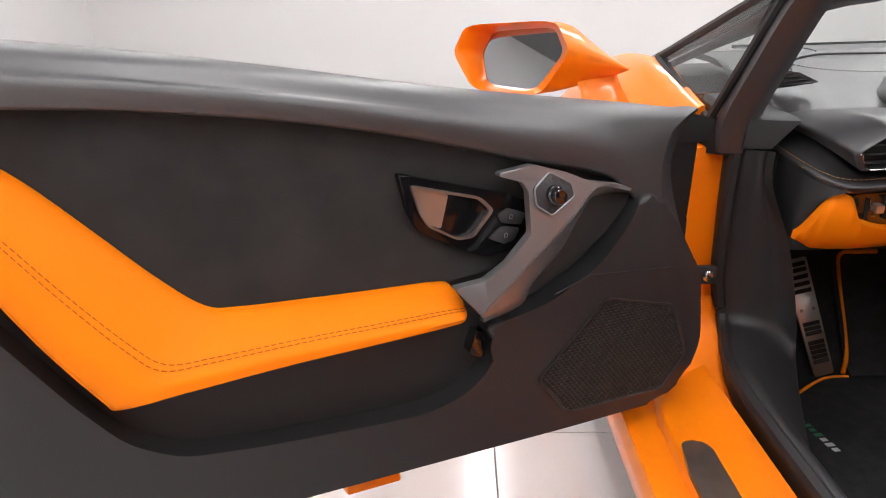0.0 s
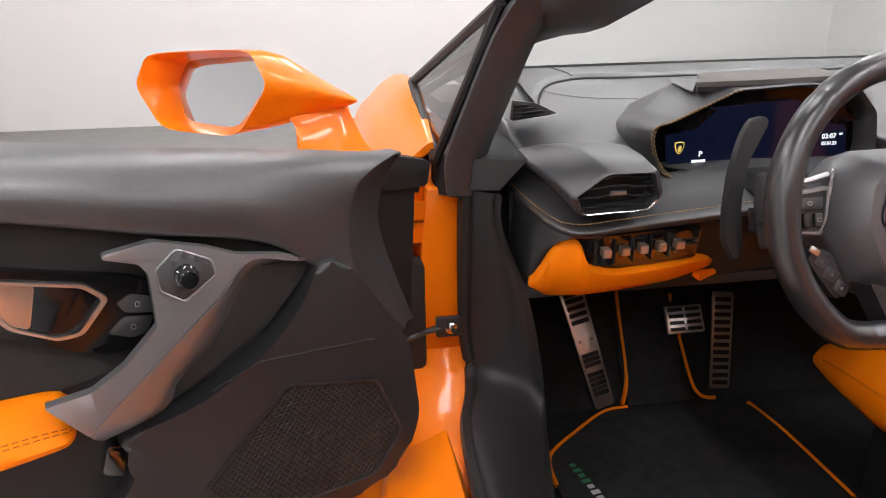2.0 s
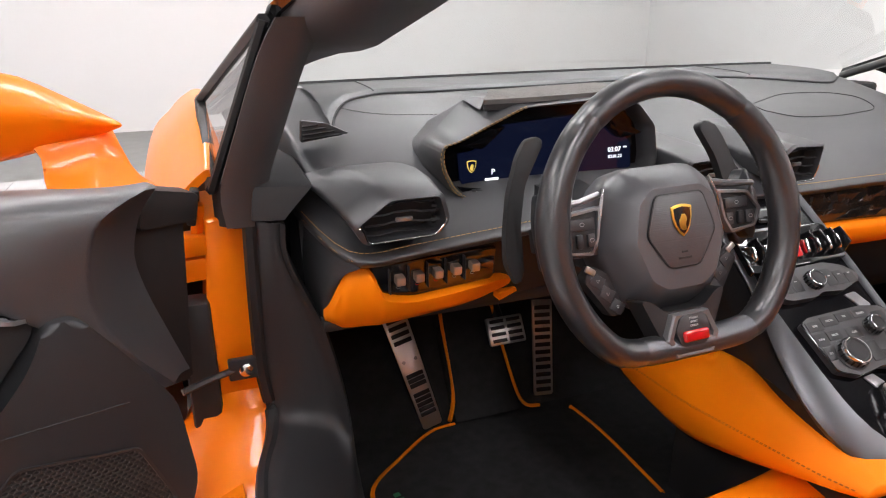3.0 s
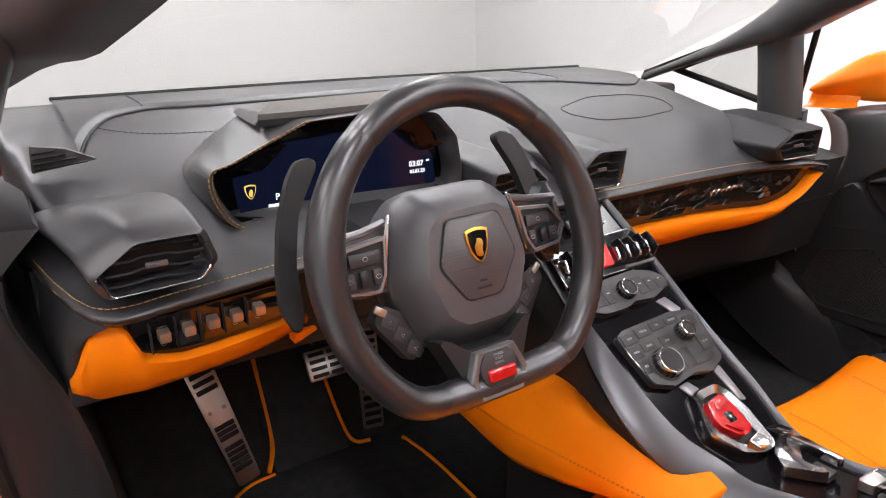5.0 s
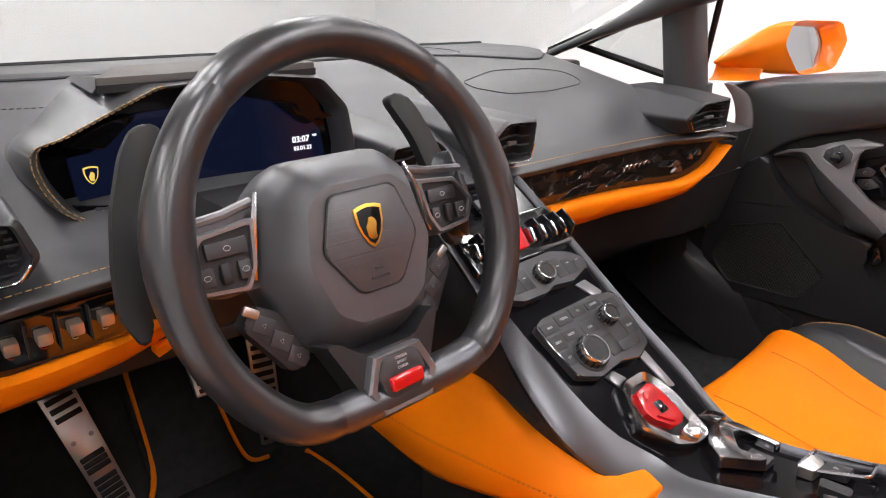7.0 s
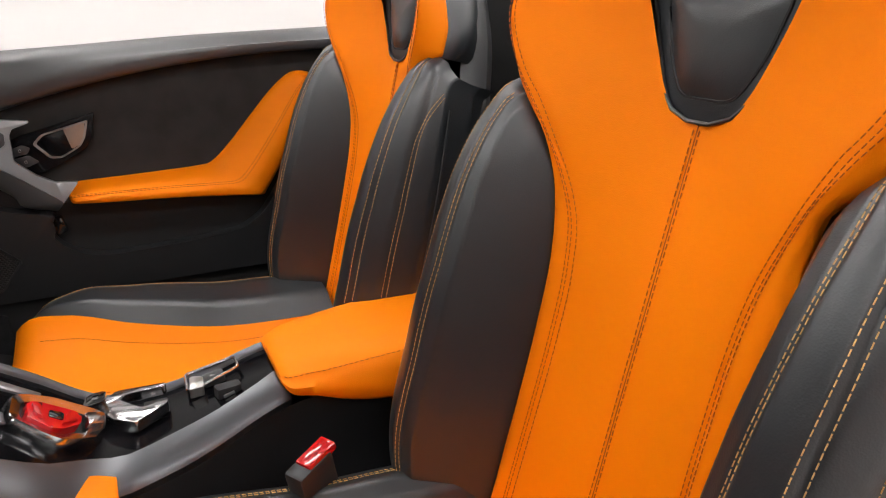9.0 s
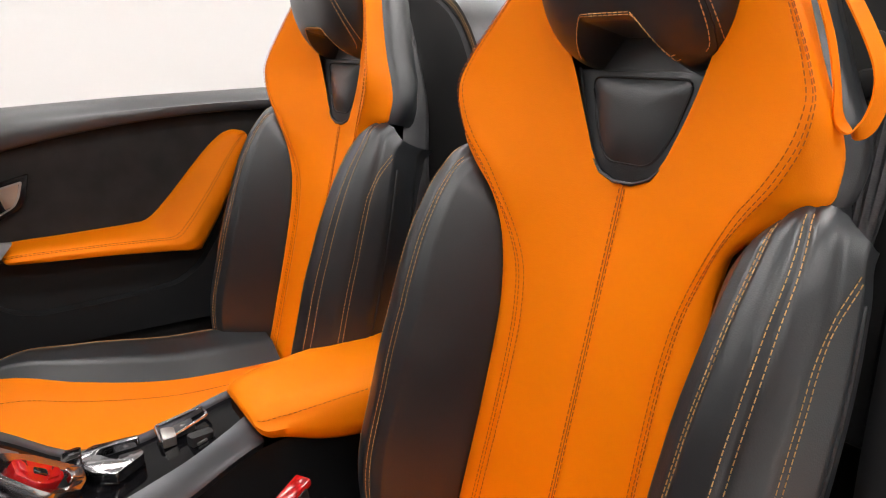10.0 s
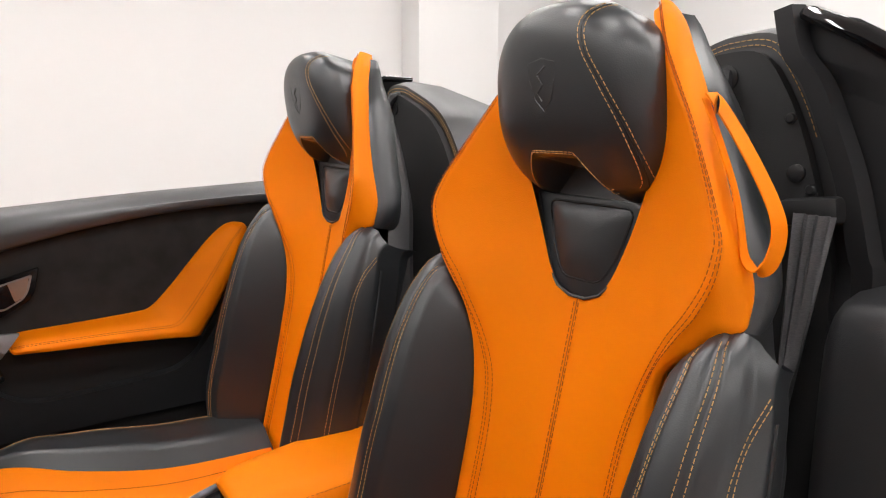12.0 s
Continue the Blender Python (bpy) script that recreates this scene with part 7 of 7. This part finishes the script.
        part("press_stud", lathe([(0.0085, 0), (0.008, 0.003), (0.004, 0.0045), (0.0005, 0.0048)], 18, Matrix.Translation(W0(-0.5229, 0.254, 1.053)) @ axes((0, 0, 0), (-0.77, -s * 0.64, 0), (0, 0, 1), (s * 0.64, 0.77, 0)).to_3x3().to_4x4()), PIANO, st)
    return t


car_seat(-0.325, 0.211, 0.828, -1, "black and orange leather driver seat with belt loop")
car_seat(0.375, 0.209, 0.833, 0, "black and orange leather passenger seat beside the console")

# belt buckles
bk = component("belt_buckle", "black seat belt buckle with red release button", (-0.095, 0.510, 0.428))
part("housing", block((0.030, 0.055, 0.075), pose(0, 0, -0.07, -12, 0, 30), 0.006), PLASTIC, bk)
part("release_button", block((0.024, 0.046, 0.012), pose(0, 0, -0.002, -12, 0, 30), 0.003), RED, bk, "red release button")
part("stalk", block((0.022, 0.030, 0.14), pose(0, 0, -0.186), 0.004), DARK, bk)


# ---- behind the seats ----
rear = component("rear_deck", "black rear deck with two raised humps", (0.015, -0.2, 0.9))


def rpart(name, bm, mat, parent=None, label="", sharp=40.0):
    bm.transform(Matrix.Translation((-0.015, 0.2, -0.9)))
    return part(name, bm, mat, parent or rear, label, sharp)


HUMP = [(-0.53, 0.55), (-0.545, 0.885), (-0.516, 0.979), (-0.490, 1.050), (-0.462, 1.104), (-0.430, 1.142), (-0.380, 1.146), (-0.330, 1.134), (-0.22, 1.085), (-0.15, 1.00), (-0.115, 0.90), (-0.10, 0.55)]
HC = np.array((-0.32, 0.90))
for X, dz in ((lambda v: v, 0.0), (lambda v: 0.05 - v, -0.022)):
    outl = spline(HUMP[1:-1], 4)
    outl = [HUMP[0]] + outl + [HUMP[-1]]
    hump = []
    for y, k, down in ((0.014, 0.985, 0.0), (0.004, 1.0, 0.0), (-0.02, 1.02, 0.0), (-0.08, 1.02, 0.006), (-0.20, 1.0, 0.035), (-0.40, 0.96, 0.085), (-0.80, 0.86, 0.14), (-1.30, 0.72, 0.18)):
        hump.append([(X(HC[0] + (x - HC[0]) * k), y, 0.55 if z < 0.6 else HC[1] + (z - HC[1]) * k - down + dz) for x, z in outl])
    h = rpart("hump", loft(hump), DASH_LEATHER, None, "black padded hump", sharp=60)
    for k in (0.955, 0.93):
        rpart("stitching", stitch([(X(HC[0] + (x - HC[0]) * k), 0.0158, HC[1] + (z - HC[1]) * k + dz) for x, z in outl[8:-2]]), THREAD, h)
    panel = [(X(HC[0] + (x - HC[0]) * 0.90), HC[1] + (z - HC[1]) * 0.90 + dz) if z > 0.6 else (X(x), 0.56) for x, z in outl]
    if X(1.0) < 0:
        panel = panel[::-1]
    rpart("bulkhead_panel", prism(panel, -0.030, -0.0165, axes((0, 0, 0), (1, 0, 0), (0, 0, 1), (0, -1, 0)), 0.004), LINING, None, "dark lining behind the seat")
    for k in range(5):
        rpart("vent_fin", tube([(X(-0.36 + 0.028 * k), -0.10, 1.126 - 0.014 * k + dz), (X(-0.33 + 0.028 * k), -0.24, 1.082 - 0.016 * k + dz), (X(-0.30 + 0.022 * k), -0.45, 1.02 - 0.014 * k + dz)], 0.008, 6, flat=0.6), PIANO, h)
    # hook, plugs and belt slot on the lining
    rpart("coat_hook", tube([(X(-0.378), 0.018, 1.098), (X(-0.378), 0.036, 1.094), (X(-0.382), 0.044, 1.078), (X(-0.384), 0.050, 1.066)], 0.010, 8), PLASTIC)
    rpart("hook_plate", lathe([(0.015, 0), (0.015, 0.003), (0.010, 0.005), (0.0005, 0.005)], 16, pose(X(-0.378), 0.030, 1.092 + dz, -90)), DARK)
    for px, pz, r in ((-0.474, 0.985, 0.010), (-0.492, 0.968, 0.006), (-0.462, 1.045, 0.006)):
        rpart("plug", lathe([(r, 0), (r, 0.003), (r * 0.7, 0.005), (0.0005, 0.005)], 16, pose(X(px), 0.030, pz + dz, -90)), PLASTIC)
    # upright trim and side panel outboard of the lining
    edge = spline([(-0.435, 1.160), (-0.449, 1.112), (-0.474, 1.080), (-0.498, 1.030), (-0.520, 0.976), (-0.540, 0.905), (-0.548, 0.860), (-0.552, 0.60)], 5)
    rpart("upright_trim", loft([[(X(x), 0.026, z + dz), (X(x - 0.004), 0.046, z + dz), (X(x - 0.026), 0.050, z + 0.004 + dz), (X(x - 0.034), 0.036, z + 0.004 + dz)] for x, z in edge], True), PLASTIC, None, "black upright trim beside the lining", sharp=60)
    rpart("side_panel", loft([[(X(x - 0.030), 0.030, z + dz), (X(x - 0.10), 0.055, z - 0.02 + dz), (X(x - 0.17), 0.060, z - 0.06 + dz), (X(x - 0.20), -0.10, z - 0.08 + dz), (X(x - 0.03), -0.12, z - 0.01 + dz)] for x, z in edge[:-5]], True), PLASTIC, None, "dark grey rear side panel", sharp=60)
    rpart("gloss_rail", tube([(X(-0.440), -0.05, 1.160 + dz), (X(-0.452), 0.015, 1.160 + dz), (X(-0.480), 0.040, 1.152 + dz), (X(-0.545), 0.055, 1.122 + dz), (X(-0.62), 0.055, 1.075 + dz), (X(-0.68), 0.02, 1.02 + dz)], [0.008, 0.010, 0.013, 0.016, 0.017, 0.014], 10, flat=0.7), PIANO, None, "gloss black side rail")
    sb = rpart("belt_slot", block((0.066, 0.030, 0.030), pose(X(-0.508), 0.050, 0.932 + dz, 0, 8, 0), 0.008), DARK, None, "belt outlet")
rpart("bridge", loft([[(x, -0.03, 0.55), (x, -0.04, 0.93), (x, -0.10, 0.955), (x, -0.9, 0.93), (x, -0.9, 0.55)] for x in (-0.20, 0.38)]), DASH_LEATHER, None, "black padded bridge between the humps")
gl = rpart("wind_deflector", sheet(lambda a, b: (-0.14 + 0.50 * a, -0.35 - 0.30 * b, 0.955 + 0.17 * b), 4, 4, 0.004), TINTED, None, "green tinted rear glass")
gl.visible_shadow = False
for X in ((lambda v: v), (lambda v: 0.08 - v)):
    sec = [(0.086, 0.45), (0.100, 0.60), (0.104, 0.80), (0.102, 0.840), (0.094, 0.860), (0.078, 0.870), (0.0, 0.888), (-0.30, 0.930), (-0.30, 0.45)]
    rpart("shoulder_trim", loft([[(X(x), y * k + 0.07 * (1 - k), z - d) for y, z in sec] for x, k, d in ((-0.556, 0.80, 0.020), (-0.562, 0.95, 0.006), (-0.574, 1.0, 0.0), (-0.70, 1.0, 0.0), (-0.86, 1.0, 0.02))]), DASH_LEATHER, None, "dark grey shoulder trim", sharp=40)
belt = component("seat_belt", "black woven seat belt", (-0.508, 0.070, 0.934))
fold_rows = []
for i in range(25):
    k = i / 24
    w = 0.021 * (1 - k) ** 1.1 + 0.0020
    cx, cy, cz = -0.012 + 0.018 * k, 0.004 + 0.012 * k, 0.012 - 0.36 * k
    top = [(cx + w * (j / 6 - 1), cy + 0.0045 * (1 - 0.6 * k) * math.sin(j * 1.9 + 2.2 * k), cz) for j in range(13)]
    fold_rows.append(top + [(x, y - 0.0016, z) for x, y, z in reversed(top)])
part("webbing", loft(fold_rows), BELT, belt, sharp=60)

# ---- floor tiles ----
# joints run with the room; each tile is a piece of its own near the car
TS = 0.80
bm = block((TS - 0.003, TS - 0.003, 0.006), None, 0.0008, 1)
ob0 = part("tile", bm, TILE, floor)
ob0.location = (-1.2 + TS / 2 - TS * 5, -0.1 + TS / 2 - TS * 6, -0.005)
for i in range(-5, 8):
    for j in range(-6, 7):
        if (i, j) == (-5, -6):
            continue
        o = ob0.copy()
        scene.collection.objects.link(o)
        o.location = (-1.2 + TS / 2 + TS * i, -0.1 + TS / 2 + TS * j, -0.005)
